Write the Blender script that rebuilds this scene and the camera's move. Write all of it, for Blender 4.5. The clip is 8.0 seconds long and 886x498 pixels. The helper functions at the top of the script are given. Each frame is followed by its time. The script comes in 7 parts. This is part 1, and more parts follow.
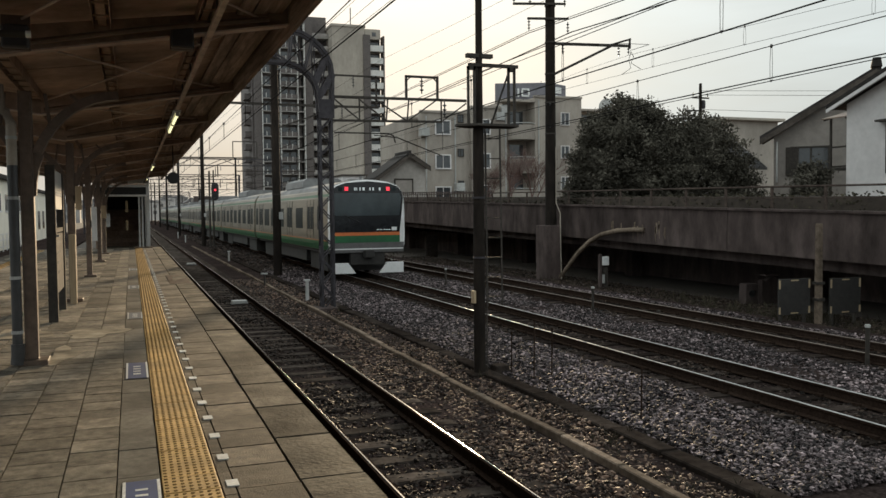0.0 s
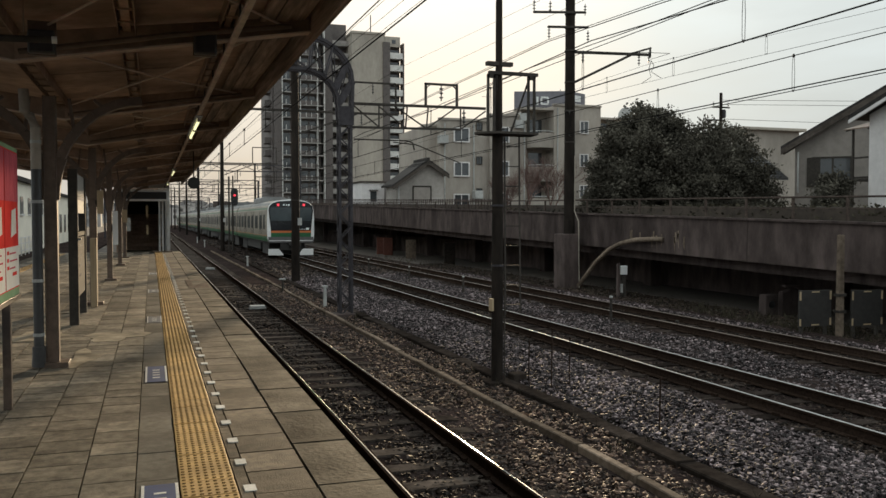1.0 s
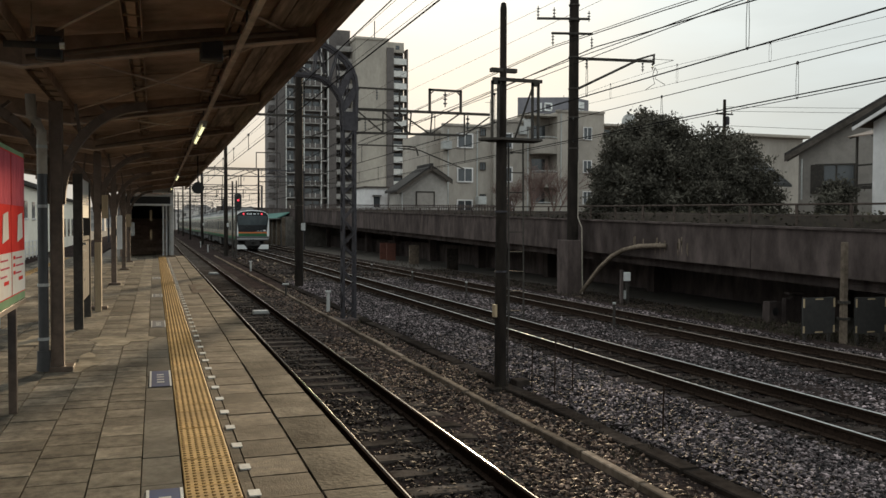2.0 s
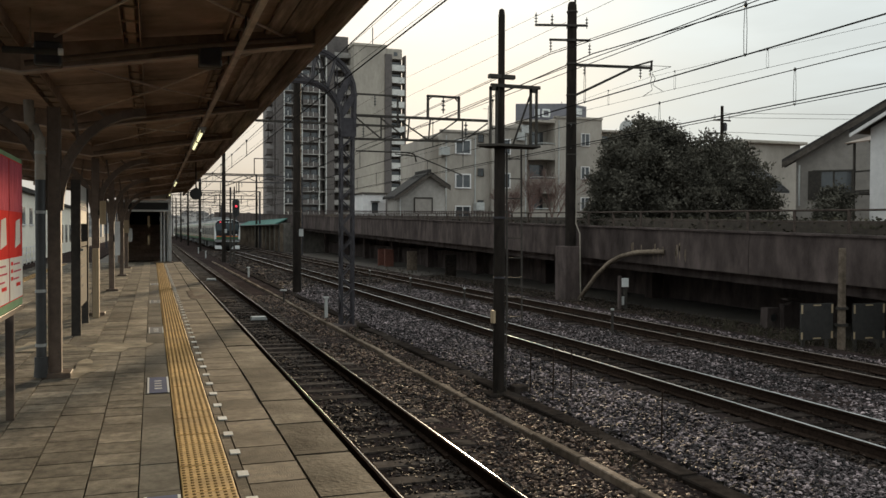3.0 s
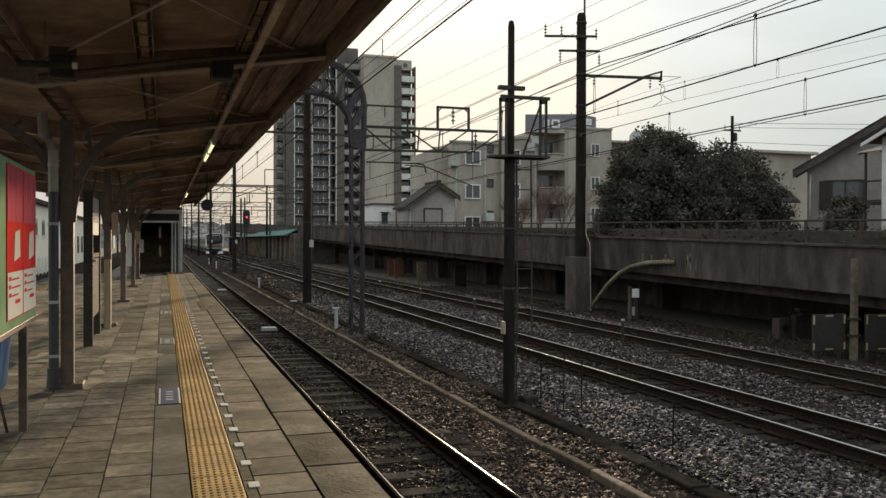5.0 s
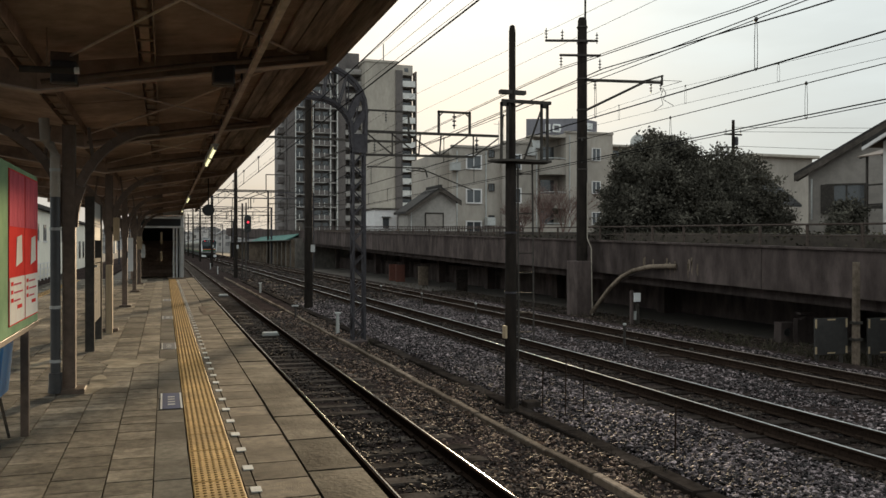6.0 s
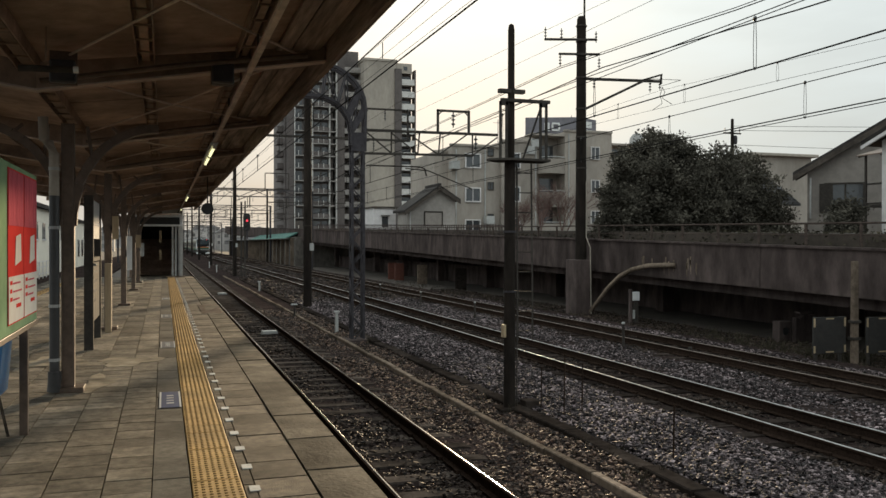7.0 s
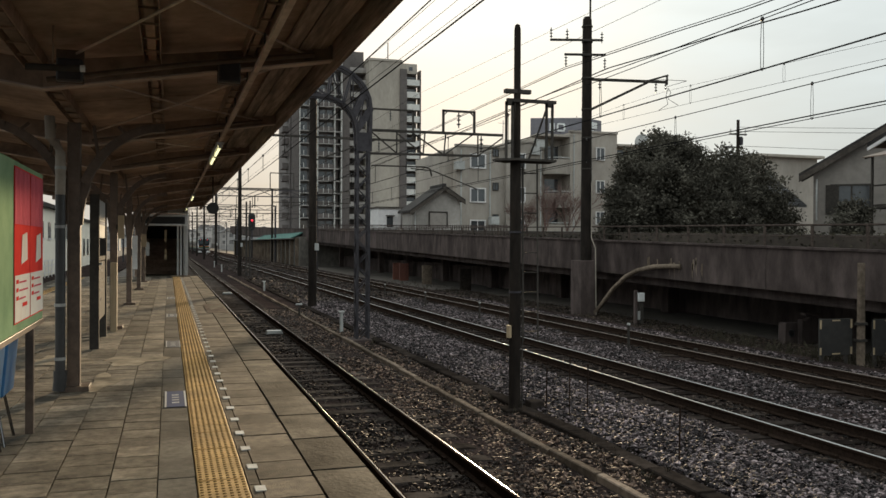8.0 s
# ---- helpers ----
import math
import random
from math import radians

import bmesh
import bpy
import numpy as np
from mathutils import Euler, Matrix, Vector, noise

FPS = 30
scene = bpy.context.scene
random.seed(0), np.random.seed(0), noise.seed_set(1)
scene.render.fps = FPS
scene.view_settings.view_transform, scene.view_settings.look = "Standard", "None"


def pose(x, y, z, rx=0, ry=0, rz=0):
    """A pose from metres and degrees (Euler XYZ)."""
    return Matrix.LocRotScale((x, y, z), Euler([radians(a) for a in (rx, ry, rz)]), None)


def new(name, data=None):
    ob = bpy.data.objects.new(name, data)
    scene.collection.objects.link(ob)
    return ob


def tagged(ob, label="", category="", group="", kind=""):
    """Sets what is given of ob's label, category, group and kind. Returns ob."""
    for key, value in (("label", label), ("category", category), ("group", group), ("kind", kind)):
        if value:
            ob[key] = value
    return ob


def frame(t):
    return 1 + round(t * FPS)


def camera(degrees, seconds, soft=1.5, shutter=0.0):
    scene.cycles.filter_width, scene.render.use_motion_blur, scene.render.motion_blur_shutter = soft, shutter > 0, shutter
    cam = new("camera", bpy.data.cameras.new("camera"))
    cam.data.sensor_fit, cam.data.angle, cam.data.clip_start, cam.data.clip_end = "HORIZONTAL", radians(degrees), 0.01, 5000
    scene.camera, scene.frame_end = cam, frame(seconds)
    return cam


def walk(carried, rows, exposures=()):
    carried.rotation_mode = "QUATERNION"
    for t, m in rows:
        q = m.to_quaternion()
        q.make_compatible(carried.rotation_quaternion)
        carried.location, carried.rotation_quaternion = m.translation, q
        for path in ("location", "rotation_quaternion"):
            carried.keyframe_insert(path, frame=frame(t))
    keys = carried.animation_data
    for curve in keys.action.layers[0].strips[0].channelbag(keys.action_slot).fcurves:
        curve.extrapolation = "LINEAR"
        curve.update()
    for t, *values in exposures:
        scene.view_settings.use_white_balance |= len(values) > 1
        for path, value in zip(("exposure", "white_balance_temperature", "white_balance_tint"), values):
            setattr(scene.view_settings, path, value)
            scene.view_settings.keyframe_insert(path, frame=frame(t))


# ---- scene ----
cam = camera(55.0, 8.0)

PATH = [
    (0.0, pose(0.048, -0.007, 1.469, 87.455, 0.556, -20.115)),
    (0.5, pose(0.043, -0.005, 1.471, 87.557, 0.246, -19.313)),
    (1.0, pose(0.037, 0.001, 1.470, 87.955, 0.005, -18.920)),
    (1.5, pose(0.027, -0.012, 1.474, 88.162, -0.209, -18.667)),
    (3.0, pose(0.018, -0.004, 1.474, 88.736, -0.224, -18.854)),
    (3.5, pose(0.017, -0.011, 1.475, 88.868, -0.142, -18.598)),
    (4.0, pose(0.017, -0.012, 1.479, 89.019, -0.145, -18.329)),
    (4.5, pose(0.013, -0.017, 1.480, 89.207, -0.201, -18.221)),
    (6.0, pose(0.007, -0.014, 1.476, 89.754, -0.032, -18.113)),
    (6.5, pose(0.004, -0.023, 1.479, 89.717, -0.084, -18.017)),
    (7.0, pose(0.007, -0.022, 1.482, 89.654, -0.080, -18.175)),
    (7.5, pose(0.000, -0.014, 1.477, 89.777, -0.141, -18.162)),
    (8.0, pose(0.000, 0.000, 1.480, 89.678, -0.264, -17.866)),
]
walk(cam, PATH)

# ---- world, sun, exposure ----
SUN_AZ, SUN_EL = 21.5, 10.5        # degrees clockwise from +y, degrees up
world = bpy.data.worlds.new("sky")
scene.world = world
world.use_nodes = True
wt = world.node_tree
wt.nodes.clear()
w_out = wt.nodes.new("ShaderNodeOutputWorld")
w_bg = wt.nodes.new("ShaderNodeBackground")
w_sky = wt.nodes.new("ShaderNodeTexSky")
w_sky.sky_type, w_sky.sun_disc = "NISHITA", False
w_sky.sun_elevation, w_sky.sun_rotation = radians(SUN_EL), radians(SUN_AZ)
w_sky.air_density, w_sky.dust_density, w_sky.ozone_density = 1.0, 3.0, 1.0
w_co = wt.nodes.new("ShaderNodeTexCoord")
w_map = wt.nodes.new("ShaderNodeMapping")
w_map.inputs["Scale"].default_value = (1.2, 1.2, 5.0)
w_noise = wt.nodes.new("ShaderNodeTexNoise")
w_noise.inputs["Scale"].default_value, w_noise.inputs["Detail"].default_value = 1.7, 6
w_ramp = wt.nodes.new("ShaderNodeValToRGB")
w_ramp.color_ramp.elements[0].position, w_ramp.color_ramp.elements[1].position = 0.38, 0.68
w_ramp.color_ramp.elements[0].color, w_ramp.color_ramp.elements[1].color = (0.955, 0.955, 0.955, 1), (0.995, 0.995, 0.995, 1)
w_cloud = wt.nodes.new("ShaderNodeMix")
w_cloud.data_type = "RGBA"
# thin cloud and haze, brighter and creamier where it thins low over the line
w_dot = wt.nodes.new("ShaderNodeVectorMath")
w_dot.operation = "DOT_PRODUCT"
w_dot.inputs[1].default_value = (math.sin(radians(6)) * math.cos(radians(8)), math.cos(radians(6)) * math.cos(radians(8)), math.sin(radians(8)))
w_tint = wt.nodes.new("ShaderNodeValToRGB")
w_tint.color_ramp.elements[0].position, w_tint.color_ramp.elements[1].position = 0.89, 0.992
w_tint.color_ramp.elements[0].color, w_tint.color_ramp.elements[1].color = (0.715, 0.785, 0.785, 1), (0.89, 0.83, 0.73, 1)
w_gain = wt.nodes.new("ShaderNodeVectorMath")
w_gain.operation = "SCALE"
w_gain.inputs["Scale"].default_value = 9.0
wt.links.new(w_co.outputs["Generated"], w_dot.inputs[0])
wt.links.new(w_dot.outputs["Value"], w_tint.inputs["Fac"])
wt.links.new(w_tint.outputs["Color"], w_gain.inputs[0])
# soft cloud structure
w_var = wt.nodes.new("ShaderNodeMapRange")
w_var.inputs["From Min"].default_value, w_var.inputs["From Max"].default_value = 0.3, 0.7
w_var.inputs["To Min"].default_value, w_var.inputs["To Max"].default_value = 0.8, 1.14
w_soft = wt.nodes.new("ShaderNodeVectorMath")
w_soft.operation = "SCALE"
wt.links.new(w_noise.outputs["Fac"], w_var.inputs["Value"])
wt.links.new(w_gain.outputs["Vector"], w_soft.inputs[0])
# the cloud sheet is brighter overhead than over the horizon
w_sep = wt.nodes.new("ShaderNodeSeparateXYZ")
w_high = wt.nodes.new("ShaderNodeMapRange")
w_high.inputs["From Min"].default_value, w_high.inputs["From Max"].default_value = 0.06, 0.3
w_high.inputs["To Min"].default_value, w_high.inputs["To Max"].default_value = 0.79, 1.34
w_mul = wt.nodes.new("ShaderNodeMath")
w_mul.operation = "MULTIPLY"
wt.links.new(w_co.outputs["Generated"], w_sep.inputs["Vector"])
wt.links.new(w_sep.outputs["Z"], w_high.inputs["Value"])
wt.links.new(w_var.outputs["Result"], w_mul.inputs[0])
wt.links.new(w_high.outputs["Result"], w_mul.inputs[1])
wt.links.new(w_mul.outputs["Value"], w_soft.inputs["Scale"])
wt.links.new(w_soft.outputs["Vector"], w_cloud.inputs["B"])
wt.links.new(w_co.outputs["Generated"], w_map.inputs["Vector"])
wt.links.new(w_map.outputs["Vector"], w_noise.inputs["Vector"])
wt.links.new(w_noise.outputs["Fac"], w_ramp.inputs["Fac"])
wt.links.new(w_ramp.outputs["Color"], w_cloud.inputs["Factor"])
wt.links.new(w_sky.outputs["Color"], w_cloud.inputs["A"])
wt.links.new(w_cloud.outputs["Result"], w_bg.inputs["Color"])
w_bg.inputs["Strength"].default_value = 0.105
wt.links.new(w_bg.outputs["Background"], w_out.inputs["Surface"])

sun = new("sun", bpy.data.lights.new("sun", "SUN"))
sun.data.energy, sun.data.angle, sun.data.color = 4.6, radians(2.0), (1.0, 0.76, 0.47)
s_dir = Vector((math.sin(radians(SUN_AZ)) * math.cos(radians(SUN_EL)), math.cos(radians(SUN_AZ)) * math.cos(radians(SUN_EL)), math.sin(radians(SUN_EL))))
sun.rotation_mode = "QUATERNION"
sun.rotation_quaternion = s_dir.to_track_quat("Z", "Y")
scene.view_settings.exposure = 0.14


# ---- materials ----
def material(name, dark, light, scale=6.0, rough=0.7, metal=0.0, bump=0.0, bump_scale=60.0, dirt=0.25, dirt_scale=0.7, stretch=(1, 1, 1), per_object=0.0, per_island=0.0, spec=0.5, skew=1.0):
    """A surface with fine grain between two colours, broad stains, and relief."""
    m = bpy.data.materials.new(name)
    m.use_nodes = True
    nt = m.node_tree
    n, l = nt.nodes, nt.links
    p = n["Principled BSDF"]
    p.inputs["Roughness"].default_value, p.inputs["Metallic"].default_value = rough, metal
    p.inputs["Specular IOR Level"].default_value = spec
    co = n.new("ShaderNodeTexCoord")
    info = n.new("ShaderNodeObjectInfo")
    add = n.new("ShaderNodeVectorMath")
    add.operation = "MULTIPLY_ADD"
    add.inputs[1].default_value, add.inputs[0].default_value = (37.0, 23.0, 11.0), (0, 0, 0)
    l.new(info.outputs["Random"], add.inputs[0])
    l.new(co.outputs["Object"], add.inputs[2])
    mp = n.new("ShaderNodeMapping")
    mp.inputs["Scale"].default_value = stretch
    l.new(add.outputs["Vector"], mp.inputs["Vector"])
    fine = n.new("ShaderNodeTexNoise")
    fine.inputs["Scale"].default_value, fine.inputs["Detail"].default_value, fine.inputs["Roughness"].default_value = scale, 8, 0.65
    l.new(mp.outputs["Vector"], fine.inputs["Vector"])
    ramp = n.new("ShaderNodeValToRGB")
    ramp.color_ramp.elements[0].position, ramp.color_ramp.elements[1].position = 0.32, 0.68
    ramp.color_ramp.elements[0].color, ramp.color_ramp.elements[1].color = (*dark, 1), (*light, 1)
    l.new(fine.outputs["Fac"], ramp.inputs["Fac"])
    broad = n.new("ShaderNodeTexNoise")
    broad.inputs["Scale"].default_value, broad.inputs["Detail"].default_value = dirt_scale, 5
    l.new(mp.outputs["Vector"], broad.inputs["Vector"])
    rng = n.new("ShaderNodeMapRange")
    rng.inputs["From Min"].default_value, rng.inputs["From Max"].default_value = 0.3, 0.7
    rng.inputs["To Min"].default_value, rng.inputs["To Max"].default_value = 1.0 - dirt, 1.0 + dirt * 0.4
    l.new(broad.outputs["Fac"], rng.inputs["Value"])
    mul = n.new("ShaderNodeMix")
    mul.data_type, mul.blend_type = "RGBA", "MULTIPLY"
    mul.inputs["Factor"].default_value = 1.0
    l.new(ramp.outputs["Color"], mul.inputs["A"])
    l.new(rng.outputs["Result"], mul.inputs["B"])
    out = mul.outputs["Result"]
    for amount, source in ((per_object, info.outputs["Random"]), (per_island, None)):
        if amount:
            if source is None:
                source = n.new("ShaderNodeNewGeometry").outputs["Random Per Island"]
            r2 = n.new("ShaderNodeMapRange")
            r2.inputs["To Min"].default_value, r2.inputs["To Max"].default_value = 1.0 - amount, 1.0 + amount
            if skew != 1.0:
                pw = n.new("ShaderNodeMath")
                pw.operation = "POWER"
                pw.inputs[1].default_value = skew
                l.new(source, pw.inputs[0])
                source = pw.outputs["Value"]
            l.new(source, r2.inputs["Value"])
            m2 = n.new("ShaderNodeMix")
            m2.data_type, m2.blend_type = "RGBA", "MULTIPLY"
            m2.inputs["Factor"].default_value = 1.0
            l.new(out, m2.inputs["A"])
            l.new(r2.outputs["Result"], m2.inputs["B"])
            out = m2.outputs["Result"]
    l.new(out, p.inputs["Base Color"])
    rr = n.new("ShaderNodeMapRange")
    rr.inputs["To Min"].default_value, rr.inputs["To Max"].default_value = max(0.02, rough - 0.12), min(1.0, rough + 0.12)
    l.new(fine.outputs["Fac"], rr.inputs["Value"])
    l.new(rr.outputs["Result"], p.inputs["Roughness"])
    if bump:
        bn = n.new("ShaderNodeTexNoise")
        bn.inputs["Scale"].default_value, bn.inputs["Detail"].default_value = bump_scale, 4
        l.new(mp.outputs["Vector"], bn.inputs["Vector"])
        b = n.new("ShaderNodeBump")
        b.inputs["Strength"].default_value, b.inputs["Distance"].default_value = bump, 0.01
        l.new(bn.outputs["Fac"], b.inputs["Height"])
        l.new(b.outputs["Normal"], p.inputs["Normal"])
    return m


def glow(name, colour, strength):
    m = bpy.data.materials.new(name)
    m.use_nodes = True
    p = m.node_tree.nodes["Principled BSDF"]
    p.inputs["Base Color"].default_value = (*colour, 1)
    p.inputs["Emission Color"].default_value, p.inputs["Emission Strength"].default_value = (*colour, 1), strength
    return m


PAVING = material("paving", (0.1, 0.084, 0.064), (0.30, 0.256, 0.198), 11, 0.8, bump=0.5, bump_scale=90, dirt=0.8, dirt_scale=1.1, per_object=0.2, per_island=0.2, spec=0.12)
# darker, browner copy of the paving for slabs between tactile strip and coping
EDGE_PAVING = material("edge_paving", (0.07, 0.056, 0.042), (0.2, 0.161, 0.12), 11, 0.8, bump=0.5, bump_scale=90, dirt=0.75, dirt_scale=1.3, per_object=0.18, per_island=0.18, spec=0.1)
COPING = material("coping_concrete", (0.04, 0.0325, 0.0245), (0.185, 0.156, 0.118), 4.2, 0.88, bump=0.8, bump_scale=30, dirt=0.85, dirt_scale=1.8, per_object=0.22, spec=0.08)
STRIP_GREY = material("smooth_grey_strip", (0.085, 0.076, 0.062), (0.165, 0.148, 0.124), 14, 0.8, bump=0.3, bump_scale=80, dirt=0.65, dirt_scale=1.2, per_object=0.14, per_island=0.14, spec=0.08)
CEMENT = material("cement_skin", (0.26, 0.215, 0.157), (0.45, 0.385, 0.29), 7, 0.9, bump=0.4, bump_scale=40, dirt=0.7, dirt_scale=3.0, spec=0.05)
JOINT = material("joint_mortar", (0.03, 0.027, 0.023), (0.065, 0.058, 0.05), 20, 0.95)
TACTILE = material("tactile_yellow", (0.4613, 0.2748, 0.09356), (0.6407, 0.3932, 0.1404), 18, 0.65, dirt=0.35, dirt_scale=2.5, per_object=0.08, per_island=0.08, spec=0.2)
TACTILE_DOME = material("dark_dome", (0.143, 0.08075, 0.028), (0.242, 0.1425, 0.048), 30, 0.75, dirt=0.3, dirt_scale=3, spec=0.1)
WHITE_MARK = material("white_marker", (0.5, 0.5, 0.48), (0.75, 0.74, 0.7), 30, 0.6, per_object=0.15)
BLUE_FADED = material("faded_blue_marker", (0.06, 0.07, 0.09), (0.12, 0.13, 0.16), 25, 0.6, dirt=0.3)
BLUE_MARK = material("blue_marker", (0.02, 0.04, 0.12), (0.035, 0.07, 0.19), 25, 0.5, dirt=0.3)
CONCRETE = material("old_concrete", (0.05, 0.0388, 0.0358), (0.128, 0.0995, 0.0922), 2.2, 0.95, bump=0.4, bump_scale=25, dirt=0.5, dirt_scale=0.6, stretch=(1, 1, 0.4), spec=0.05)
CONCRETE_PALE = material("kerb_concrete", (0.125, 0.097, 0.074), (0.255, 0.2, 0.155), 8, 0.95, bump=0.5, bump_scale=40, dirt=0.5, per_object=0.16, spec=0.0)
TROUGH = material("trough_concrete", (0.021, 0.0168, 0.0143), (0.048, 0.039, 0.0335), 8, 0.95, bump=0.5, bump_scale=40, dirt=0.5, per_object=0.25, spec=0.0)
BALLAST_BED = material("ballast_bed", (0.01388, 0.01053, 0.009344), (0.0625, 0.0468, 0.04323), 22, 0.95, bump=1.0, bump_scale=28, dirt=0.4, dirt_scale=0.5, spec=0.0)
# skewed tones: a few very pale stones stand in for glints off facets
STONES = material("ballast_stones", (0.0175, 0.0136, 0.0138), (0.36, 0.288, 0.29), 16, 0.6, bump=0.3, bump_scale=60, dirt=0.5, dirt_scale=0.6, per_island=0.93, spec=0.12, skew=3.0)
STONES_OILY = material("oil_dark_ballast", (0.017, 0.0125, 0.0102), (0.09, 0.065, 0.051), 14, 0.65, bump=0.3, bump_scale=60, dirt=0.35, dirt_scale=0.5, per_island=0.85, spec=0.1, skew=1.8)
# brown tint puts the low sun's warmth on this ballast into its colour
STONES_BROWN = material("sun_tinted_stones", (0.045, 0.029, 0.0215), (0.25, 0.168, 0.125), 9, 0.6, bump=0.3, bump_scale=60, dirt=0.4, dirt_scale=0.5, per_island=0.9, spec=0.15, skew=2.4)
RAIL_SIDE = material("rusty_rail", (0.02, 0.0135, 0.0105), (0.05, 0.034, 0.026), 25, 0.9, 0.0, dirt=0.3, spec=0.0)
RAIL_TOP = material("polished_rail", (0.15, 0.148, 0.148), (0.23, 0.226, 0.225), 6, 0.2, 1.0, stretch=(8, 0.3, 8), dirt=0.2)
RAIL_BRIGHT = material("bright_rail", (0.44, 0.435, 0.425), (0.6, 0.59, 0.575), 6, 0.4, 1.0, stretch=(8, 0.3, 8), dirt=0.2)
RAIL_DULL = material("dull_rail", (0.196, 0.154, 0.126), (0.336, 0.28, 0.238), 6, 0.5, 0.8, stretch=(8, 0.3, 8))
SLEEPER = material("sleeper", (0.05, 0.0405, 0.034), (0.125, 0.103, 0.088), 7, 0.95, bump=0.5, bump_scale=40, dirt=0.5, dirt_scale=2.0, per_object=0.35, per_island=0.25, spec=0.0)
SLEEPER_BURIED = material("buried_sleeper", (0.018, 0.0142, 0.0122), (0.05, 0.04, 0.035), 7, 0.95, bump=0.5, bump_scale=40, dirt=0.5, dirt_scale=2.0, per_object=0.4, per_island=0.3, spec=0.0)
RUSTY_RAIL = material("rust_brown_railing", (0.05, 0.038, 0.032), (0.11, 0.083, 0.07), 10, 0.85, dirt=0.3, spec=0.1)
STEEL_DARK = material("dark_painted_steel", (0.036, 0.0324, 0.0288), (0.072, 0.0624, 0.054), 10, 0.8, 0.0, dirt=0.3, spec=0.15)
POLE_CONCRETE = material("blackened_pole", (0.014, 0.0115, 0.0098), (0.036, 0.0285, 0.0235), 6, 0.9, bump=0.3, bump_scale=30, stretch=(1, 1, 0.3), dirt=0.4, spec=0.1)
STEEL_GREY = material("grey_painted_steel", (0.04, 0.0372, 0.0415), (0.072, 0.0665, 0.073), 8, 0.75, 0.0, dirt=0.35, spec=0.15)
COLUMN_PAINT = material("brown_column_paint", (0.095, 0.064, 0.045), (0.18, 0.123, 0.09), 12, 0.5, dirt=0.4, dirt_scale=2)
ROOF_PAINT = material("brown_canopy_paint", (0.27, 0.19, 0.142), (0.46, 0.33, 0.25), 8, 0.7, dirt=0.5, dirt_scale=1.2, spec=0.2)
FLANGE_PAINT = material("pale_flange_paint", (0.5, 0.395, 0.325), (0.74, 0.61, 0.52), 8, 0.6, dirt=0.45, dirt_scale=1.5, spec=0.3)
SOFFIT_WOOD = material("soffit_boards", (0.17, 0.13, 0.105), (0.5, 0.385, 0.31), 3, 0.75, stretch=(8, 0.5, 8), dirt=0.6, dirt_scale=1.0, spec=0.15)
ROOF_SHEET = material("canopy_sheet", (0.37, 0.27, 0.21), (0.58, 0.43, 0.34), 6, 0.8, dirt=0.5, dirt_scale=0.9, spec=0.1)
PIPE_GREY = material("grey_pipe", (0.035, 0.034, 0.035), (0.062, 0.06, 0.06), 10, 0.45, dirt=0.35)
PIPE_PALE = material("pale_pipe", (0.3152, 0.2736, 0.2218), (0.445, 0.3847, 0.3168), 12, 0.6, dirt=0.4)
PALE_METAL = material("pale_metal", (0.35, 0.35, 0.34), (0.5, 0.5, 0.48), 8, 0.5, dirt=0.3)
BLACK = material("black_paint", (0.008, 0.008, 0.008), (0.02, 0.02, 0.02), 10, 0.5)
WIRE = material("wire", (0.012, 0.012, 0.012), (0.03, 0.028, 0.026), 10, 0.9, spec=0.0)
INSULATOR = material("insulator", (0.02, 0.018, 0.016), (0.05, 0.045, 0.04), 10, 0.3)
FOLIAGE = material("evergreen_leaves", (0.055, 0.051, 0.041), (0.165, 0.152, 0.122), 0.9, 0.9, dirt=0.5, per_island=0.3, spec=0.05)
BARK = material("bark", (0.05, 0.04, 0.03), (0.1, 0.08, 0.06), 10, 0.9, bump=0.6, bump_scale=20)
TWIGS = material("bare_twigs", (0.10, 0.06, 0.05), (0.2, 0.12, 0.10), 10, 0.9)
BANK_SHRUB = material("bank_shrub", (0.03, 0.028, 0.02), (0.075, 0.065, 0.045), 3, 0.9, dirt=0.4, per_island=0.4, spec=0.05)
RENDER_BEIGE = material("beige_render", (0.37, 0.33, 0.28), (0.47, 0.418, 0.356), 2, 0.85, dirt=0.3, dirt_scale=0.15, stretch=(1, 1, 0.4))
RENDER_GREY = material("grey_tile_cladding", (0.09072, 0.076, 0.07139), (0.1382, 0.1176, 0.1086), 2, 0.7, dirt=0.2, dirt_scale=0.1)
RENDER_CREAM = material("cream_render", (0.3, 0.264, 0.228), (0.4, 0.357, 0.31), 2, 0.85, dirt=0.35, dirt_scale=0.2, stretch=(1, 1, 0.4))
WHITE_WALL = material("white_wall", (0.6572, 0.63, 0.6208), (0.7844, 0.75, 0.7372), 3, 0.8, dirt=0.2, dirt_scale=0.3)
# white wall turned cream: the warm sun on it is in the colour
SUN_CREAM_WALL = material("sun_cream_wall", (0.78, 0.72, 0.6), (0.85, 0.8, 0.69), 3, 0.8, dirt=0.12, dirt_scale=0.3)
HOUSE_WALL = material("grey_beige_house_wall", (0.3, 0.275, 0.25), (0.4, 0.365, 0.335), 3, 0.85, dirt=0.3, dirt_scale=0.3)
GREY_WALL = material("grey_house_wall", (0.229, 0.204, 0.1824), (0.3053, 0.272, 0.2444), 3, 0.85, dirt=0.25, dirt_scale=0.4)
ROOF_TILE = material("dark_roof_tile", (0.03, 0.027, 0.0255), (0.062, 0.056, 0.053), 4, 0.75, dirt=0.3, per_object=0.15, spec=0.06)
EAVES_BROWN = material("brown_bargeboard", (0.06, 0.05, 0.043), (0.11, 0.093, 0.08), 6, 0.8, dirt=0.3, spec=0.1)
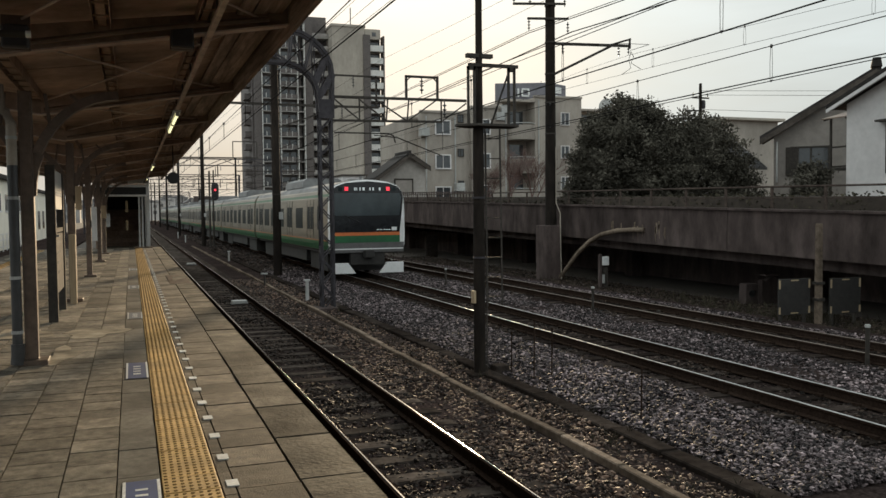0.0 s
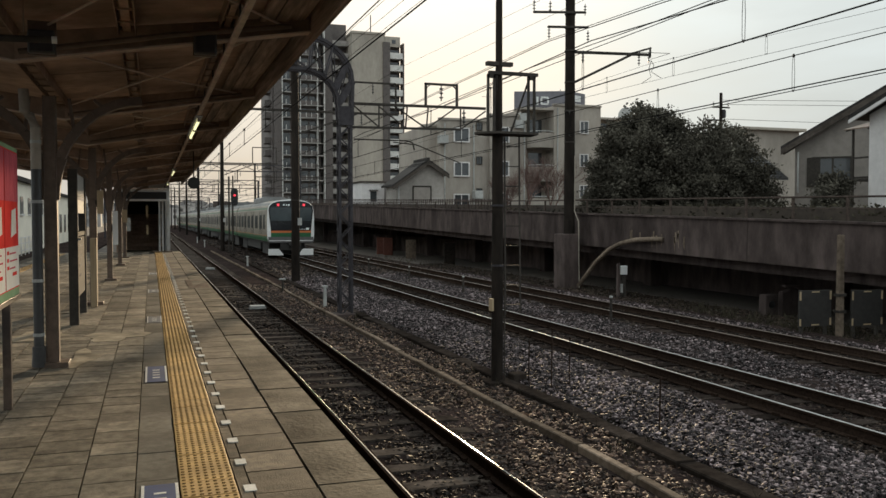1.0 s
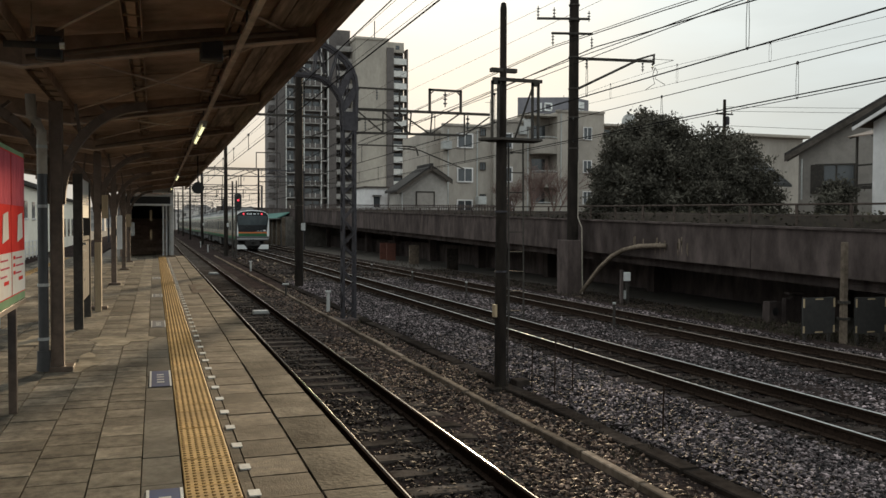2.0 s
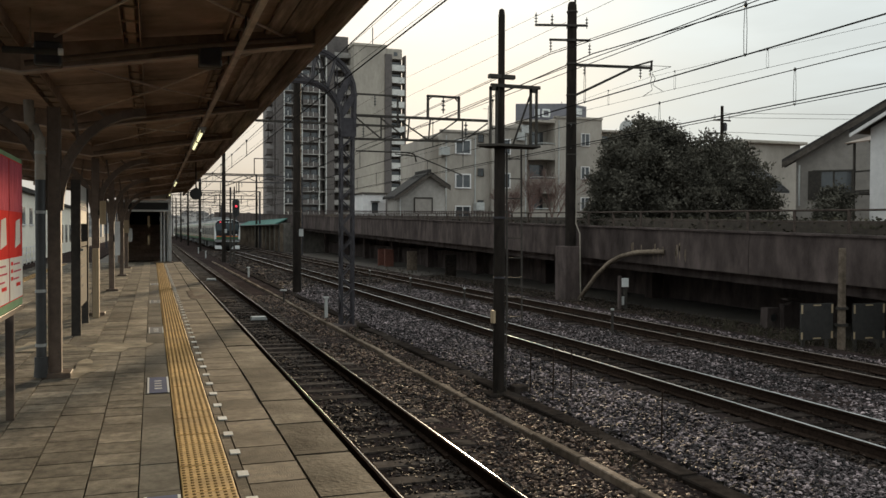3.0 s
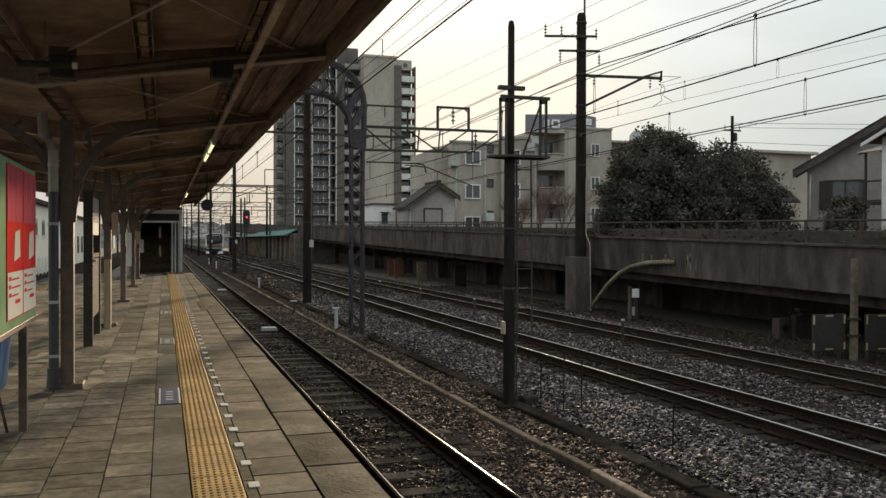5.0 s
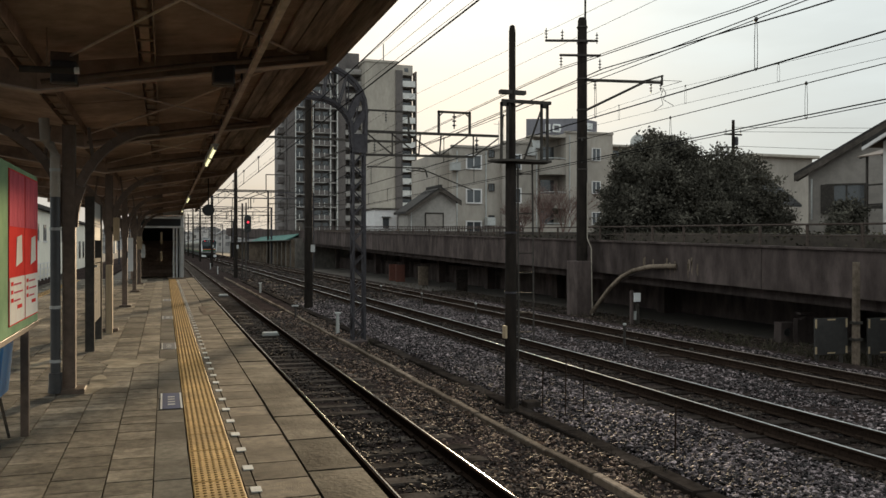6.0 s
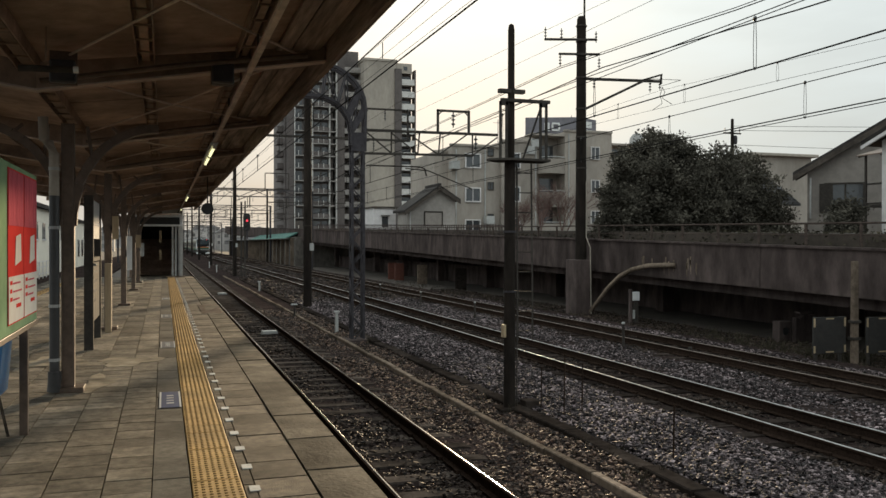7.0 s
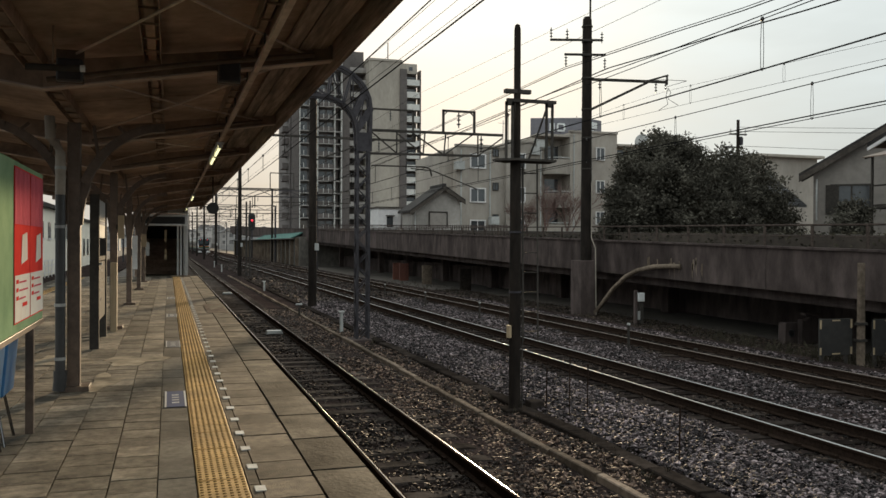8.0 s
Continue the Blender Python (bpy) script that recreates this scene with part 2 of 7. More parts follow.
# darker balcony colour for the tower's left and middle bays
BALCONY_GREY = material("grey_balcony", (0.3, 0.28, 0.26), (0.42, 0.39, 0.365), 3, 0.8, dirt=0.35)
BALCONY_WHITE = material("balcony_front", (0.6, 0.588, 0.552), (0.744, 0.72, 0.684), 3, 0.7, dirt=0.2)
GLASS_DARK = material("window_glass", (0.03, 0.035, 0.04), (0.05, 0.055, 0.06), 2, 0.08, spec=0.8)
SIGN_BLUE = material("roof_sign", (0.15, 0.145, 0.165), (0.2, 0.193, 0.215), 3, 0.7)
TRAIN_STEEL = material("stainless_side", (0.2, 0.178, 0.14), (0.31, 0.278, 0.222), 3, 0.42, 0.6, stretch=(1, 0.3, 6), dirt=0.3)
TRAIN_ROOF = material("train_roof", (0.16, 0.16, 0.16), (0.25, 0.25, 0.245), 4, 0.7, dirt=0.35)
TRAIN_WHITE = material("train_white", (0.68, 0.68, 0.67), (0.8, 0.8, 0.79), 5, 0.4, dirt=0.15)
TRAIN_GREEN = material("train_green", (0.008, 0.088, 0.03), (0.014, 0.13, 0.045), 6, 0.45, dirt=0.3)
TRAIN_ORANGE = material("train_orange", (0.5, 0.12, 0.03), (0.62, 0.16, 0.04), 6, 0.4, dirt=0.15)
TRAIN_GREY = material("train_grey", (0.085, 0.08, 0.08), (0.125, 0.12, 0.118), 6, 0.5, dirt=0.3)
TRAIN_MASK = material("train_black_mask", (0.008, 0.009, 0.011), (0.014, 0.016, 0.019), 5, 0.12)
TRAIN_GLASS = material("train_window", (0.02, 0.026, 0.028), (0.034, 0.042, 0.044), 2, 0.4, spec=0.02)
WINDSCREEN = material("windscreen_glass", (0.025, 0.035, 0.04), (0.045, 0.06, 0.066), 2, 0.1, spec=0.6)
UNDERFRAME = material("underframe", (0.015, 0.014, 0.013), (0.04, 0.036, 0.033), 8, 0.8)
POSTER_RED = material("poster_red", (0.682, 0.055, 0.0495), (0.792, 0.0825, 0.066), 6, 0.4, dirt=0.15, spec=0.0)
POSTER_PINK = material("poster_dark_red", (0.385, 0.06125, 0.0875), (0.7875, 0.1925, 0.2275), 9, 0.4, stretch=(1, 14, 0.8), dirt=0.2, spec=0.0)
POSTER_WHITE = material("poster_paper", (0.792, 0.72, 0.66), (0.85, 0.84, 0.78), 6, 0.5, dirt=0.15, spec=0.0)
BOARD_GREEN = material("green_board", (0.245, 0.3705, 0.2169), (0.3392, 0.4786, 0.2834), 4, 0.6, dirt=0.2, spec=0.0)
CHAIR_BLUE = material("blue_plastic", (0.03, 0.14, 0.32), (0.05, 0.2, 0.42), 5, 0.35)
TEAL_SHEET = material("teal_sheet", (0.07, 0.155, 0.135), (0.115, 0.23, 0.2), 2, 0.8, stretch=(1, 6, 1), dirt=0.4, spec=0.1)
WOOD_POST = material("tan_post", (0.34, 0.25, 0.15), (0.46, 0.35, 0.22), 8, 0.7, stretch=(4, 4, 0.4), dirt=0.3)
SHED_GREY = material("grey_shed_sheet", (0.1, 0.09, 0.08), (0.19, 0.17, 0.15), 3, 0.85, stretch=(1, 5, 0.5), dirt=0.5, dirt_scale=0.4, spec=0.1)
EARTH = material("ground_earth", (0.04007, 0.03055, 0.02293), (0.08814, 0.0679, 0.05242), 3, 0.95, bump=0.5, bump_scale=8, dirt=0.4, dirt_scale=0.1)
HAZE_CITY = material("far_buildings", (0.3, 0.285, 0.275), (0.52, 0.49, 0.465), 0.3, 0.9, dirt=0.25, dirt_scale=0.05, per_object=0.4)
HAZE_ROOF = material("far_roofs", (0.13, 0.125, 0.125), (0.24, 0.225, 0.22), 0.5, 0.9, dirt=0.2, per_object=0.3)
RUST_RED = material("rusty_red_board", (0.13, 0.045, 0.03), (0.2, 0.075, 0.05), 6, 0.8)
LAMP_ON = glow("tube_on", (1.0, 0.94, 0.52), 1.2)
RED_ON = glow("red_lamp", (1.0, 0.05, 0.08), 0.9)
LED_PALE = glow("display_bars", (0.6, 0.66, 0.66), 0.22)


# ---- mesh helpers ----
class Shape:
    """Collects vertices and faces of one mesh."""

    def __init__(self):
        self.v, self.f = [], []

    def box(self, x0, x1, y0, y1, z0, z1):
        b = len(self.v)
        self.v += [(x, y, z) for z in (z0, z1) for y in (y0, y1) for x in (x0, x1)]
        self.f += [tuple(b + i for i in q) for q in ((0, 2, 3, 1), (4, 5, 7, 6), (0, 1, 5, 4), (2, 6, 7, 3), (0, 4, 6, 2), (1, 3, 7, 5))]
        return self

    def prism(self, profile, y0, y1, axis="y"):
        """A closed outline (counter-clockwise seen from the low end) pushed along an axis."""
        b, k = len(self.v), len(profile)
        for s in (y0, y1):
            for a, c in profile:
                self.v.append((a, s, c) if axis == "y" else (s, a, c) if axis == "x" else (a, c, s))
        self.f.append(tuple(b + i for i in range(k)))
        self.f.append(tuple(b + k + i for i in reversed(range(k))))
        self.f += [(b + i, b + k + i, b + k + (i + 1) % k, b + (i + 1) % k) for i in range(k)]
        return self

    def tube(self, points, radius, n=8, r_end=None):
        pts = [Vector(p) for p in points]
        b = len(self.v)
        for i, p in enumerate(pts):
            d = (pts[min(i + 1, len(pts) - 1)] - pts[max(i - 1, 0)]).normalized()
            u = d.cross(Vector((0, 0, 1)) if abs(d.z) < 0.95 else Vector((0, 1, 0))).normalized()
            w = d.cross(u)
            r = radius if r_end is None else radius + (r_end - radius) * i / (len(pts) - 1)
            for j in range(n):
                a = 2 * math.pi * j / n
                self.v.append(tuple(p + u * (r * math.cos(a)) + w * (r * math.sin(a))))
        for i in range(len(pts) - 1):
            for j in range(n):
                a, c = b + i * n + j, b + i * n + (j + 1) % n
                self.f.append((a, c, c + n, a + n))
        self.f.append(tuple(b + j for j in reversed(range(n))))
        self.f.append(tuple(b + (len(pts) - 1) * n + j for j in range(n)))
        return self

    def bar(self, p, q, w, h=None):
        """A square bar from p to q, w wide and h deep."""
        h = h or w
        p, q = Vector(p), Vector(q)
        d = (q - p).normalized()
        u = d.cross(Vector((0, 0, 1)) if abs(d.z) < 0.95 else Vector((0, 1, 0))).normalized()
        k = d.cross(u)
        b = len(self.v)
        for e in (p, q):
            for s, t in ((-1, -1), (1, -1), (1, 1), (-1, 1)):
                self.v.append(tuple(e + u * (s * w / 2) + k * (t * h / 2)))
        self.f += [tuple(b + i for i in x) for x in ((3, 2, 1, 0), (4, 5, 6, 7), (0, 1, 5, 4), (1, 2, 6, 5), (2, 3, 7, 6), (3, 0, 4, 7))]
        return self

    def lathe(self, cx, cy, profile, n=12):
        b = len(self.v)
        for r, z in profile:
            for j in range(n):
                a = 2 * math.pi * j / n
                self.v.append((cx + r * math.cos(a), cy + r * math.sin(a), z))
        for i in range(len(profile) - 1):
            for j in range(n):
                a, c = b + i * n + j, b + i * n + (j + 1) % n
                self.f.append((a, c, c + n, a + n))
        self.f.append(tuple(b + j for j in reversed(range(n))))
        self.f.append(tuple(b + (len(profile) - 1) * n + j for j in range(n)))
        return self

    def mesh(self, name):
        me = bpy.data.meshes.new(name)
        me.from_pydata(self.v, [], self.f)
        bm = bmesh.new()
        bm.from_mesh(me)
        bmesh.ops.recalc_face_normals(bm, faces=bm.faces)
        bm.to_mesh(me)
        bm.free()
        return me


def part(name, shape, mat, parent=None, label="", bevel=0.0, smooth=False, at=(0, 0, 0)):
    """ONE mesh object under a thing or a part; shape is a Shape or a mesh to share."""
    me = shape.mesh(name) if isinstance(shape, Shape) else shape
    if not me.materials:
        me.materials.append(mat)
    if smooth:
        me.shade_smooth()
        me.set_sharp_from_angle(angle=radians(40))
    ob = new(name, me)
    ob.location = at
    if parent:
        ob.parent = parent
    if label:
        ob["label"] = label
    if bevel:
        mod = ob.modifiers.new("bevel", "BEVEL")
        mod.width, mod.segments, mod.limit_method = bevel, 2, "ANGLE"
    return ob


def thing(name, at, label, category, group="", kind=""):
    ob = new(name)
    ob.location = at
    return tagged(ob, label, category, group, kind)


def solid(name, shape, mat, label, category, group="", kind="", bevel=0.0, smooth=False, at=(0, 0, 0)):
    return tagged(part(name, shape, mat, None, "", bevel, smooth, at), label, category, group, kind)


# ---- ground, platform, tracks ----
RT = -0.95                      # top of the rails
GR = -1.28                      # natural ground
TRACKS = (2.69, 8.345, 11.98)   # centre lines of the three tracks

solid("ground", Shape().box(-900, 900, -300, 1500, GR - 0.5, GR), EARTH, "bare brown earth reaching the horizon", "ground", kind="structure")
solid("ballast_bed", Shape().prism([(1.0, GR), (15.2, GR), (14.3, -1.13), (1.0, -1.13)], -14, 330), BALLAST_BED, "dark compacted ballast bed under the tracks", "ballast", kind="structure")


def stones(name, mat, label, count, x0, x1, y0, y1, z0, size, skip=()):
    """Loose angular stones strewn over a stretch of the bed, one object; denser towards y0."""
    rng = np.random.default_rng(len(name) * 7 + count)
    octa = np.array([(1, 0, 0), (-1, 0, 0), (0, 1, 0), (0, -1, 0), (0, 0, 1), (0, 0, -1)], float)
    tri = np.array([(0, 2, 4), (2, 1, 4), (1, 3, 4), (3, 0, 4), (2, 0, 5), (1, 2, 5), (3, 1, 5), (0, 3, 5)])
    xs = rng.uniform(x0, x1, count)
    ys = y0 + (y1 - y0) * rng.uniform(0, 1, count) ** 1.7
    keep = np.ones(count, bool)
    for a, c in skip:
        keep &= ~((xs > a) & (xs < c))
    xs, ys = xs[keep], ys[keep]
    z = np.full(len(xs), z0)
    n = len(xs)
    s = size * rng.uniform(0.55, 1.5, (n, 1, 1)) * rng.uniform(0.6, 1.25, (n, 1, 3)) * np.array((1.45, 0.85, 0.55)) * (1 + 0.012 * ys[:, None, None])
    v = octa[None] * s * rng.uniform(0.75, 1.25, (n, 6, 1))
    a, b = rng.uniform(0, 2 * np.pi, n), rng.uniform(-1.2, 1.2, n)
    ca, sa, cb, sb = np.cos(a), np.sin(a), np.cos(b), np.sin(b)
    x, y, zz = v[..., 0].copy(), v[..., 1].copy(), v[..., 2].copy()
    y, zz = y * cb[:, None] - zz * sb[:, None], y * sb[:, None] + zz * cb[:, None]
    x, y = x * ca[:, None] - y * sa[:, None], x * sa[:, None] + y * ca[:, None]
    for c in TRACKS:
        z = np.where(np.abs(xs - c) < 1.15, z0 - 0.008, z)     # sunk between the sleepers
    lift = 0.03 * np.sin(xs * 2.1 + 0.7 * np.sin(ys * 0.9)) * np.sin(ys * 1.3 + xs)
    v = np.stack([x + xs[:, None], y + ys[:, None], zz + (z + lift + rng.uniform(-0.01, 0.03, n))[:, None]], -1).reshape(-1, 3)
    f = (tri[None] + 6 * np.arange(n)[:, None, None]).reshape(-1, 3)
    me = bpy.data.meshes.new(name)
    me.from_pydata(v.tolist(), [], f.tolist())
    me.materials.append(mat)
    return tagged(new(name, me), label, "ballast", kind="stuff")


def rail_profile(x):
    """Outline of a flat-bottomed rail standing with its top at RT."""
    h = 0.153
    return [(x + a, RT - h + c) for a, c in ((-0.062, 0), (0.062, 0), (0.062, 0.012), (0.012, 0.03), (0.009, 0.11), (0.032, 0.122), (0.032, 0.148), (-0.032, 0.148), (-0.032, 0.122), (-0.009, 0.11), (-0.012, 0.03), (-0.062, 0.012))]


def build_track(cx, label, top, near, worn=0.012, wood=SLEEPER, spacing=0.64):
    """Two rails with bright heads on cross sleepers; the nearest sleepers are single pieces."""
    tr = thing("railway_track", (cx, 0, RT), label, "railway track", "parallel tracks", "structure")
    for side in (-0.5335, 0.5335):
        sh = Shape()
        sh.prism([(a, c - RT) for a, c in rail_profile(side)], -12, 330)
        rail = part("rail", sh, RAIL_SIDE, tr)
        hd = Shape().prism([(side + a, c) for a, c in ((-worn - 0.003, -0.006), (worn + 0.003, -0.006), (worn + 0.003, 0.0), (worn, 0.0015), (-worn, 0.0015), (-worn - 0.003, 0.0))], -12, 330)
        part("rail_head", hd, top, rail, "worn running surface of the rail")
        fx = Shape()
        for i in range(int(near / spacing)):
            y = 2 + i * spacing
            fx.box(side - 0.1, side - 0.05, y - 0.05, y + 0.05, -0.153, -0.115).box(side + 0.05, side + 0.1, y - 0.05, y + 0.05, -0.153, -0.115)
        part("rail_clips", fx, RAIL_SIDE, rail)
    me = Shape().prism([(-1.05, -0.30), (1.05, -0.30), (1.05, -0.165), (0.95, -0.153), (-0.95, -0.153), (-1.05, -0.165)], -0.115, 0.115).mesh("sleeper")
    me.materials.append(wood)
    rng = random.Random(cx)
    far = Shape()
    for i in range(250):
        y = 2 + i * spacing
        if y < near:
            s = part("sleeper", me, wood, tr, at=(rng.uniform(-0.02, 0.02), y + rng.uniform(-0.02, 0.02), rng.uniform(-0.006, 0.0)))
            s.rotation_euler = (0, 0, rng.uniform(-0.012, 0.012))
        else:
            far.box(-1.05, 1.05, y - 0.115, y + 0.115, -0.3, -0.156)
    tagged(part("far_sleepers", far, wood, tr), kind="stuff")
    return tr


build_track(TRACKS[0], "railway track with polished rails on worn sleepers beside the platform", RAIL_TOP, 40, 0.006)
build_track(TRACKS[1], "railway track with bright polished rails on grey ballast", RAIL_BRIGHT, 40, 0.014, SLEEPER_BURIED)
build_track(TRACKS[2], "railway track with dull brownish rails beside the viaduct", RAIL_DULL, 46, 0.016, SLEEPER_BURIED)

stones("grey_ballast", STONES, "loose crushed grey ballast stones between the tracks", 105000, 5.45, 13.9, 6.0, 40, -1.125, 0.022, ((7.45, 9.3), (11.15, 12.85)))
stones("dirty_ballast", STONES_OILY, "oil-blackened ballast stones between the rails of the running track", 16000, 7.3, 9.4, 6.0, 40, -1.13, 0.022, ((7.75, 7.87), (8.82, 8.94)))
stones("rusty_bed_ballast", STONES_OILY, "rust-dark ballast stones between the rails beside the viaduct", 16000, 11.0, 13.0, 9.0, 44, -1.13, 0.022, ((11.4, 11.5), (12.45, 12.55)))
stones("rust_brown_ballast", STONES_BROWN, "ballast stones beside the platform track, browned to suggest warm sunlight", 26000, 3.35, 5.2, 3.5, 34, -1.124, 0.021, ((2.05, 2.25), (3.12, 3.32), (4.42, 4.62)))
stones("oily_ballast", STONES_OILY, "oil-darkened ballast stones between the platform track's rails", 26000, 1.3, 3.4, 3.5, 34, -1.124, 0.021, ((2.05, 2.25), (3.12, 3.32)))
stones("ballast_shoulder", STONES, "raised shoulder of grey ballast beside the running track", 26000, 5.5, 7.3, 6.0, 30, -1.085, 0.022)
stones("verge_ballast", STONES_OILY, "dark brown ballast stones spilling towards the viaduct", 26000, 13.8, 16.6, 12, 48, -1.24, 0.026)
stones("far_ballast", STONES_OILY, "distant grey ballast stones", 7000, 5.4, 14.0, 38, 110, -1.125, 0.05)

# kerb line and cable trough beside the platform track
kerb = thing("trackside_kerb", (4.52, 0, -1.13), "long low line of pale concrete kerb stones between the tracks", "kerb", kind="structure")
km = Shape().prism([(-0.052, -0.1), (0.052, -0.1), (0.052, 0.07), (0.04, 0.082), (-0.04, 0.082), (-0.052, 0.07)], -0.59, 0.59).mesh("kerb_stone")
for i in range(56):
    k = part("kerb_stone", km, CONCRETE_PALE, kerb, at=(0.03 * math.sin(i * 0.55) * (1 if i < 12 else 0.4), 3 + i * 1.2, 0.01 * math.sin(i * 1.7)))
    k.rotation_euler = (0.006 * math.sin(i * 2.3), 0, 0.012 * math.cos(i * 1.1))
trough = thing("cable_trough", (5.3, 0, -1.13), "dark weathered concrete cable trough with loose lids", "cable trough", kind="structure")
tm = Shape().prism([(-0.12, -0.1), (0.12, -0.1), (0.12, 0.055), (0.105, 0.07), (-0.105, 0.07), (-0.12, 0.055)], -0.49, 0.49).mesh("trough_lid")
for i in range(60):
    k = part("trough_lid", tm, TROUGH, trough, at=(0.015 * math.sin(i * 1.9), 3 + i * 1.0, 0.008 * math.sin(i * 2.7)))
    k.rotation_euler = (0.01 * math.sin(i * 1.3), 0, 0.012 * math.sin(i * 0.9))

# platform body
PE = 1.26                       # platform edge
PW = -4.3                       # far edge of the island platform
PLATFORM_END = 40.0
body = Shape().prism([(PW + 0.12, GR), (PE - 0.14, GR), (PE - 0.14, -0.14), (PE - 0.02, -0.14), (PE - 0.02, -0.062), (PW + 0.02, -0.062), (PW + 0.02, -0.14), (PW + 0.12, -0.14)], -8, PLATFORM_END)
platform = solid("platform", body, JOINT, "island station platform paved with worn concrete slabs", "platform", kind="structure")


def pieces(name, mat, x0, x1, y0, y1, length, gap, shift, near, parent, top=0.0, thick=0.06, wobble=0.002, label=""):
    """A column of paving pieces; the near ones are objects on one mesh, the rest is joined."""
    w = (x1 - x0 - gap) / 2
    h = (length - gap * 1.5) / 2
    c = 0.0004
    me = Shape().prism([(-w, -thick), (w, -thick), (w, -c), (w - c, 0), (-w + c, 0), (-w, -c)], -h, h).mesh(name)
    me.materials.append(mat)
    rng = random.Random(x0 * 31 + shift)
    rest = Shape()
    y = y0 + shift
    while y < y1:
        dz = rng.uniform(-wobble, wobble)
        if y < near:
            p = part(name, me, mat, parent, label, at=((x0 + x1) / 2, y, top + dz))
            p.rotation_euler = (rng.uniform(-0.004, 0.004), rng.uniform(-0.004, 0.004), rng.uniform(-0.004, 0.004))
        else:
            rest.box((x0 + gap / 2), (x1 - gap / 2), y - h, y + h, top - thick, top + dz)
        y += length
    if rest.v:
        tagged(part("far_" + name, rest, mat, parent), kind="stuff")


xs = [-0.06, -0.345] + [-0.345 - 0.33 * i for i in range(1, 12)]
for i in range(12):
    pieces("paving_slab", PAVING, xs[i + 1], xs[i], -5, PLATFORM_END, 0.3, 0.009, 0.03 * (i % 3) + (0.11 if i % 4 == 1 else 0.0), 12.5 if i < 5 else 3, platform, wobble=0.003)
pieces("grey_strip_slab", STRIP_GREY, -0.06, 0.165, -5, PLATFORM_END, 0.6, 0.005, 0.1, 16, platform)
pieces("edge_slab", EDGE_PAVING, 0.47, 0.54, -5, PLATFORM_END, 0.41, 0.007, 0.27, 16, platform)
pieces("paving_slab", EDGE_PAVING, 0.54, 0.885, -5, PLATFORM_END, 0.42, 0.011, 0.13, 18, platform, wobble=0.003)
pieces("coping_stone", COPING, 0.885, PE, -5, PLATFORM_END, 0.91, 0.018, 0.06, PLATFORM_END, platform, top=0.004, thick=0.13, wobble=0.006)
for i, x in enumerate((PW,)):
    pieces("coping_stone", COPING, x, x + 0.37, 3, PLATFORM_END, 0.79, 0.012, 0.3, 12, platform, thick=0.13)

# tactile strip: tiles with rows of raised domes
strip = thing("tactile_strip", (0, 0, 0), "yellow tactile paving strip with raised domes along the platform", "tactile paving", kind="structure")


def tactile_mesh(w, h, nx, ny):
    """A tile with rows of darker domes; the domes take the second material."""
    sh = Shape().prism([(-w, -0.05), (w, -0.05), (w, 0.0), (w - 0.004, 0.004), (-w + 0.004, 0.004), (-w, 0.0)], -h, h)
    plain = len(sh.f)
    for i in range(nx):
        for j in range(ny):
            x, y = -w + 2 * w * (i + 0.5) / nx, -h + 2 * h * (j + 0.5) / ny
            b = len(sh.v)
            for r, z in ((0.0125, 0.004), (0.009, 0.008)):
                sh.v += [(x + r * math.cos(k * math.pi / 3), y + r * math.sin(k * math.pi / 3), z) for k in range(6)]
            sh.f += [(b + k, b + (k + 1) % 6, b + 6 + (k + 1) % 6, b + 6 + k) for k in range(6)] + [tuple(b + 6 + k for k in range(6))]
    me = sh.mesh("tactile_tile")
    me.materials.append(TACTILE)
    me.materials.append(TACTILE_DOME)
    for p in me.polygons[plain:]:
        p.material_index = 1
    return me


tile = tactile_mesh(0.146, 0.1375, 7, 5)
rng_t = random.Random(5)
for i in range(150):
    y = 3.06 + (i - 22) * 0.283
    t_ob = part("tactile_tile", tile, TACTILE, strip, at=(0.318, y, rng_t.uniform(0, 0.003)))
    t_ob.rotation_euler = (rng_t.uniform(-0.005, 0.005), rng_t.uniform(-0.006, 0.006), rng_t.uniform(-0.008, 0.008))

strip2 = thing("tactile_strip", (-3.5, 0, 0), "yellow tactile paving strip along the far platform edge", "tactile paving", kind="structure")
for i in range(110):
    part("tactile_tile", tile, TACTILE, strip2, at=(0, 8.0 + i * 0.283, 0.002))

marks = thing("edge_markers", (0.53, 0, 0.0), "row of small white reflective markers beside the tactile strip", "floor marking", kind="structure")
mm = Shape().box(-0.032, 0.032, -0.055, 0.055, 0.0, 0.006).mesh("white_marker")
mm.materials.append(WHITE_MARK)
for i in range(66):
    part("white_marker", mm, WHITE_MARK, marks, at=(0, 3.1 + i * 0.527, 0.001))


def floor_mark(y, w, l, faded):
    mk = thing("queue_mark", (0.065, y, 0.003), "faded blue boarding mark on the paving" if faded else "blue boarding mark with white bars on the paving", "floor marking", "boarding marks")
    part("plate", Shape().box(-w, w, -l, l, 0, 0.002), BLUE_MARK if not faded else BLUE_FADED, mk)
    for s in (-1, 1):
        part("border", Shape().box(s * (w + 0.008) - 0.008, s * (w + 0.008) + 0.008, -l, l, 0, 0.0035), WHITE_MARK, mk)
    for i in range(4):
        part("bar", Shape().box(-w * 0.4, w * 0.4, -l * 0.55 + i * l * 0.32, -l * 0.55 + i * l * 0.32 + l * 0.1, 0, 0.004), WHITE_MARK, mk)


floor_mark(4.6, 0.08, 0.3, False)
floor_mark(8.45, 0.08, 0.42, False)
floor_mark(13.05, 0.085, 0.4, True)
floor_mark(18.2, 0.085, 0.4, True)
floor_mark(24.0, 0.085, 0.4, True)
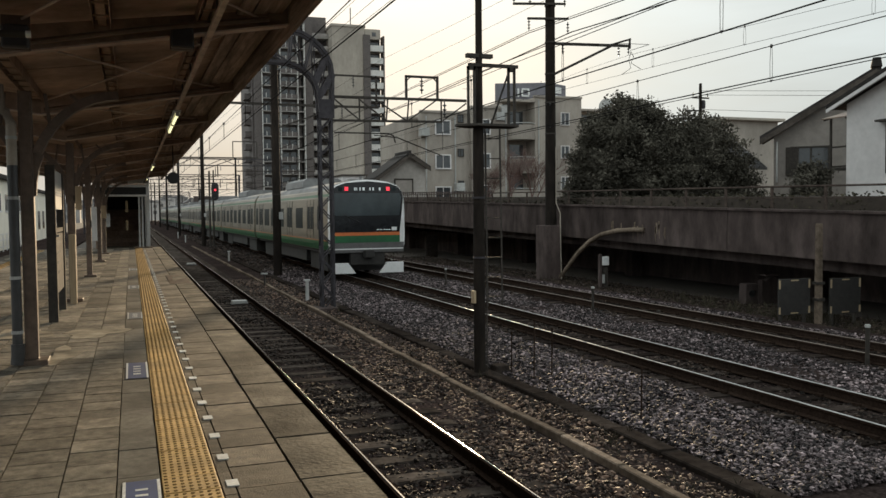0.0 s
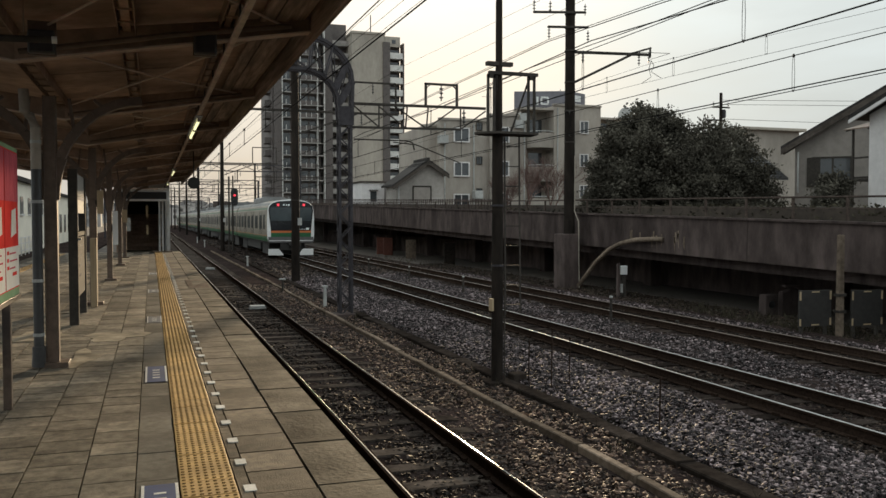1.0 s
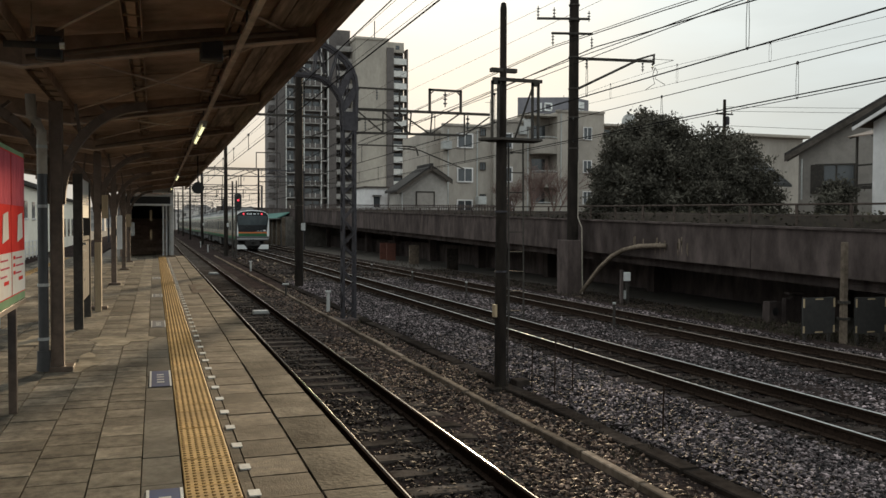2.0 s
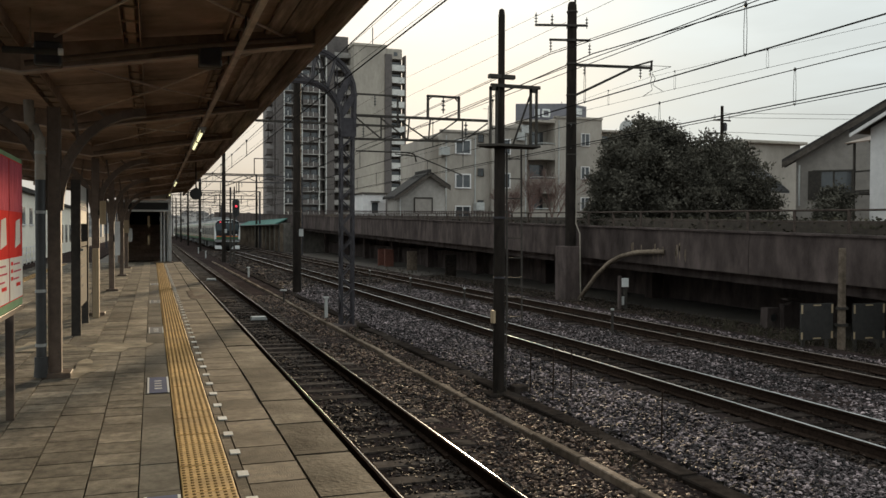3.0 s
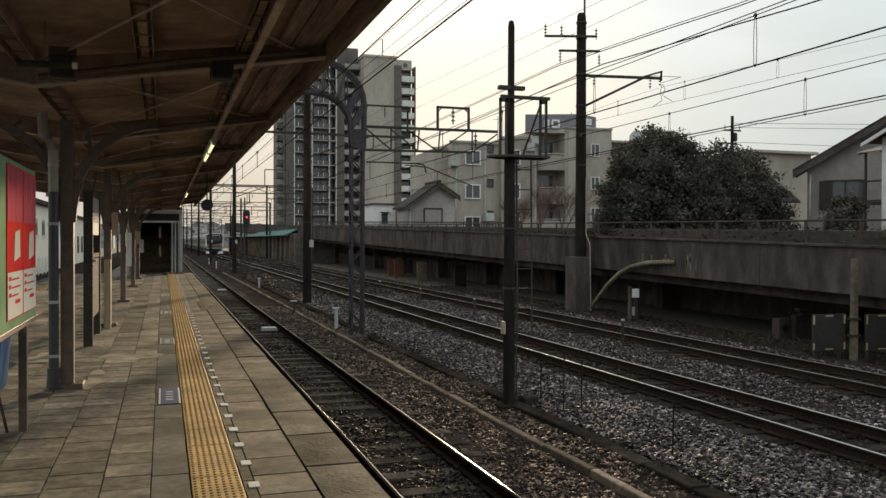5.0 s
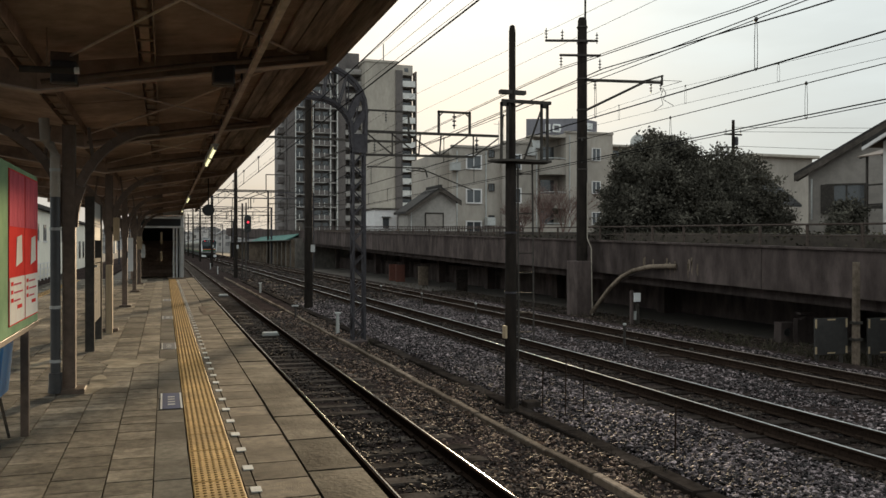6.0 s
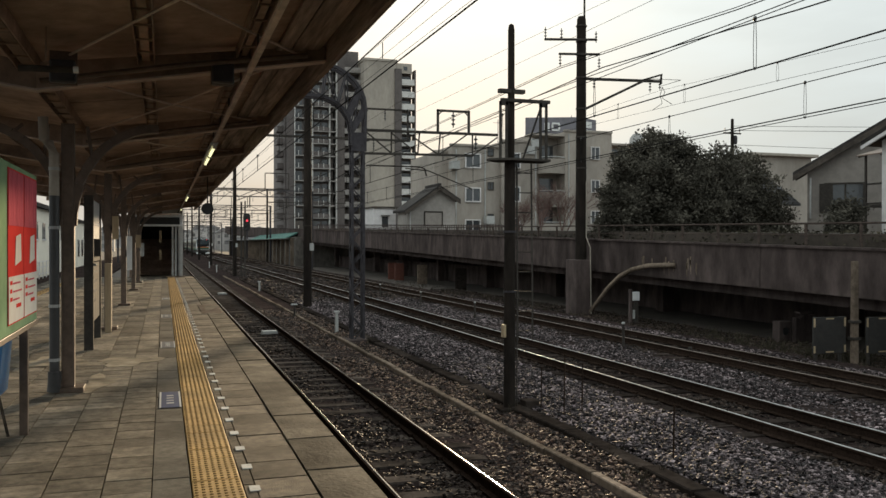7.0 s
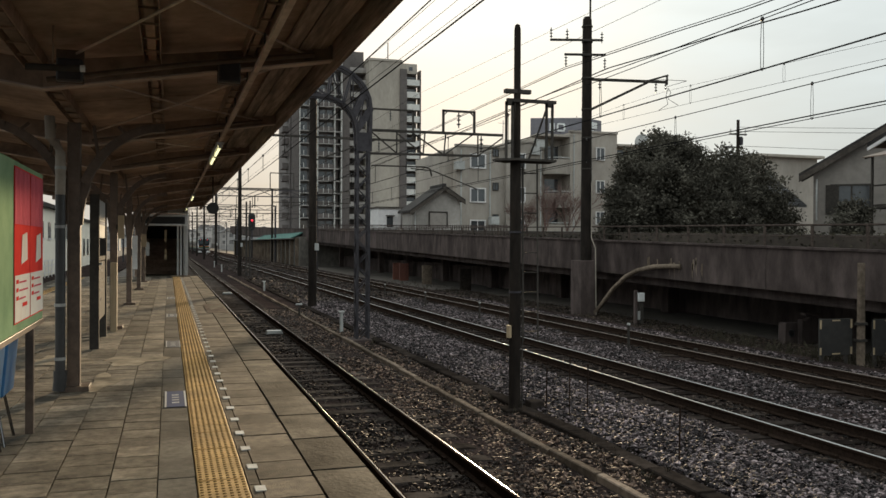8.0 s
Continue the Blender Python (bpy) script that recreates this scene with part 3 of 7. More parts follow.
# pale repair patch in the coping
solid("repair_patch", Shape().box(0.78, 1.2, 18.6, 21.2, 0.0, 0.009), CONCRETE_PALE, "pale concrete repair patch at the platform edge", "floor patch", kind="structure")


def stain(x, y, rx, ry, seed, mat, label):
    """A thin irregular skin of cement or dirt on the slabs."""
    rng = random.Random(seed)
    pts = []
    for i in range(22):
        a = 2 * math.pi * i / 22
        k = 1 + 0.25 * math.sin(3 * a + seed) + rng.uniform(-0.16, 0.16)
        pts.append((x + rx * k * math.cos(a), y + ry * k * math.sin(a)))
    solid("cement_patch", Shape().prism(pts, 0.0, 0.0065, axis="z"), mat, label, "floor patch", "floor patches", "structure")


stain(-0.42, 11.35, 0.36, 0.42, 1, CEMENT, "pale uneven cement patch on the paving")
stain(-0.66, 9.7, 0.13, 0.55, 2, CEMENT, "thin pale cement skin beside a column")
stain(-1.3, 11.6, 0.4, 0.5, 3, CEMENT, "pale uneven cement patch on the paving")


def weeds(name, label, count, x0, x1, y0, y1, z, tall, seed, mat):
    """Thin bent blades and dry stalks growing out of the ballast."""
    rng = random.Random(seed)
    v, f = [], []
    for _ in range(count):
        cx, cy = rng.uniform(x0, x1), y0 + (y1 - y0) * rng.random() ** 1.4
        for _ in range(5):
            a, h, lean = rng.uniform(0, 6.28), tall * rng.uniform(0.4, 1.0), rng.uniform(0.1, 0.6)
            x, y, w = cx + rng.uniform(-0.06, 0.06), cy + rng.uniform(-0.06, 0.06), rng.uniform(0.004, 0.009)
            b = len(v)
            dx, dy = math.cos(a), math.sin(a)
            v += [(x - dy * w, y + dx * w, z), (x + dy * w, y - dx * w, z), (x + dx * lean * h * 0.4, y + dy * lean * h * 0.4, z + h * 0.6), (x + dx * lean * h, y + dy * lean * h, z + h)]
            f += [(b, b + 1, b + 2), (b, b + 2, b + 3)]
    me = bpy.data.meshes.new(name)
    me.from_pydata(v, [], f)
    me.materials.append(mat)
    tagged(new(name, me), label, "weeds", kind="stuff")


weeds("dry_weeds", "dry brown weeds along the foot of the viaduct", 420, 14.2, 16.4, 13, 60, -1.2, 0.2, 4, BANK_SHRUB)
weeds("viaduct_weeds", "dry grass tufts before the barrier boards", 160, 14.0, 15.9, 15.6, 22, -1.25, 0.32, 9, BANK_SHRUB)
weeds("kerb_weeds", "sparse dry weeds beside the trackside kerb", 130, 4.6, 5.6, 4.5, 24, -1.14, 0.17, 6, BANK_SHRUB)


# ---- canopy ----
COL_X = -0.90
ROOF_Y0, ROOF_Y1 = -6.0, 39.0


def roof_z(x):
    """Underside of the roof sheet: lowest over the gutter at the columns, rising to both edges."""
    return 2.72 + 0.125 * abs(x - COL_X)


# roof sheet and edge boards: one ceiling object
sheet = Shape()
sheet.prism([(COL_X, roof_z(COL_X) + 0.16), (1.30, roof_z(1.30) + 0.16), (1.30, roof_z(1.30) + 0.2), (COL_X, roof_z(COL_X) + 0.2)], ROOF_Y0, ROOF_Y1)
sheet.prism([(COL_X, roof_z(COL_X) + 0.2), (PW, roof_z(PW) + 0.2), (PW, roof_z(PW) + 0.16), (COL_X, roof_z(COL_X) + 0.16)], ROOF_Y0, ROOF_Y1)
y = ROOF_Y0
while y < ROOF_Y1:                      # overlaps of the roof sheets
    sheet.prism([(COL_X, roof_z(COL_X) + 0.152), (1.28, roof_z(1.28) + 0.152), (1.28, roof_z(1.28) + 0.16), (COL_X, roof_z(COL_X) + 0.16)], y, y + 0.06)
    y += 1.9
solid("ceiling", sheet, ROOF_SHEET, "dark brown corrugated canopy roof over the platform", "ceiling", kind="structure")

eaves = thing("canopy_eaves", (0, 0, 0), "brown weathered boards along the canopy edge", "eaves", kind="structure")
part("fascia", Shape().box(1.285, 1.33, ROOF_Y0, ROOF_Y1, roof_z(1.3) - 0.06, roof_z(1.3) + 0.21), SOFFIT_WOOD, eaves)
for i, x in enumerate((0.93, 1.06, 1.18)):
    part("soffit_board", Shape().box(x - 0.055, x + 0.055, ROOF_Y0, ROOF_Y1, roof_z(x) + 0.10, roof_z(x) + 0.125), SOFFIT_WOOD, eaves)
part("gutter", Shape().prism([(1.335, roof_z(1.3) + 0.06), (1.43, roof_z(1.3) + 0.06), (1.44, roof_z(1.3) + 0.16), (1.425, roof_z(1.3) + 0.16), (1.415, roof_z(1.3) + 0.075), (1.335, roof_z(1.3) + 0.075)], ROOF_Y0, ROOF_Y1), ROOF_PAINT, eaves)

BEAMS = (-0.8, 3.1, 7.0, 10.9, 14.6, 18.8, 23.0, 27.2, 31.4, 35.6)
for yb in BEAMS:
    bt = thing("canopy_beam", (0, yb, 0), "brown steel cross beam under the canopy roof", "roof beam", "canopy beams", "structure")
    for s, xe in ((1, 1.28), (-1, PW + 0.05)):
        a, c = roof_z(COL_X) + 0.02, roof_z(xe) + 0.1
        lo = roof_z(COL_X) - 0.1
        # bottom flange in a paler colour than the web
        part("flange", Shape().prism([(COL_X, lo), (xe, c - 0.11), (xe, c - 0.095), (COL_X, lo + 0.015)], -0.055, 0.055), FLANGE_PAINT, bt, "paler bottom flange")
        sh = Shape()
        sh.prism([(COL_X, lo + 0.015), (xe, c - 0.095), (xe, c + 0.03), (COL_X, a + 0.1)], -0.008, 0.008)
        part("beam", sh, ROOF_PAINT, bt)

for x, w, label in ((-0.12, 0.07, "purlin"), (0.62, 0.06, "purlin"), (-1.9, 0.07, "purlin"), (-2.9, 0.07, "purlin"), (-3.8, 0.07, "purlin"), (-0.95, 0.09, "gutter_beam")):
    pu = thing(label, (x, 0, roof_z(x) + 0.1), "long brown steel purlin under the canopy roof", "purlin", "canopy purlins", "structure")
    sh = Shape().box(-w / 2 - 0.03, -w / 2 - 0.022, ROOF_Y0, ROOF_Y1, -0.05, 0.05).box(w / 2 + 0.022, w / 2 + 0.03, ROOF_Y0, ROOF_Y1, -0.05, 0.05)
    part("strip", Shape().box(-w / 2 + 0.005, w / 2 - 0.005, ROOF_Y0, ROOF_Y1, -0.02, -0.012), ROOF_PAINT, pu, "paler strip between the channels")
    part("channel", sh, ROOF_PAINT, pu)
    cl = Shape()
    yy = ROOF_Y0 + 0.2
    while yy < ROOF_Y1:
        cl.box(-w / 2 - 0.03, w / 2 + 0.03, yy, yy + 0.01, -0.035, -0.022)
        yy += 0.4
    part("lacing", cl, ROOF_PAINT, pu)

# thin tie rods crossing between the beams
for y0, y1 in zip(BEAMS[1:-1], BEAMS[2:]):
    rod = thing("tie_rods", (0, y0, 0), "thin crossed tie rods under the canopy roof", "tie rod", "canopy tie rods", "structure")
    for xa, xb in ((-0.85, 1.05), (1.05, -0.85)):
        part("rod", Shape().tube([(xa, 0.05, roof_z(xa) + 0.06), (0.1, (y1 - y0) / 2, roof_z(0.1) + 0.03), (xb, y1 - y0 - 0.05, roof_z(xb) + 0.06)], 0.009, 6), FLANGE_PAINT, rod)

# lamp rail with tubes
conduit = thing("lamp_conduit", (0.64, 0, 2.8), "long pale lamp conduit under the canopy", "conduit", kind="structure")
part("rail", Shape().box(-0.021, 0.021, ROOF_Y0, 38, 0.0, 0.04), FLANGE_PAINT, conduit, bevel=0.006)
yy = 0.5
hang = Shape()
while yy < 38:
    hang.tube([(0, yy, 0.04), (0, yy, 0.16)], 0.008, 6)
    yy += 1.4
part("hangers", hang, STEEL_DARK, conduit)


def tube_lamp(y, lit):
    lm = thing("tube_lamp", (0.64, y, 2.795), "lit fluorescent tube lamp under the canopy" if lit else "unlit fluorescent tube lamp under the canopy", "lamp", "platform tube lamps")
    part("housing", Shape().prism([(-0.05, 0.004), (-0.035, -0.03), (0.035, -0.03), (0.05, 0.004)], -0.65, 0.65), PALE_METAL, lm)
    part("tube", Shape().tube([(0, -0.6, -0.05), (0, 0.6, -0.05)], 0.017, 10), LAMP_ON if lit else PALE_METAL, lm, smooth=True)
    for s in (-1, 1):
        part("socket", Shape().box(-0.022, 0.022, s * 0.62 - 0.02, s * 0.62 + 0.02, -0.075, -0.02), PALE_METAL, lm)


for y, lit in ((12.1, True), (13.41, True), (24.3, True), (25.61, True), (33.0, True), (-1.0, False)):
    tube_lamp(y, lit)

# ---- columns with curved brackets ----
def arc_points(x0, z0, x1, z1, n=12):
    """A quarter bend that leaves upright and ends flat."""
    return [(x0 + (x1 - x0) * (1 - math.cos(a)), 0, z0 + (z1 - z0) * math.sin(a)) for a in [i * math.pi / 2 / (n - 1) for i in range(n)]]


def h_section(sh, z0, z1, x=0.0, w=0.12, d=0.13, t=0.012):
    sh.box(x - w / 2, x - w / 2 + t, -d / 2, d / 2, z0, z1).box(x + w / 2 - t, x + w / 2, -d / 2, d / 2, z0, z1).box(x - w / 2 + t, x + w / 2 - t, -t / 2, t / 2, z0, z1)


def platform_column(y, pipe):
    c = thing("canopy_column", (COL_X, y, 0), "brown painted steel canopy column with curved brackets" + (" and a grey downpipe" if pipe else ""), "column", "canopy columns")
    sh = Shape()
    h_section(sh, 0.0, 2.68)
    part("shaft", sh, COLUMN_PAINT, c, bevel=0.003)
    part("cover_plate", Shape().box(-0.047, 0.047, -0.0625, -0.054, 0.052, 2.67), COLUMN_PAINT, c)
    part("base_plate", Shape().box(-0.12, 0.15, -0.14, 0.14, 0.0, 0.05), COLUMN_PAINT, c, bevel=0.008)
    for s, reach in ((1, 0.86), (-1, 0.86)):
        pts = arc_points(s * 0.02, 1.66, s * reach, 2.66)
        sh = Shape()
        for p, q in zip(pts[:-1], pts[1:]):
            sh.bar(p, q, 0.117 + 0.004 * s, 0.085)
        part("bracket", sh, COLUMN_PAINT, c)
        web = Shape()
        for (p, q) in zip(pts[2:-2:3], pts[3:-1:3]):
            web.bar(p, (p[0] * 0.8, 0, 2.66), 0.03)
        part("bracket_web", web, COLUMN_PAINT, c)
    if pipe:
        px = -0.115
        dp = part("downpipe", Shape().tube([(px, -0.12, 0.16), (px, -0.12, 1.95)], 0.047, 12), PIPE_GREY, c, "grey plastic downpipe", smooth=True)
        part("elbow", Shape().tube([(px - 0.01, -0.12, 0.02), (px, -0.12, 0.12), (px, -0.12, 0.22)], 0.062, 12), PIPE_GREY, dp, smooth=True)
        part("pale_pipe", Shape().tube([(px, -0.12, 1.95), (px, -0.12, 2.35), (px - 0.05, -0.12, 2.47), (px - 0.09, -0.12, 2.5), (px - 0.1, -0.12, 2.72)], 0.048, 12), PIPE_PALE, dp, "pale bent upper pipe", smooth=True)
        for z in (0.32, 0.85, 1.62, 2.2):
            part("clip", Shape().lathe(px, -0.12, [(0.046, z), (0.053, z), (0.053, z + 0.03), (0.046, z + 0.03)]), PALE_METAL, dp)


for i, y in enumerate((0.9, 9.25, 15.7, 21.7, 28.6, 34.0)):
    platform_column(y, i == 1)


# ---- viaduct beside the tracks ----
VX = 16.0                       # face of the viaduct
def via_top(y):
    return 0.99 + 0.0215 * y


def via_low(y):
    return -0.12 + 0.0185 * y


via = thing("viaduct", (VX, 0, GR), "low blackened concrete viaduct ramp with dark openings underneath", "viaduct", kind="structure")


def sloped_box(sh, x0, x1, y0, y1, low, high):
    """A box whose bottom and top follow two slopes along y; heights are from the ground."""
    b = len(sh.v)
    for y in (y0, y1):
        for x, z in ((x0, low(y)), (x1, low(y)), (x1, high(y)), (x0, high(y))):
            sh.v.append((x, y, z - GR))
    sh.f += [tuple(b + i for i in q) for q in ((0, 1, 2, 3), (7, 6, 5, 4), (0, 4, 5, 1), (1, 5, 6, 2), (2, 6, 7, 3), (3, 7, 4, 0))]
    return sh


yv = -30.0
while yv < 240:
    part("deck_panel", sloped_box(Shape(), 0.0, 0.3, yv + 0.012, yv + 9.988, via_low, via_top), CONCRETE, via)
    part("ledge", sloped_box(Shape(), -0.07, 0.3, yv + 0.012, yv + 9.988, via_top, lambda y: via_top(y) + 0.06), CONCRETE, via)
    part("girder", sloped_box(Shape(), 0.5, 1.1, yv, yv + 10, lambda y: via_low(y) - 0.32, lambda y: via_low(y) + 0.1), CONCRETE, via)
    part("deck", sloped_box(Shape(), 0.3, 9.0, yv, yv + 10, lambda y: via_low(y) + 0.1, lambda y: via_low(y) + 0.6), CONCRETE, via)
    for x in (3.4, 8.0):
        part("pier", Shape().box(x, x + 0.5, yv + 0.2, yv + 0.75, 0, via_low(yv) - GR + 0.05), CONCRETE, via)
    yv += 10
solid("retaining_wall", Shape().box(25.0, 25.4, -40, 250, GR, 1.2), CONCRETE, "dark concrete retaining wall behind the viaduct", "wall", kind="structure")
# added wall: closes the space below the deck so the openings stay dark
solid("viaduct_back_wall", Shape().box(20.2, 20.5, -30, 240, GR, 0.0), CONCRETE, "concrete wall added under the viaduct deck to keep it dark", "wall", kind="structure")
solid("terrace", Shape().box(25.4, 500, -200, 700, GR, 1.25), EARTH, "raised ground on which the houses stand", "ground", kind="structure")

# bank of dry growth and railing on top
bank = Shape()
rngb = random.Random(3)
for i in range(12000):
    y = rngb.uniform(8, 70)
    x = rngb.uniform(17.0, 18.6)
    z = via_top(y) - 0.25 + rngb.random() ** 1.6 * max(0.15, 0.95 - 0.011 * y)
    s = rngb.uniform(0.03, 0.08)
    a, t = rngb.uniform(0, 6.28), rngb.uniform(-0.6, 0.6)
    u = Vector((math.cos(a), math.sin(a), t)) * s
    w = Vector((-math.sin(a) * 0.4, math.cos(a) * 0.4, 1)) * s * 0.6
    b = len(bank.v)
    c = Vector((x, y, z))
    bank.v += [tuple(c - u), tuple(c + w), tuple(c + u), tuple(c - w)]
    bank.f.append((b, b + 1, b + 2, b + 3))
bk = bpy.data.meshes.new("bank_growth")
bk.from_pydata(bank.v, [], bank.f)
bk.materials.append(BANK_SHRUB)
tagged(new("bank_growth", bk), "dark dry shrubs and weeds behind the viaduct railing", "shrubs", kind="stuff")
solid("bank", sloped_box(Shape(), 17.2, 25.2, -20, 120, lambda y: via_low(y) + 0.3 + GR - GR, lambda y: via_top(y) + max(0.05, 0.42 - 0.005 * y)), EARTH, "dark earth bank behind the viaduct parapet", "bank", kind="structure", at=(0, 0, GR))


def rail_top(y):
    return 1.77 + 0.0145 * y


railing = thing("viaduct_railing", (VX + 0.35, 0, 0), "rusty brown steel railing along the viaduct edge", "railing", kind="structure")
for off, r in ((0.0, 0.03), (-0.3, 0.016)):
    part("rail", Shape().tube([(0, -10, rail_top(-10) + off), (0, 112, rail_top(112) + off)], r, 6), RUSTY_RAIL, railing)
pm = Shape().box(-0.03, 0.03, -0.03, 0.03, -1.0, 0.0).mesh("post")
pm.materials.append(RUSTY_RAIL)
yv = -8.0
while yv < 112:
    part("post", pm, RUSTY_RAIL, railing, at=(0, yv, rail_top(yv)))
    yv += 1.9
# pale slatted fence further along
fence = thing("slatted_fence", (VX + 0.5, 0, 0), "weathered pale picket fence on the viaduct", "fence", kind="structure")
sm = Shape().box(-0.015, 0.015, -0.03, 0.03, 0, 0.62).mesh("picket")
sm.materials.append(CONCRETE)
yv = 38.0
while yv < 96:
    part("picket", sm, CONCRETE, fence, at=(0, yv, via_top(yv) + 0.0))
    yv += 0.42
part("rail", Shape().bar((0, 38, via_top(38) + 0.55), (0, 96, via_top(96) + 0.55), 0.05), CONCRETE, fence)

# ---- overhead line masts ----
def insulator(parent, x, y, z, down=True, n=3):
    """A string of porcelain discs, a part of its own."""
    s = -1 if down else 1
    sh = Shape()
    sh.tube([(x, y, z), (x, y, z + s * 0.12 * n + s * 0.08)], 0.018, 6)
    for i in range(n):
        zz = z + s * (0.1 + 0.12 * i)
        sh.lathe(x, y, [(0.02, zz - 0.03), (0.065, zz), (0.02, zz + 0.03)], 8)
    part("insulator", sh, INSULATOR, parent)


def mast_near():
    m = thing("steel_mast", (5.18, 12.37, GR), "blackened tubular mast with a work platform and ladder", "mast")
    z0 = -GR
    part("shaft", Shape().lathe(0, 0, [(0.095, 0), (0.09, 2.0), (0.085, 2.78 + z0)], 16), POLE_CONCRETE, m, smooth=True)
    part("upper_shaft", Shape().lathe(0.02, 0, [(0.056, 2.7 + z0), (0.052, 4.84 + z0), (0.04, 4.92 + z0), (0.01, 4.94 + z0)], 14), POLE_CONCRETE, m, smooth=True)
    part("footing", Shape().box(-0.22, 0.22, -0.22, 0.22, 0.02, 0.2), TROUGH, m, bevel=0.02)
    part("crossarm", Shape().box(-0.19, 0.24, -0.05, 0.05, 3.85 + z0, 3.91 + z0), STEEL_DARK, m)
    part("crossarm", Shape().box(-0.19, 0.64, -0.12, -0.06, 3.70 + z0, 3.75 + z0), STEEL_DARK, m)
    for x in (-0.22, 0.46):
        sh = Shape()
        sh.box(x, x + 0.035, -0.12, -0.085, 2.82 + z0, 3.7 + z0).box(x + 0.1, x + 0.135, -0.12, -0.085, 2.82 + z0, 3.7 + z0).box(x, x + 0.135, -0.12, -0.085, 3.64 + z0, 3.7 + z0)
        part("guard", sh, STEEL_DARK, m)
    for x0, x1 in ((-0.06, 0.12), (0.5, 0.3)):
        part("strut", Shape().bar((x0, -0.1, 3.68 + z0), (x1, 0.2, 2.82 + z0), 0.022), STEEL_DARK, m)
    pl = Shape()
    pl.prism([(-0.36, -0.06), (-0.1, -0.24), (0.62, -0.18), (0.66, 0.2), (-0.1, 0.26), (-0.36, 0.08)], 2.78 + z0, 2.815 + z0, axis="z")
    part("work_platform", pl, STEEL_DARK, m)
    lad = part("ladder", Shape().bar((0.27, 0.3, 1.2), (0.24, 0.3, 2.8 + z0), 0.022).bar((0.53, 0.3, 1.2), (0.5, 0.3, 2.8 + z0), 0.022), STEEL_DARK, m, "thin dark ladder")
    for i in range(9):
        part("rung", Shape().bar((0.26, 0.3, 1.35 + i * 0.32), (0.52, 0.3, 1.35 + i * 0.32), 0.016), STEEL_DARK, lad)
    for z in (1.66 + z0, 0.72 + z0):
        part("collar", Shape().lathe(0, 0, [(0.088, z), (0.102, z), (0.102, z + 0.03), (0.088, z + 0.03)]), STEEL_GREY, m)
    part("tag", Shape().box(-0.135, -0.085, -0.08, 0.03, 0.02 + z0, 0.22 + z0), WOOD_POST, m, "small pale box strapped to the mast", bevel=0.01)
    part("conduit", Shape().tube([(0.105, -0.05, 0.1), (0.105, -0.05, 2.7 + z0)], 0.012, 6), STEEL_DARK, m)
    sh = Shape()
    sh.box(0.22, 0.46, -0.14, 0.1, 0.05, 0.3)
    part("ground_box", sh, TROUGH, m, bevel=0.02)


mast_near()


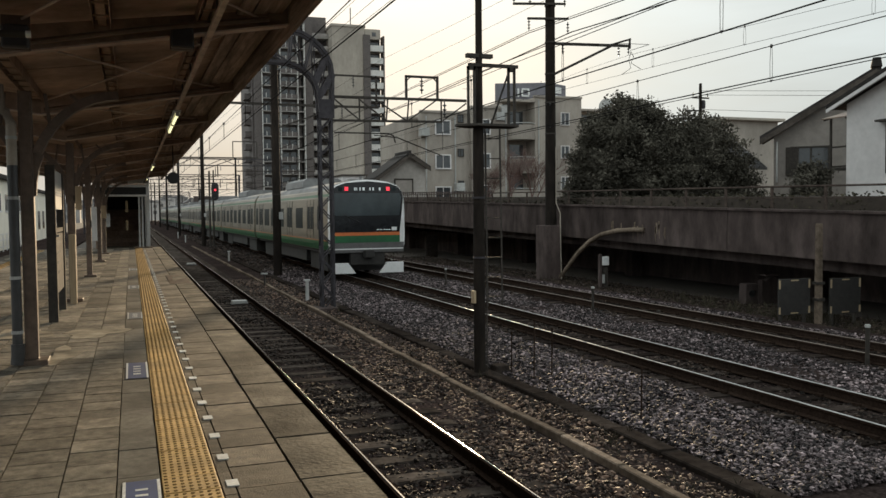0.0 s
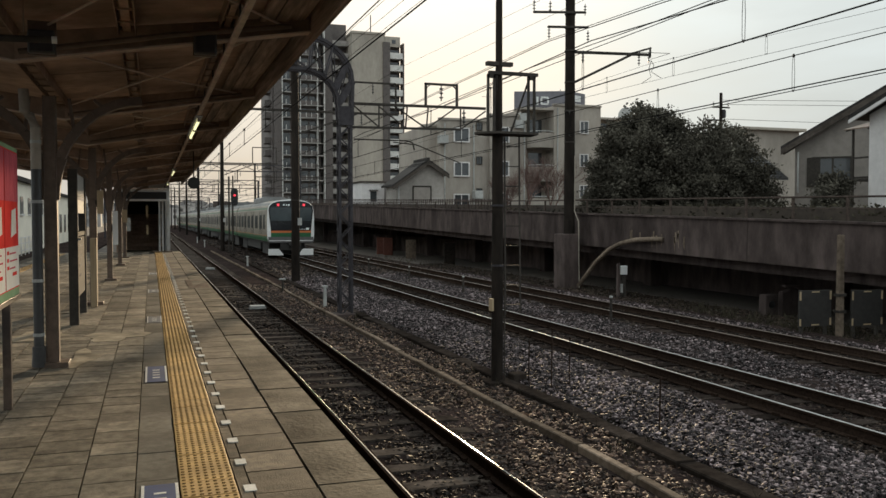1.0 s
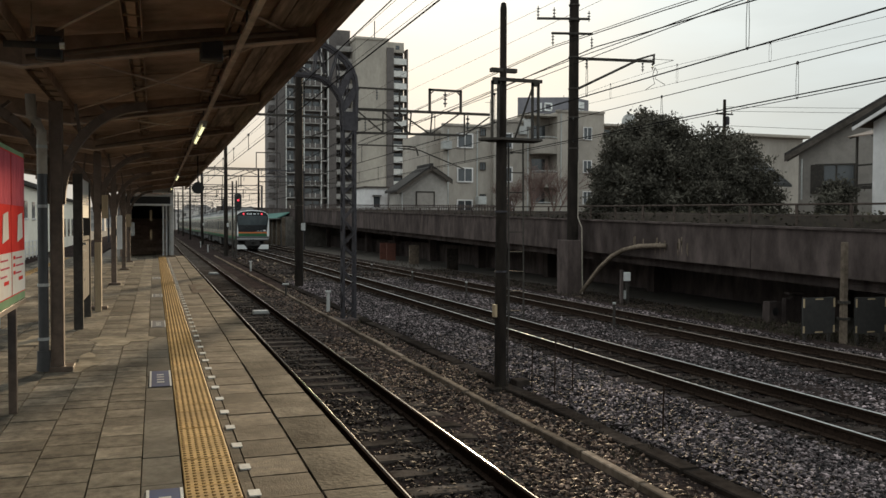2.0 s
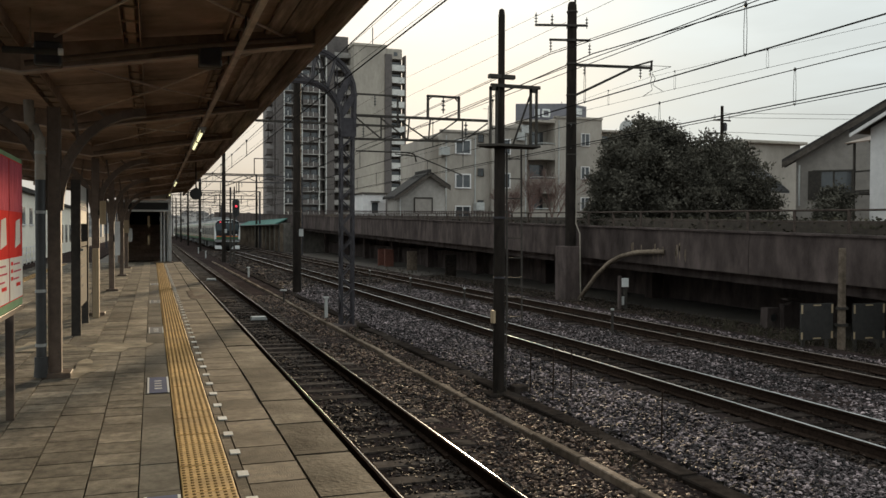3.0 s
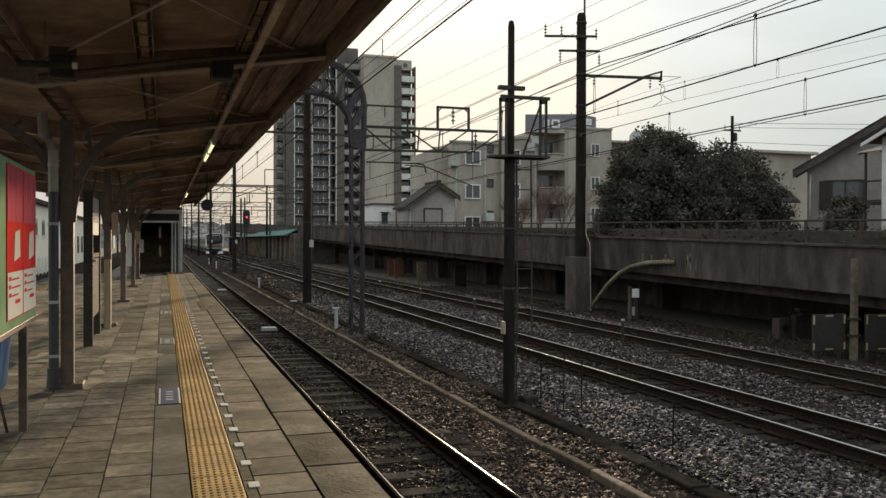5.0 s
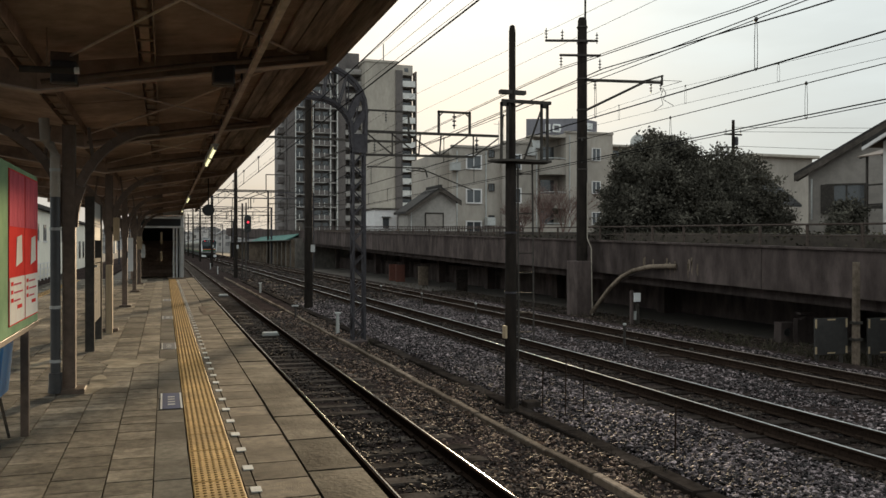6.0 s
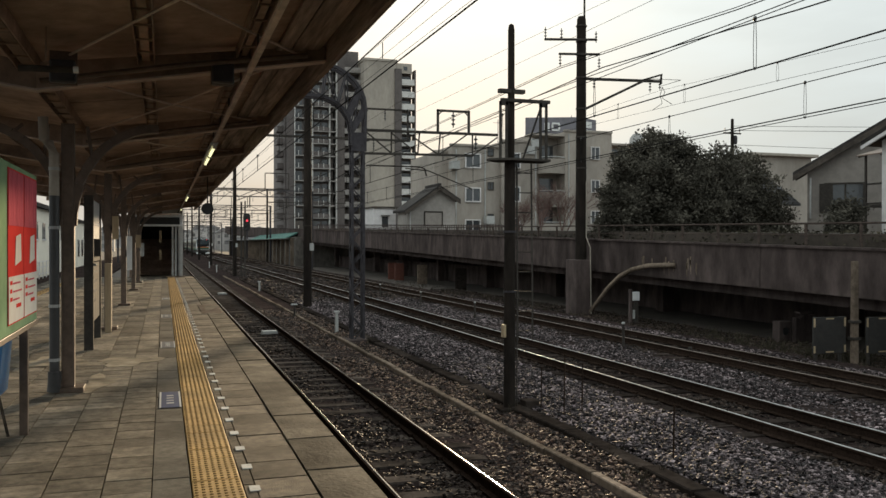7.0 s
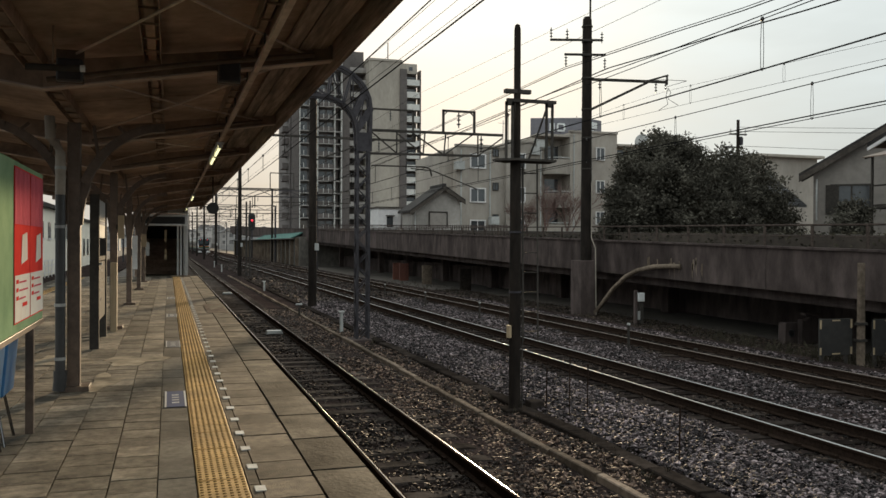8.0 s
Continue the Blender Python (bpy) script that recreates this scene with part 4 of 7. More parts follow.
def lattice_mast(y):
    z0 = -GR
    m = thing("lattice_mast", (4.95, y, GR), "blue-grey riveted lattice mast with an arched arm and a truss bracket", "mast", "overhead line masts")
    for x in (-0.155, 0.155):
        for yy in (-0.14, 0.14):
            part("leg", Shape().box(x - 0.028, x + 0.028, yy - 0.032, yy + 0.032, 0, 4.3 + z0), STEEL_GREY, m)
    lac = Shape()
    zz, s = 0.15, 1
    while zz < 4.1 + z0:
        for yy in (-0.16, 0.16):
            lac.bar((-0.16 * s, yy, zz), (0.16 * s, yy, zz + 0.34), 0.03, 0.03)
        for x in (-0.18, 0.18):
            lac.bar((x, -0.13 * s, zz), (x, 0.13 * s, zz + 0.34), 0.03, 0.03)
        zz, s = zz + 0.34, -s
    tagged(part("lacing", lac, STEEL_GREY, m), kind="stuff")
    part("footing", Shape().box(-0.36, 0.36, -0.34, 0.34, 0.0, 0.22), CONCRETE, m, bevel=0.03)
    bend = [i * math.pi / 2 / 7 for i in range(8)]
    outer = [(0.18, 4.1), (0.19, 4.6)] + [(-1.15 + 1.35 * math.cos(q), 5.1 + 1.16 * math.sin(q)) for q in bend] + [(-2.4, 6.26), (-6.6, 6.26)]
    inner = [(-0.16, 4.1), (-0.17, 4.3)] + [(-1.15 + 0.97 * math.cos(q), 4.5 + 0.88 * math.sin(q)) for q in bend] + [(-2.6, 5.38), (-6.6, 5.38)]
    ch = Shape()
    for line in (outer, inner):
        for (xa, za), (xb, zb) in zip(line[:-1], line[1:]):
            for yy in (-0.16, 0.16):
                ch.bar((xa, yy, za + z0), (xb, yy, zb + z0), 0.07, 0.08)
    arm = part("arched_arm", ch, STEEL_GREY, m)
    for i in (2, 4, 6, 8, 10):
        for yy in (-0.16, 0.16):
            part("brace", Shape().bar((outer[i][0], yy, outer[i][1] + z0), (inner[i][0], yy, inner[i][1] + z0), 0.03, 0.16), STEEL_GREY, arm)
    for i, j in ((2, 4), (4, 6), (6, 8), (8, 10)):
        for yy in (-0.16, 0.16):
            part("brace", Shape().bar((outer[j][0], yy, outer[j][1] + z0), (inner[i][0], yy, inner[i][1] + z0), 0.025, 0.05), STEEL_GREY, arm)
    part("gusset", Shape().box(-0.2, 0.22, -0.19, -0.17, 3.95 + z0, 4.45 + z0), STEEL_GREY, m)
    tr = Shape()
    tr.bar((0.2, 0, 4.55 + z0), (4.05, 0, 4.57 + z0), 0.07).bar((0.2, 0, 3.92 + z0), (3.3, 0, 3.96 + z0), 0.06)
    ta = part("bracket_arm", tr, STEEL_DARK, m, "dark steel truss arm")
    for a, za, b_, zb in ((0.25, 4.5, 0.95, 3.95), (0.95, 3.95, 0.95, 4.55), (0.95, 4.5, 1.7, 3.95), (1.7, 3.95, 1.75, 4.55), (2.3, 3.95, 1.35, 4.55), (2.3, 3.95, 3.15, 4.55), (3.3, 3.96, 3.3, 4.55), (3.3, 3.96, 4.05, 4.5), (2.3, 3.95, 2.35, 4.55)):
        part("brace", Shape().bar((a, 0, za + z0), (b_, 0, zb + z0), 0.035), STEEL_DARK, ta)
    st = Shape().bar((2.28, 0, 4.55 + z0), (2.28, 0, 5.2 + z0), 0.06).bar((3.19, 0, 4.55 + z0), (3.19, 0, 5.2 + z0), 0.06).bar((2.25, 0, 5.18 + z0), (3.22, 0, 5.18 + z0), 0.06)
    st.bar((2.28, 0, 5.05 + z0), (2.42, 0, 5.18 + z0), 0.03).bar((3.19, 0, 5.05 + z0), (3.05, 0, 5.18 + z0), 0.03)
    part("wire_frame", st, STEEL_DARK, m)
    ins = m
    insulator(ins, 2.73, 0, 5.16 + z0)
    insulator(ins, 3.4, 0, 4.52 + z0)
    pull = Shape().tube([(1.35, 0, 3.55 + z0), (2.0, 0, 3.5 + z0), (3.3, 0, 3.02 + z0)], 0.018, 6).tube([(0.25, 0, 3.6 + z0), (1.75, 0, 3.6 + z0), (1.9, 0, 3.55 + z0), (1.95, 0, 3.35 + z0)], 0.022, 6)
    part("registration_arm", pull, STEEL_DARK, m)
    return m


lattice_mast(22.45)


def round_pole(x, y, r, top, tag):
    z0 = -GR
    m = thing("concrete_pole", (x, y, GR), "dark round concrete pole with a bracket arm over the track", "mast", "overhead line poles")
    part("shaft", Shape().lathe(0, 0, [(r, 0), (r * 0.95, 3), (r * 0.75, top + z0)], 12), POLE_CONCRETE, m, smooth=True)
    arm = Shape().bar((0, 0, 5.9 + z0), (4.4, 0, 5.9 + z0), 0.09).bar((0, 0, 4.9 + z0), (2.6, 0, 5.86 + z0), 0.06).bar((-4.2, 0, 5.9 + z0), (0, 0, 5.9 + z0), 0.09)
    arm.bar((2.4, 0, 5.9 + z0), (2.4, 0, 7.2 + z0), 0.07).bar((4.3, 0, 5.9 + z0), (4.3, 0, 7.2 + z0), 0.07).bar((2.4, 0, 7.2 + z0), (4.3, 0, 7.2 + z0), 0.07)
    part("bracket_arm", arm, STEEL_DARK, m)
    ins = m
    insulator(ins, 3.3, 0, 7.15 + z0)
    insulator(ins, 2.8, 0, 5.85 + z0)
    insulator(ins, -2.4, 0, 5.85 + z0)
    if tag:
        part("tag", Shape().box(0.06, r + 0.05, -r - 0.03, -0.02, 1.2 + z0, 1.5 + z0), PALE_METAL, m, "small white plate strapped to the pole")
        part("collar", Shape().lathe(0, 0, [(r * 0.96, 2.2 + z0), (r * 1.05, 2.2 + z0), (r * 1.05, 2.25 + z0), (r * 0.96, 2.25 + z0)]), STEEL_DARK, m)
    return m


for x, y, r, top, tag in ((5.67, 35.2, 0.18, 9.5, True), (5.42, 70, 0.17, 9.0, True), (5.42, 106, 0.17, 9.0, True), (5.42, 142, 0.17, 9.0, False), (5.42, 178, 0.17, 9.0, False), (5.42, 214, 0.17, 9.0, False), (5.42, 250, 0.17, 9.0, False),
                          (14.6, 92, 0.17, 9.5, False), (14.6, 128, 0.17, 9.5, False), (14.6, 164, 0.17, 9.5, False), (14.6, 200, 0.17, 9.5, False)):
    round_pole(x, y, r, top, tag)


def portal(y):
    z0 = -GR
    m = thing("portal_gantry", (0, y, GR), "steel portal gantry spanning the distant tracks", "gantry", "portal gantries")
    for x in (-5.9, 14.6):
        part("post", Shape().box(x - 0.12, x + 0.12, -0.12, 0.12, 0, 6.9 + z0), STEEL_GREY, m)
    for z in (6.2, 6.85):
        part("chord", Shape().box(-5.9, 14.6, -0.06, 0.06, z + z0, z + 0.1 + z0), STEEL_GREY, m)
    for i in range(14):
        xa = -5.9 + i * 20.5 / 14
        part("brace", Shape().bar((xa, 0, (6.25 if i % 2 else 6.9) + z0), (xa + 20.5 / 14, 0, (6.9 if i % 2 else 6.25) + z0), 0.06), STEEL_GREY, m)
    for x in (2.7, 8.3, 12.0):
        part("hanger", Shape().box(x - 0.05, x + 0.05, -0.05, 0.05, 5.1 + z0, 6.25 + z0), STEEL_DARK, m)
        insulator(m, x + 0.3, 0, 6.2 + z0)


for y in (88, 124, 160, 196, 232, 268):
    portal(y)


def tall_mast():
    z0 = -GR
    m = thing("tall_concrete_mast", (15.4, 29.7, GR), "tall dark concrete mast with crossarms and a cantilever arm", "mast")
    part("shaft", Shape().lathe(0, 0, [(0.23, 0), (0.2, 6), (0.18, 9.9 + z0), (0.17, 10.2 + z0), (0.12, 10.3 + z0)], 14), POLE_CONCRETE, m, smooth=True)
    part("lightning_rod", Shape().tube([(0.13, 0, 0.9 + z0), (0.13, 0, 12.6 + z0)], 0.04, 8), STEEL_DARK, m)
    part("pedestal", Shape().box(-0.36, 0.27, -0.3, 0.6, 0.0, 0.88 + z0), CONCRETE, m, "concrete pedestal", bevel=0.03)
    part("crossarm", Shape().bar((-1.65, -0.2, 9.25 + z0), (0.55, -0.2, 9.4 + z0), 0.08), STEEL_DARK, m)
    part("crossarm", Shape().bar((-1.05, -0.2, 8.74 + z0), (0.68, -0.2, 8.84 + z0), 0.08), STEEL_DARK, m)
    part("cantilever", Shape().bar((0.1, 0, 7.9 + z0), (3.5, 0, 8.0 + z0), 0.1).bar((0.15, 0, 6.72 + z0), (2.7, 0, 7.95 + z0), 0.09).bar((2.7, 0, 8.0 + z0), (3.6, 0, 8.28 + z0), 0.07).bar((3.56, 0, 7.9 + z0), (3.56, 0, 8.28 + z0), 0.06), STEEL_DARK, m)
    ins = m
    for x in (-1.62, -0.95, 0.53):
        insulator(ins, x, -0.2, 9.28 + z0, False)
    for x in (-1.0, 0.66):
        insulator(ins, x, -0.2, 8.72 + z0)
    insulator(ins, 3.05, 0, 7.98 + z0)
    insulator(ins, 3.5, 0, 8.1 + z0)
    insulator(ins, 0.55, 0, 7.95 + z0)
    bands = Shape()
    for z in (9.9, 9.3, 8.8, 7.9, 6.7, 5.6, 4.4):
        bands.lathe(0, 0, [(0.19, z + z0), (0.215, z + z0), (0.215, z + 0.05 + z0), (0.19, z + 0.05 + z0)])
    part("bands", bands, STEEL_DARK, m)
    part("white_conduit", Shape().tube([(0.1, -0.25, 3.9 + z0), (0.1, -0.25, 1.75 + z0), (0.22, -0.35, 1.35 + z0), (0.24, -0.4, 0.05)], 0.022, 6), PIPE_PALE, m, "thin pale cable pipe")


tall_mast()

# pale lime runs on the viaduct face round the pipe's end
rng_l = random.Random(21)
for i in range(13):
    y = rng_l.uniform(22.9, 26.2)
    top = 0.98 + rng_l.uniform(-0.1, 0.12)
    part("lime_run", Shape().prism([(y, top - rng_l.uniform(0.15, 0.55)), (y + rng_l.uniform(0.03, 0.1), top - rng_l.uniform(0.1, 0.4)), (y + rng_l.uniform(0.03, 0.09), top), (y - 0.01, top)], -0.004, 0.0, axis="x"), CONCRETE_PALE, via, at=(0, 0, -GR))

# pale bent pipe rising to the viaduct face
solid("bent_pipe", Shape().tube([(15.62, 29.55, GR), (15.66, 29.45, -1.15), (15.75, 28.2, -0.15), (15.8, 27.4, 0.32), (15.82, 26.6, 0.58), (15.84, 25.6, 0.74), (15.86, 24.4, 0.79), (15.98, 24.15, 0.78)], 0.08, 12), CONCRETE_PALE, "pale bent drain pipe climbing the viaduct face", "pipe", smooth=True)

# ---- wires ----
def wire(points, r, label="black overhead wire above the tracks"):
    solid("overhead_wire", Shape().tube(points, r, 5), WIRE, label, "overhead wire", "overhead wires")


def dropper(x, y, z0, z1, pair=0.06):
    """Two thin hanger wires with a clip at either end."""
    dw = thing("dropper_wire", (x, y, z0), "thin double dropper clipped between the overhead wires", "overhead wire", "dropper wires")
    for s in (-0.5, 0.5):
        part("strand", Shape().tube([(0, s * pair, 0), (0, s * pair * 1.2, (z1 - z0) / 2), (0, s * pair * 0.6, z1 - z0)], 0.006, 4), WIRE, dw)
    for z, r in ((0, 0.022), (z1 - z0, 0.036)):
        part("clip", Shape().lathe(0, 0, [(r * 0.5, z - r), (r, z), (r * 0.5, z + r)], 6), INSULATOR, dw)


# messenger and feeder wires over the three tracks: x, height, radius
for x, z, r in ((2.69, 4.12, 0.008), (2.69, 3.68, 0.009),
                (8.345, 4.83, 0.008), (8.345, 4.09, 0.0125), (11.98, 4.66, 0.010), (11.98, 4.035, 0.0135), (11.98, 3.975, 0.009)):
    wire([(x, -30, z), (x, 30, z), (x, 300, z)], r)
for k in range(14):
    dropper(8.345, 5.6 + k * 4.95, 4.09, 4.83)
    dropper(11.98, 4.22 + k * 4.72, 3.975, 4.66)
    dropper(2.69, 16.0 + k * 5.0, 3.68, 4.12)
# thin line hung from the tall mast's cantilever arm
wire([(18.9, -6, 7.6), (18.9, 5, 7.1), (18.9, 12, 7.03), (18.9, 18.4, 7.17), (18.9, 22.8, 7.36), (18.9, 28, 7.57), (18.9, 29.7, 7.63), (18.9, 33, 7.6), (18.9, 48, 7.15), (18.9, 66, 7.6)], 0.006)
wire([(18.9, -6, 6.1), (18.9, 18.4, 6.67), (18.9, 28, 6.9), (18.9, 40, 7.1), (18.9, 66, 7.1)], 0.007)
for y, z0, z1 in ((17.7, 6.65, 7.15), (22.82, 6.78, 7.36), (28.0, 6.9, 7.57), (33.0, 6.98, 7.6)):
    dropper(18.9, y, z0, z1, 0.1)
for o in (-0.35, 0.3):
    wire([(18.95, 29.6, 7.75), (18.95 + o * 0.3, 29.6 + o, 7.5), (18.95 + o, 29.6 + o * 1.6, 7.2), (18.92, 29.6 + o * 2.2, 6.94)], 0.012)
# feeders carried on the tall mast
for o, r in ((0.0, 0.016), (0.07, 0.012)):
    wire([(14.4, -6, 7.9 + o), (14.4, 8, 7.35 + o), (14.4, 19, 7.68 + o), (14.4, 22.2, 7.86 + o), (14.4, 26.2, 8.04 + o), (14.4, 29.6, 8.2 + o), (14.4, 40.2, 8.12 + o), (14.4, 48, 8.03 + o), (14.4, 66, 8.2 + o), (14.4, 84, 7.9 + o), (14.4, 102, 8.2 + o)], r)
wire([(16.06, -6, 8.0), (16.06, 8, 7.3), (16.06, 18.6, 7.73), (16.06, 21.4, 7.89), (16.06, 25, 8.06), (16.06, 29.2, 8.28), (16.06, 48, 7.95), (16.06, 66, 8.28), (16.06, 84, 7.9), (16.06, 102, 8.28)], 0.022)
wire([(15.4, -6, 7.9), (15.4, 12, 7.75), (15.4, 24, 7.78), (15.4, 29.9, 7.88), (15.4, 37.5, 7.9), (15.4, 51.5, 7.8), (15.4, 67.4, 7.5), (15.4, 102, 7.8)], 0.016)
# thin high lines
for x, a, b_ in ((4.9, 6.25, 6.9), (4.9, 5.9, 6.3), (4.9, 5.62, 5.7), (16.0, 10.4, 11.6), (16.0, 9.8, 10.3)):
    wire([(x, 0, a - 0.2), (x, 20, a), (x, 55, b_), (x, 120, b_)], 0.005 if x < 6 else 0.008, "thin high line above the tracks")
wire([(15.95, 29.7, 7.85), (17.4, 27.5, 7.6), (18.4, 27.5, 7.62), (18.9, 29.6, 7.8)], 0.01)
for a, b_ in (((37.6, 50, 9.4), (75, 38, 9.6)), ((37.6, 50, 8.4), (75, 44, 8.3)), ((37.6, 50, 9.7), (75, 38, 10.0))):
    wire([a, ((a[0] + b_[0]) / 2, (a[1] + b_[1]) / 2, (a[2] + b_[2]) / 2 - 0.25), b_], 0.014, "thin utility line beyond the houses")

# ---- signal and small trackside things ----
def signal():
    z0 = -GR
    m = thing("railway_signal", (6.0, 67.5, GR), "black railway signal on a post showing red", "railway signal")
    part("post", Shape().tube([(0, 0, 0), (0, 0, 2.6 + z0)], 0.07, 10), STEEL_DARK, m)
    part("slim_post", Shape().tube([(-0.22, 0.6, 0), (-0.22, 0.6, 4.75 + z0)], 0.07, 8), STEEL_DARK, m)
    prof = []
    for i in range(24):
        a = 2 * math.pi * i / 24
        prof.append((0.14 + 0.27 * math.cos(a), 3.15 + z0 + (0.42 if math.sin(a) >= 0 else -0.42) + 0.27 * math.sin(a)))
    part("backplate", Shape().prism(prof, -0.06, 0.06), BLACK, m)
    for i, z in enumerate((3.62, 3.28, 2.95, 2.62)):
        part("hood", Shape().tube([(0.14, -0.02, z + z0 - 0.02), (0.14, -0.26, z + z0 - 0.04)], 0.1, 12), BLACK, m)
    lens = part("red_lens", Shape().lathe(0.14, 0, [(0.001, 0), (0.085, 0), (0.085, 0.02), (0.001, 0.02)], 16), RED_ON, m, "glowing red signal lens")
    lens.location, lens.rotation_euler = (0, -0.275, 3.26 + z0), (radians(90), 0, 0)
    part("bracket", Shape().bar((-0.2, 0.3, 2.55 + z0), (0.3, 0, 2.55 + z0), 0.06), STEEL_DARK, m)


signal()


def marker_post(x, y, h, kind):
    if kind == "thin":
        m = thing("thin_marker_rod", (x, y, -1.15), "thin rusty iron rod standing in the ballast", "rod", "marker rods")
        part("rod", Shape().tube([(0, 0, 0), (0.01, 0, h)], 0.011, 6), RAIL_SIDE, m)
        part("tip", Shape().lathe(0.01, 0, [(0.012, h - 0.02), (0.018, h), (0.012, h + 0.02)], 6), RAIL_SIDE, m)
    elif kind == "stub":
        m = thing("marker_stub", (x, y, -1.15), "short dark trackside post with a pale cap", "post", "trackside posts")
        part("post", Shape().tube([(0, 0, 0), (0, 0, h)], 0.035, 8), STEEL_DARK, m)
        part("cap", Shape().lathe(0, 0, [(0.04, h), (0.045, h + 0.02), (0.04, h + 0.05)], 8), PALE_METAL if h > 0.3 else STEEL_DARK, m)
    else:
        m = thing("signal_post", (x, y, -1.15), "short pale concrete post with a flat cap beside the track", "post", "trackside posts")
        part("post", Shape().prism([(-0.05, 0), (0.05, 0), (0.04, h + 0.12), (-0.04, h + 0.12)], -0.045, 0.045), PALE_METAL, m, bevel=0.01)
        part("cap", Shape().box(-0.085, 0.085, -0.06, 0.06, h + 0.12, h + 0.17), PALE_METAL, m, bevel=0.012)


for x, y, h, k in ((5.73, 8.67, 0.72, "thin"), (5.75, 11.6, 0.95, "thin"), (6.05, 11.6, 0.8, "thin"), (5.6, 12.1, 0.7, "thin"), (11.0, 18.9, 0.62, "stub"), (11.31, 10.61, 0.65, "stub"), (11.51, 16.78, 0.22, "stub"), (10.2, 27.5, 0.6, "stub"), (10.2, 34, 0.6, "stub"), (10.2, 41, 0.6, "stub"), (4.81, 24.56, 0.5, "post"), (5.0, 47.5, 0.4, "post"), (4.6, 80.0, 0.5, "post"), (4.7, 95.0, 0.5, "post")):
    marker_post(x, y, h, k)
gp = thing("cable_stub", (4.42, 30.3, -1.15), "short bent cable pipe with a flat top beside the kerb", "post", "trackside posts")
part("pipe", Shape().tube([(0, 0, 0), (0, 0, 0.45)], 0.035, 8), STEEL_DARK, gp)
part("top", Shape().box(-0.13, 0.1, -0.05, 0.05, 0.45, 0.5), PALE_METAL, gp, bevel=0.01)
for x, y in ((2.86, 24.5), (2.82, 44.2)):
    b = thing("track_beacon", (x, y, -1.09), "small white beacon box mounted between the rails", "track beacon", "track beacons")
    part("case", Shape().prism([(-0.24, 0), (0.24, 0), (0.2, 0.1), (-0.2, 0.1)], -0.13, 0.13), PALE_METAL, b, bevel=0.015)
    part("bracket", Shape().box(-0.3, 0.3, -0.05, 0.05, -0.03, 0.02), STEEL_DARK, b)


def relay_post():
    m = thing("relay_post", (15.35, 25.8, GR), "dark post carrying a small white box beside the viaduct", "post")
    part("post", Shape().box(-0.11, -0.03, -0.06, 0.06, 0, 1.2), CONCRETE, m)
    part("post", Shape().box(0.1, 0.2, -0.06, 0.06, 0, 0.75), STEEL_DARK, m)
    part("box", Shape().box(-0.02, 0.22, -0.12, 0.0, 0.82, 1.12), TRAIN_WHITE, m, "small white equipment box", bevel=0.01)
    part("plate", Shape().box(-0.02, 0.06, -0.1, -0.06, 0.2, 0.5), PALE_METAL, m)


relay_post()
cpst = thing("leaning_post", (14.9, 15.4, GR), "old grey concrete post beside the viaduct", "post")
part("post", Shape().prism([(-0.075, 0), (0.075, 0), (0.055, 2.38), (-0.055, 2.38)], -0.06, 0.06), CONCRETE_PALE, cpst, bevel=0.012)
for z in (0.6, 0.98):
    part("bracket", Shape().box(-0.11, 0.11, -0.09, 0.09, z, z + 0.06), STEEL_DARK, cpst)


def barrier(x0, x1, y):
    m = thing("dark_barrier_board", (x0, y, GR), "dark rectangular board with pale corner marks under the viaduct", "barrier", "barrier boards")
    w, z0, z1 = x1 - x0, 0.3, 1.12
    part("board", Shape().box(0, w, 0, 0.04, z0, z1), UNDERFRAME, m)
    for x in (0.08, w - 0.14):
        part("leg", Shape().box(x, x + 0.06, 0.04, 0.1, 0, z1), STEEL_DARK, m)
    for x in (0.0, w - 0.05):
        for a, c in ((z0 + 0.02, z0 + 0.18), (z1 - 0.22, z1 - 0.02)):
            part("mark", Shape().box(x, x + 0.05, -0.006, 0, a, c), WOOD_POST, m, "pale painted corner mark")
    for z in (z0 + 0.02, z1 - 0.05):
        part("mark", Shape().box(w * 0.38, w * 0.62, -0.006, 0, z, z + 0.03), WOOD_POST, m)


barrier(13.85, 14.75, 15.5)
barrier(15.05, 15.95, 15.2)
for x, y, mt in ((16.9, 62, RUST_RED), (16.9, 64, RUST_RED), (16.9, 56, CONCRETE_PALE), (16.9, 48, TROUGH)):
    b = solid("stored_board", Shape().prism([(-0.35, 0), (0.35, 0), (0.35, 1.3), (-0.35, 1.3)], -0.06, 0.06), mt, "upright board stored under the viaduct", "board", "stored boards", bevel=0.01, at=(x, y, GR))


def drain_block(x, y):
    m = thing("drain_block", (x, y, GR), "old grey concrete block with a round hole under the viaduct", "concrete block")
    ring = [(0.11 * math.cos(q * math.pi / 6), 0.34 + 0.11 * math.sin(q * math.pi / 6)) for q in range(12)]
    part("block", Shape().prism([(-0.22, 0), (0.22, 0), (0.2, 0.62), (-0.2, 0.62)], 0, 0.3), CONCRETE, m, bevel=0.02)
    part("hole", Shape().prism(ring, -0.004, 0.05), BLACK, m, "dark round hole")


drain_block(16.45, 19.48)
bw = thing("broken_wall", (16.95, 19.65, GR), "low broken grey wall beside the barrier boards", "wall")
part("slab", Shape().prism([(0, 0), (0.62, 0), (0.6, 0.72), (0.35, 0.8), (0.12, 0.66), (0, 0.7)], 0, 0.18), CONCRETE, bw, bevel=0.02)
part("capping", Shape().box(0.1, 0.6, -0.02, 0.2, 0.8, 0.86), CONCRETE, bw)


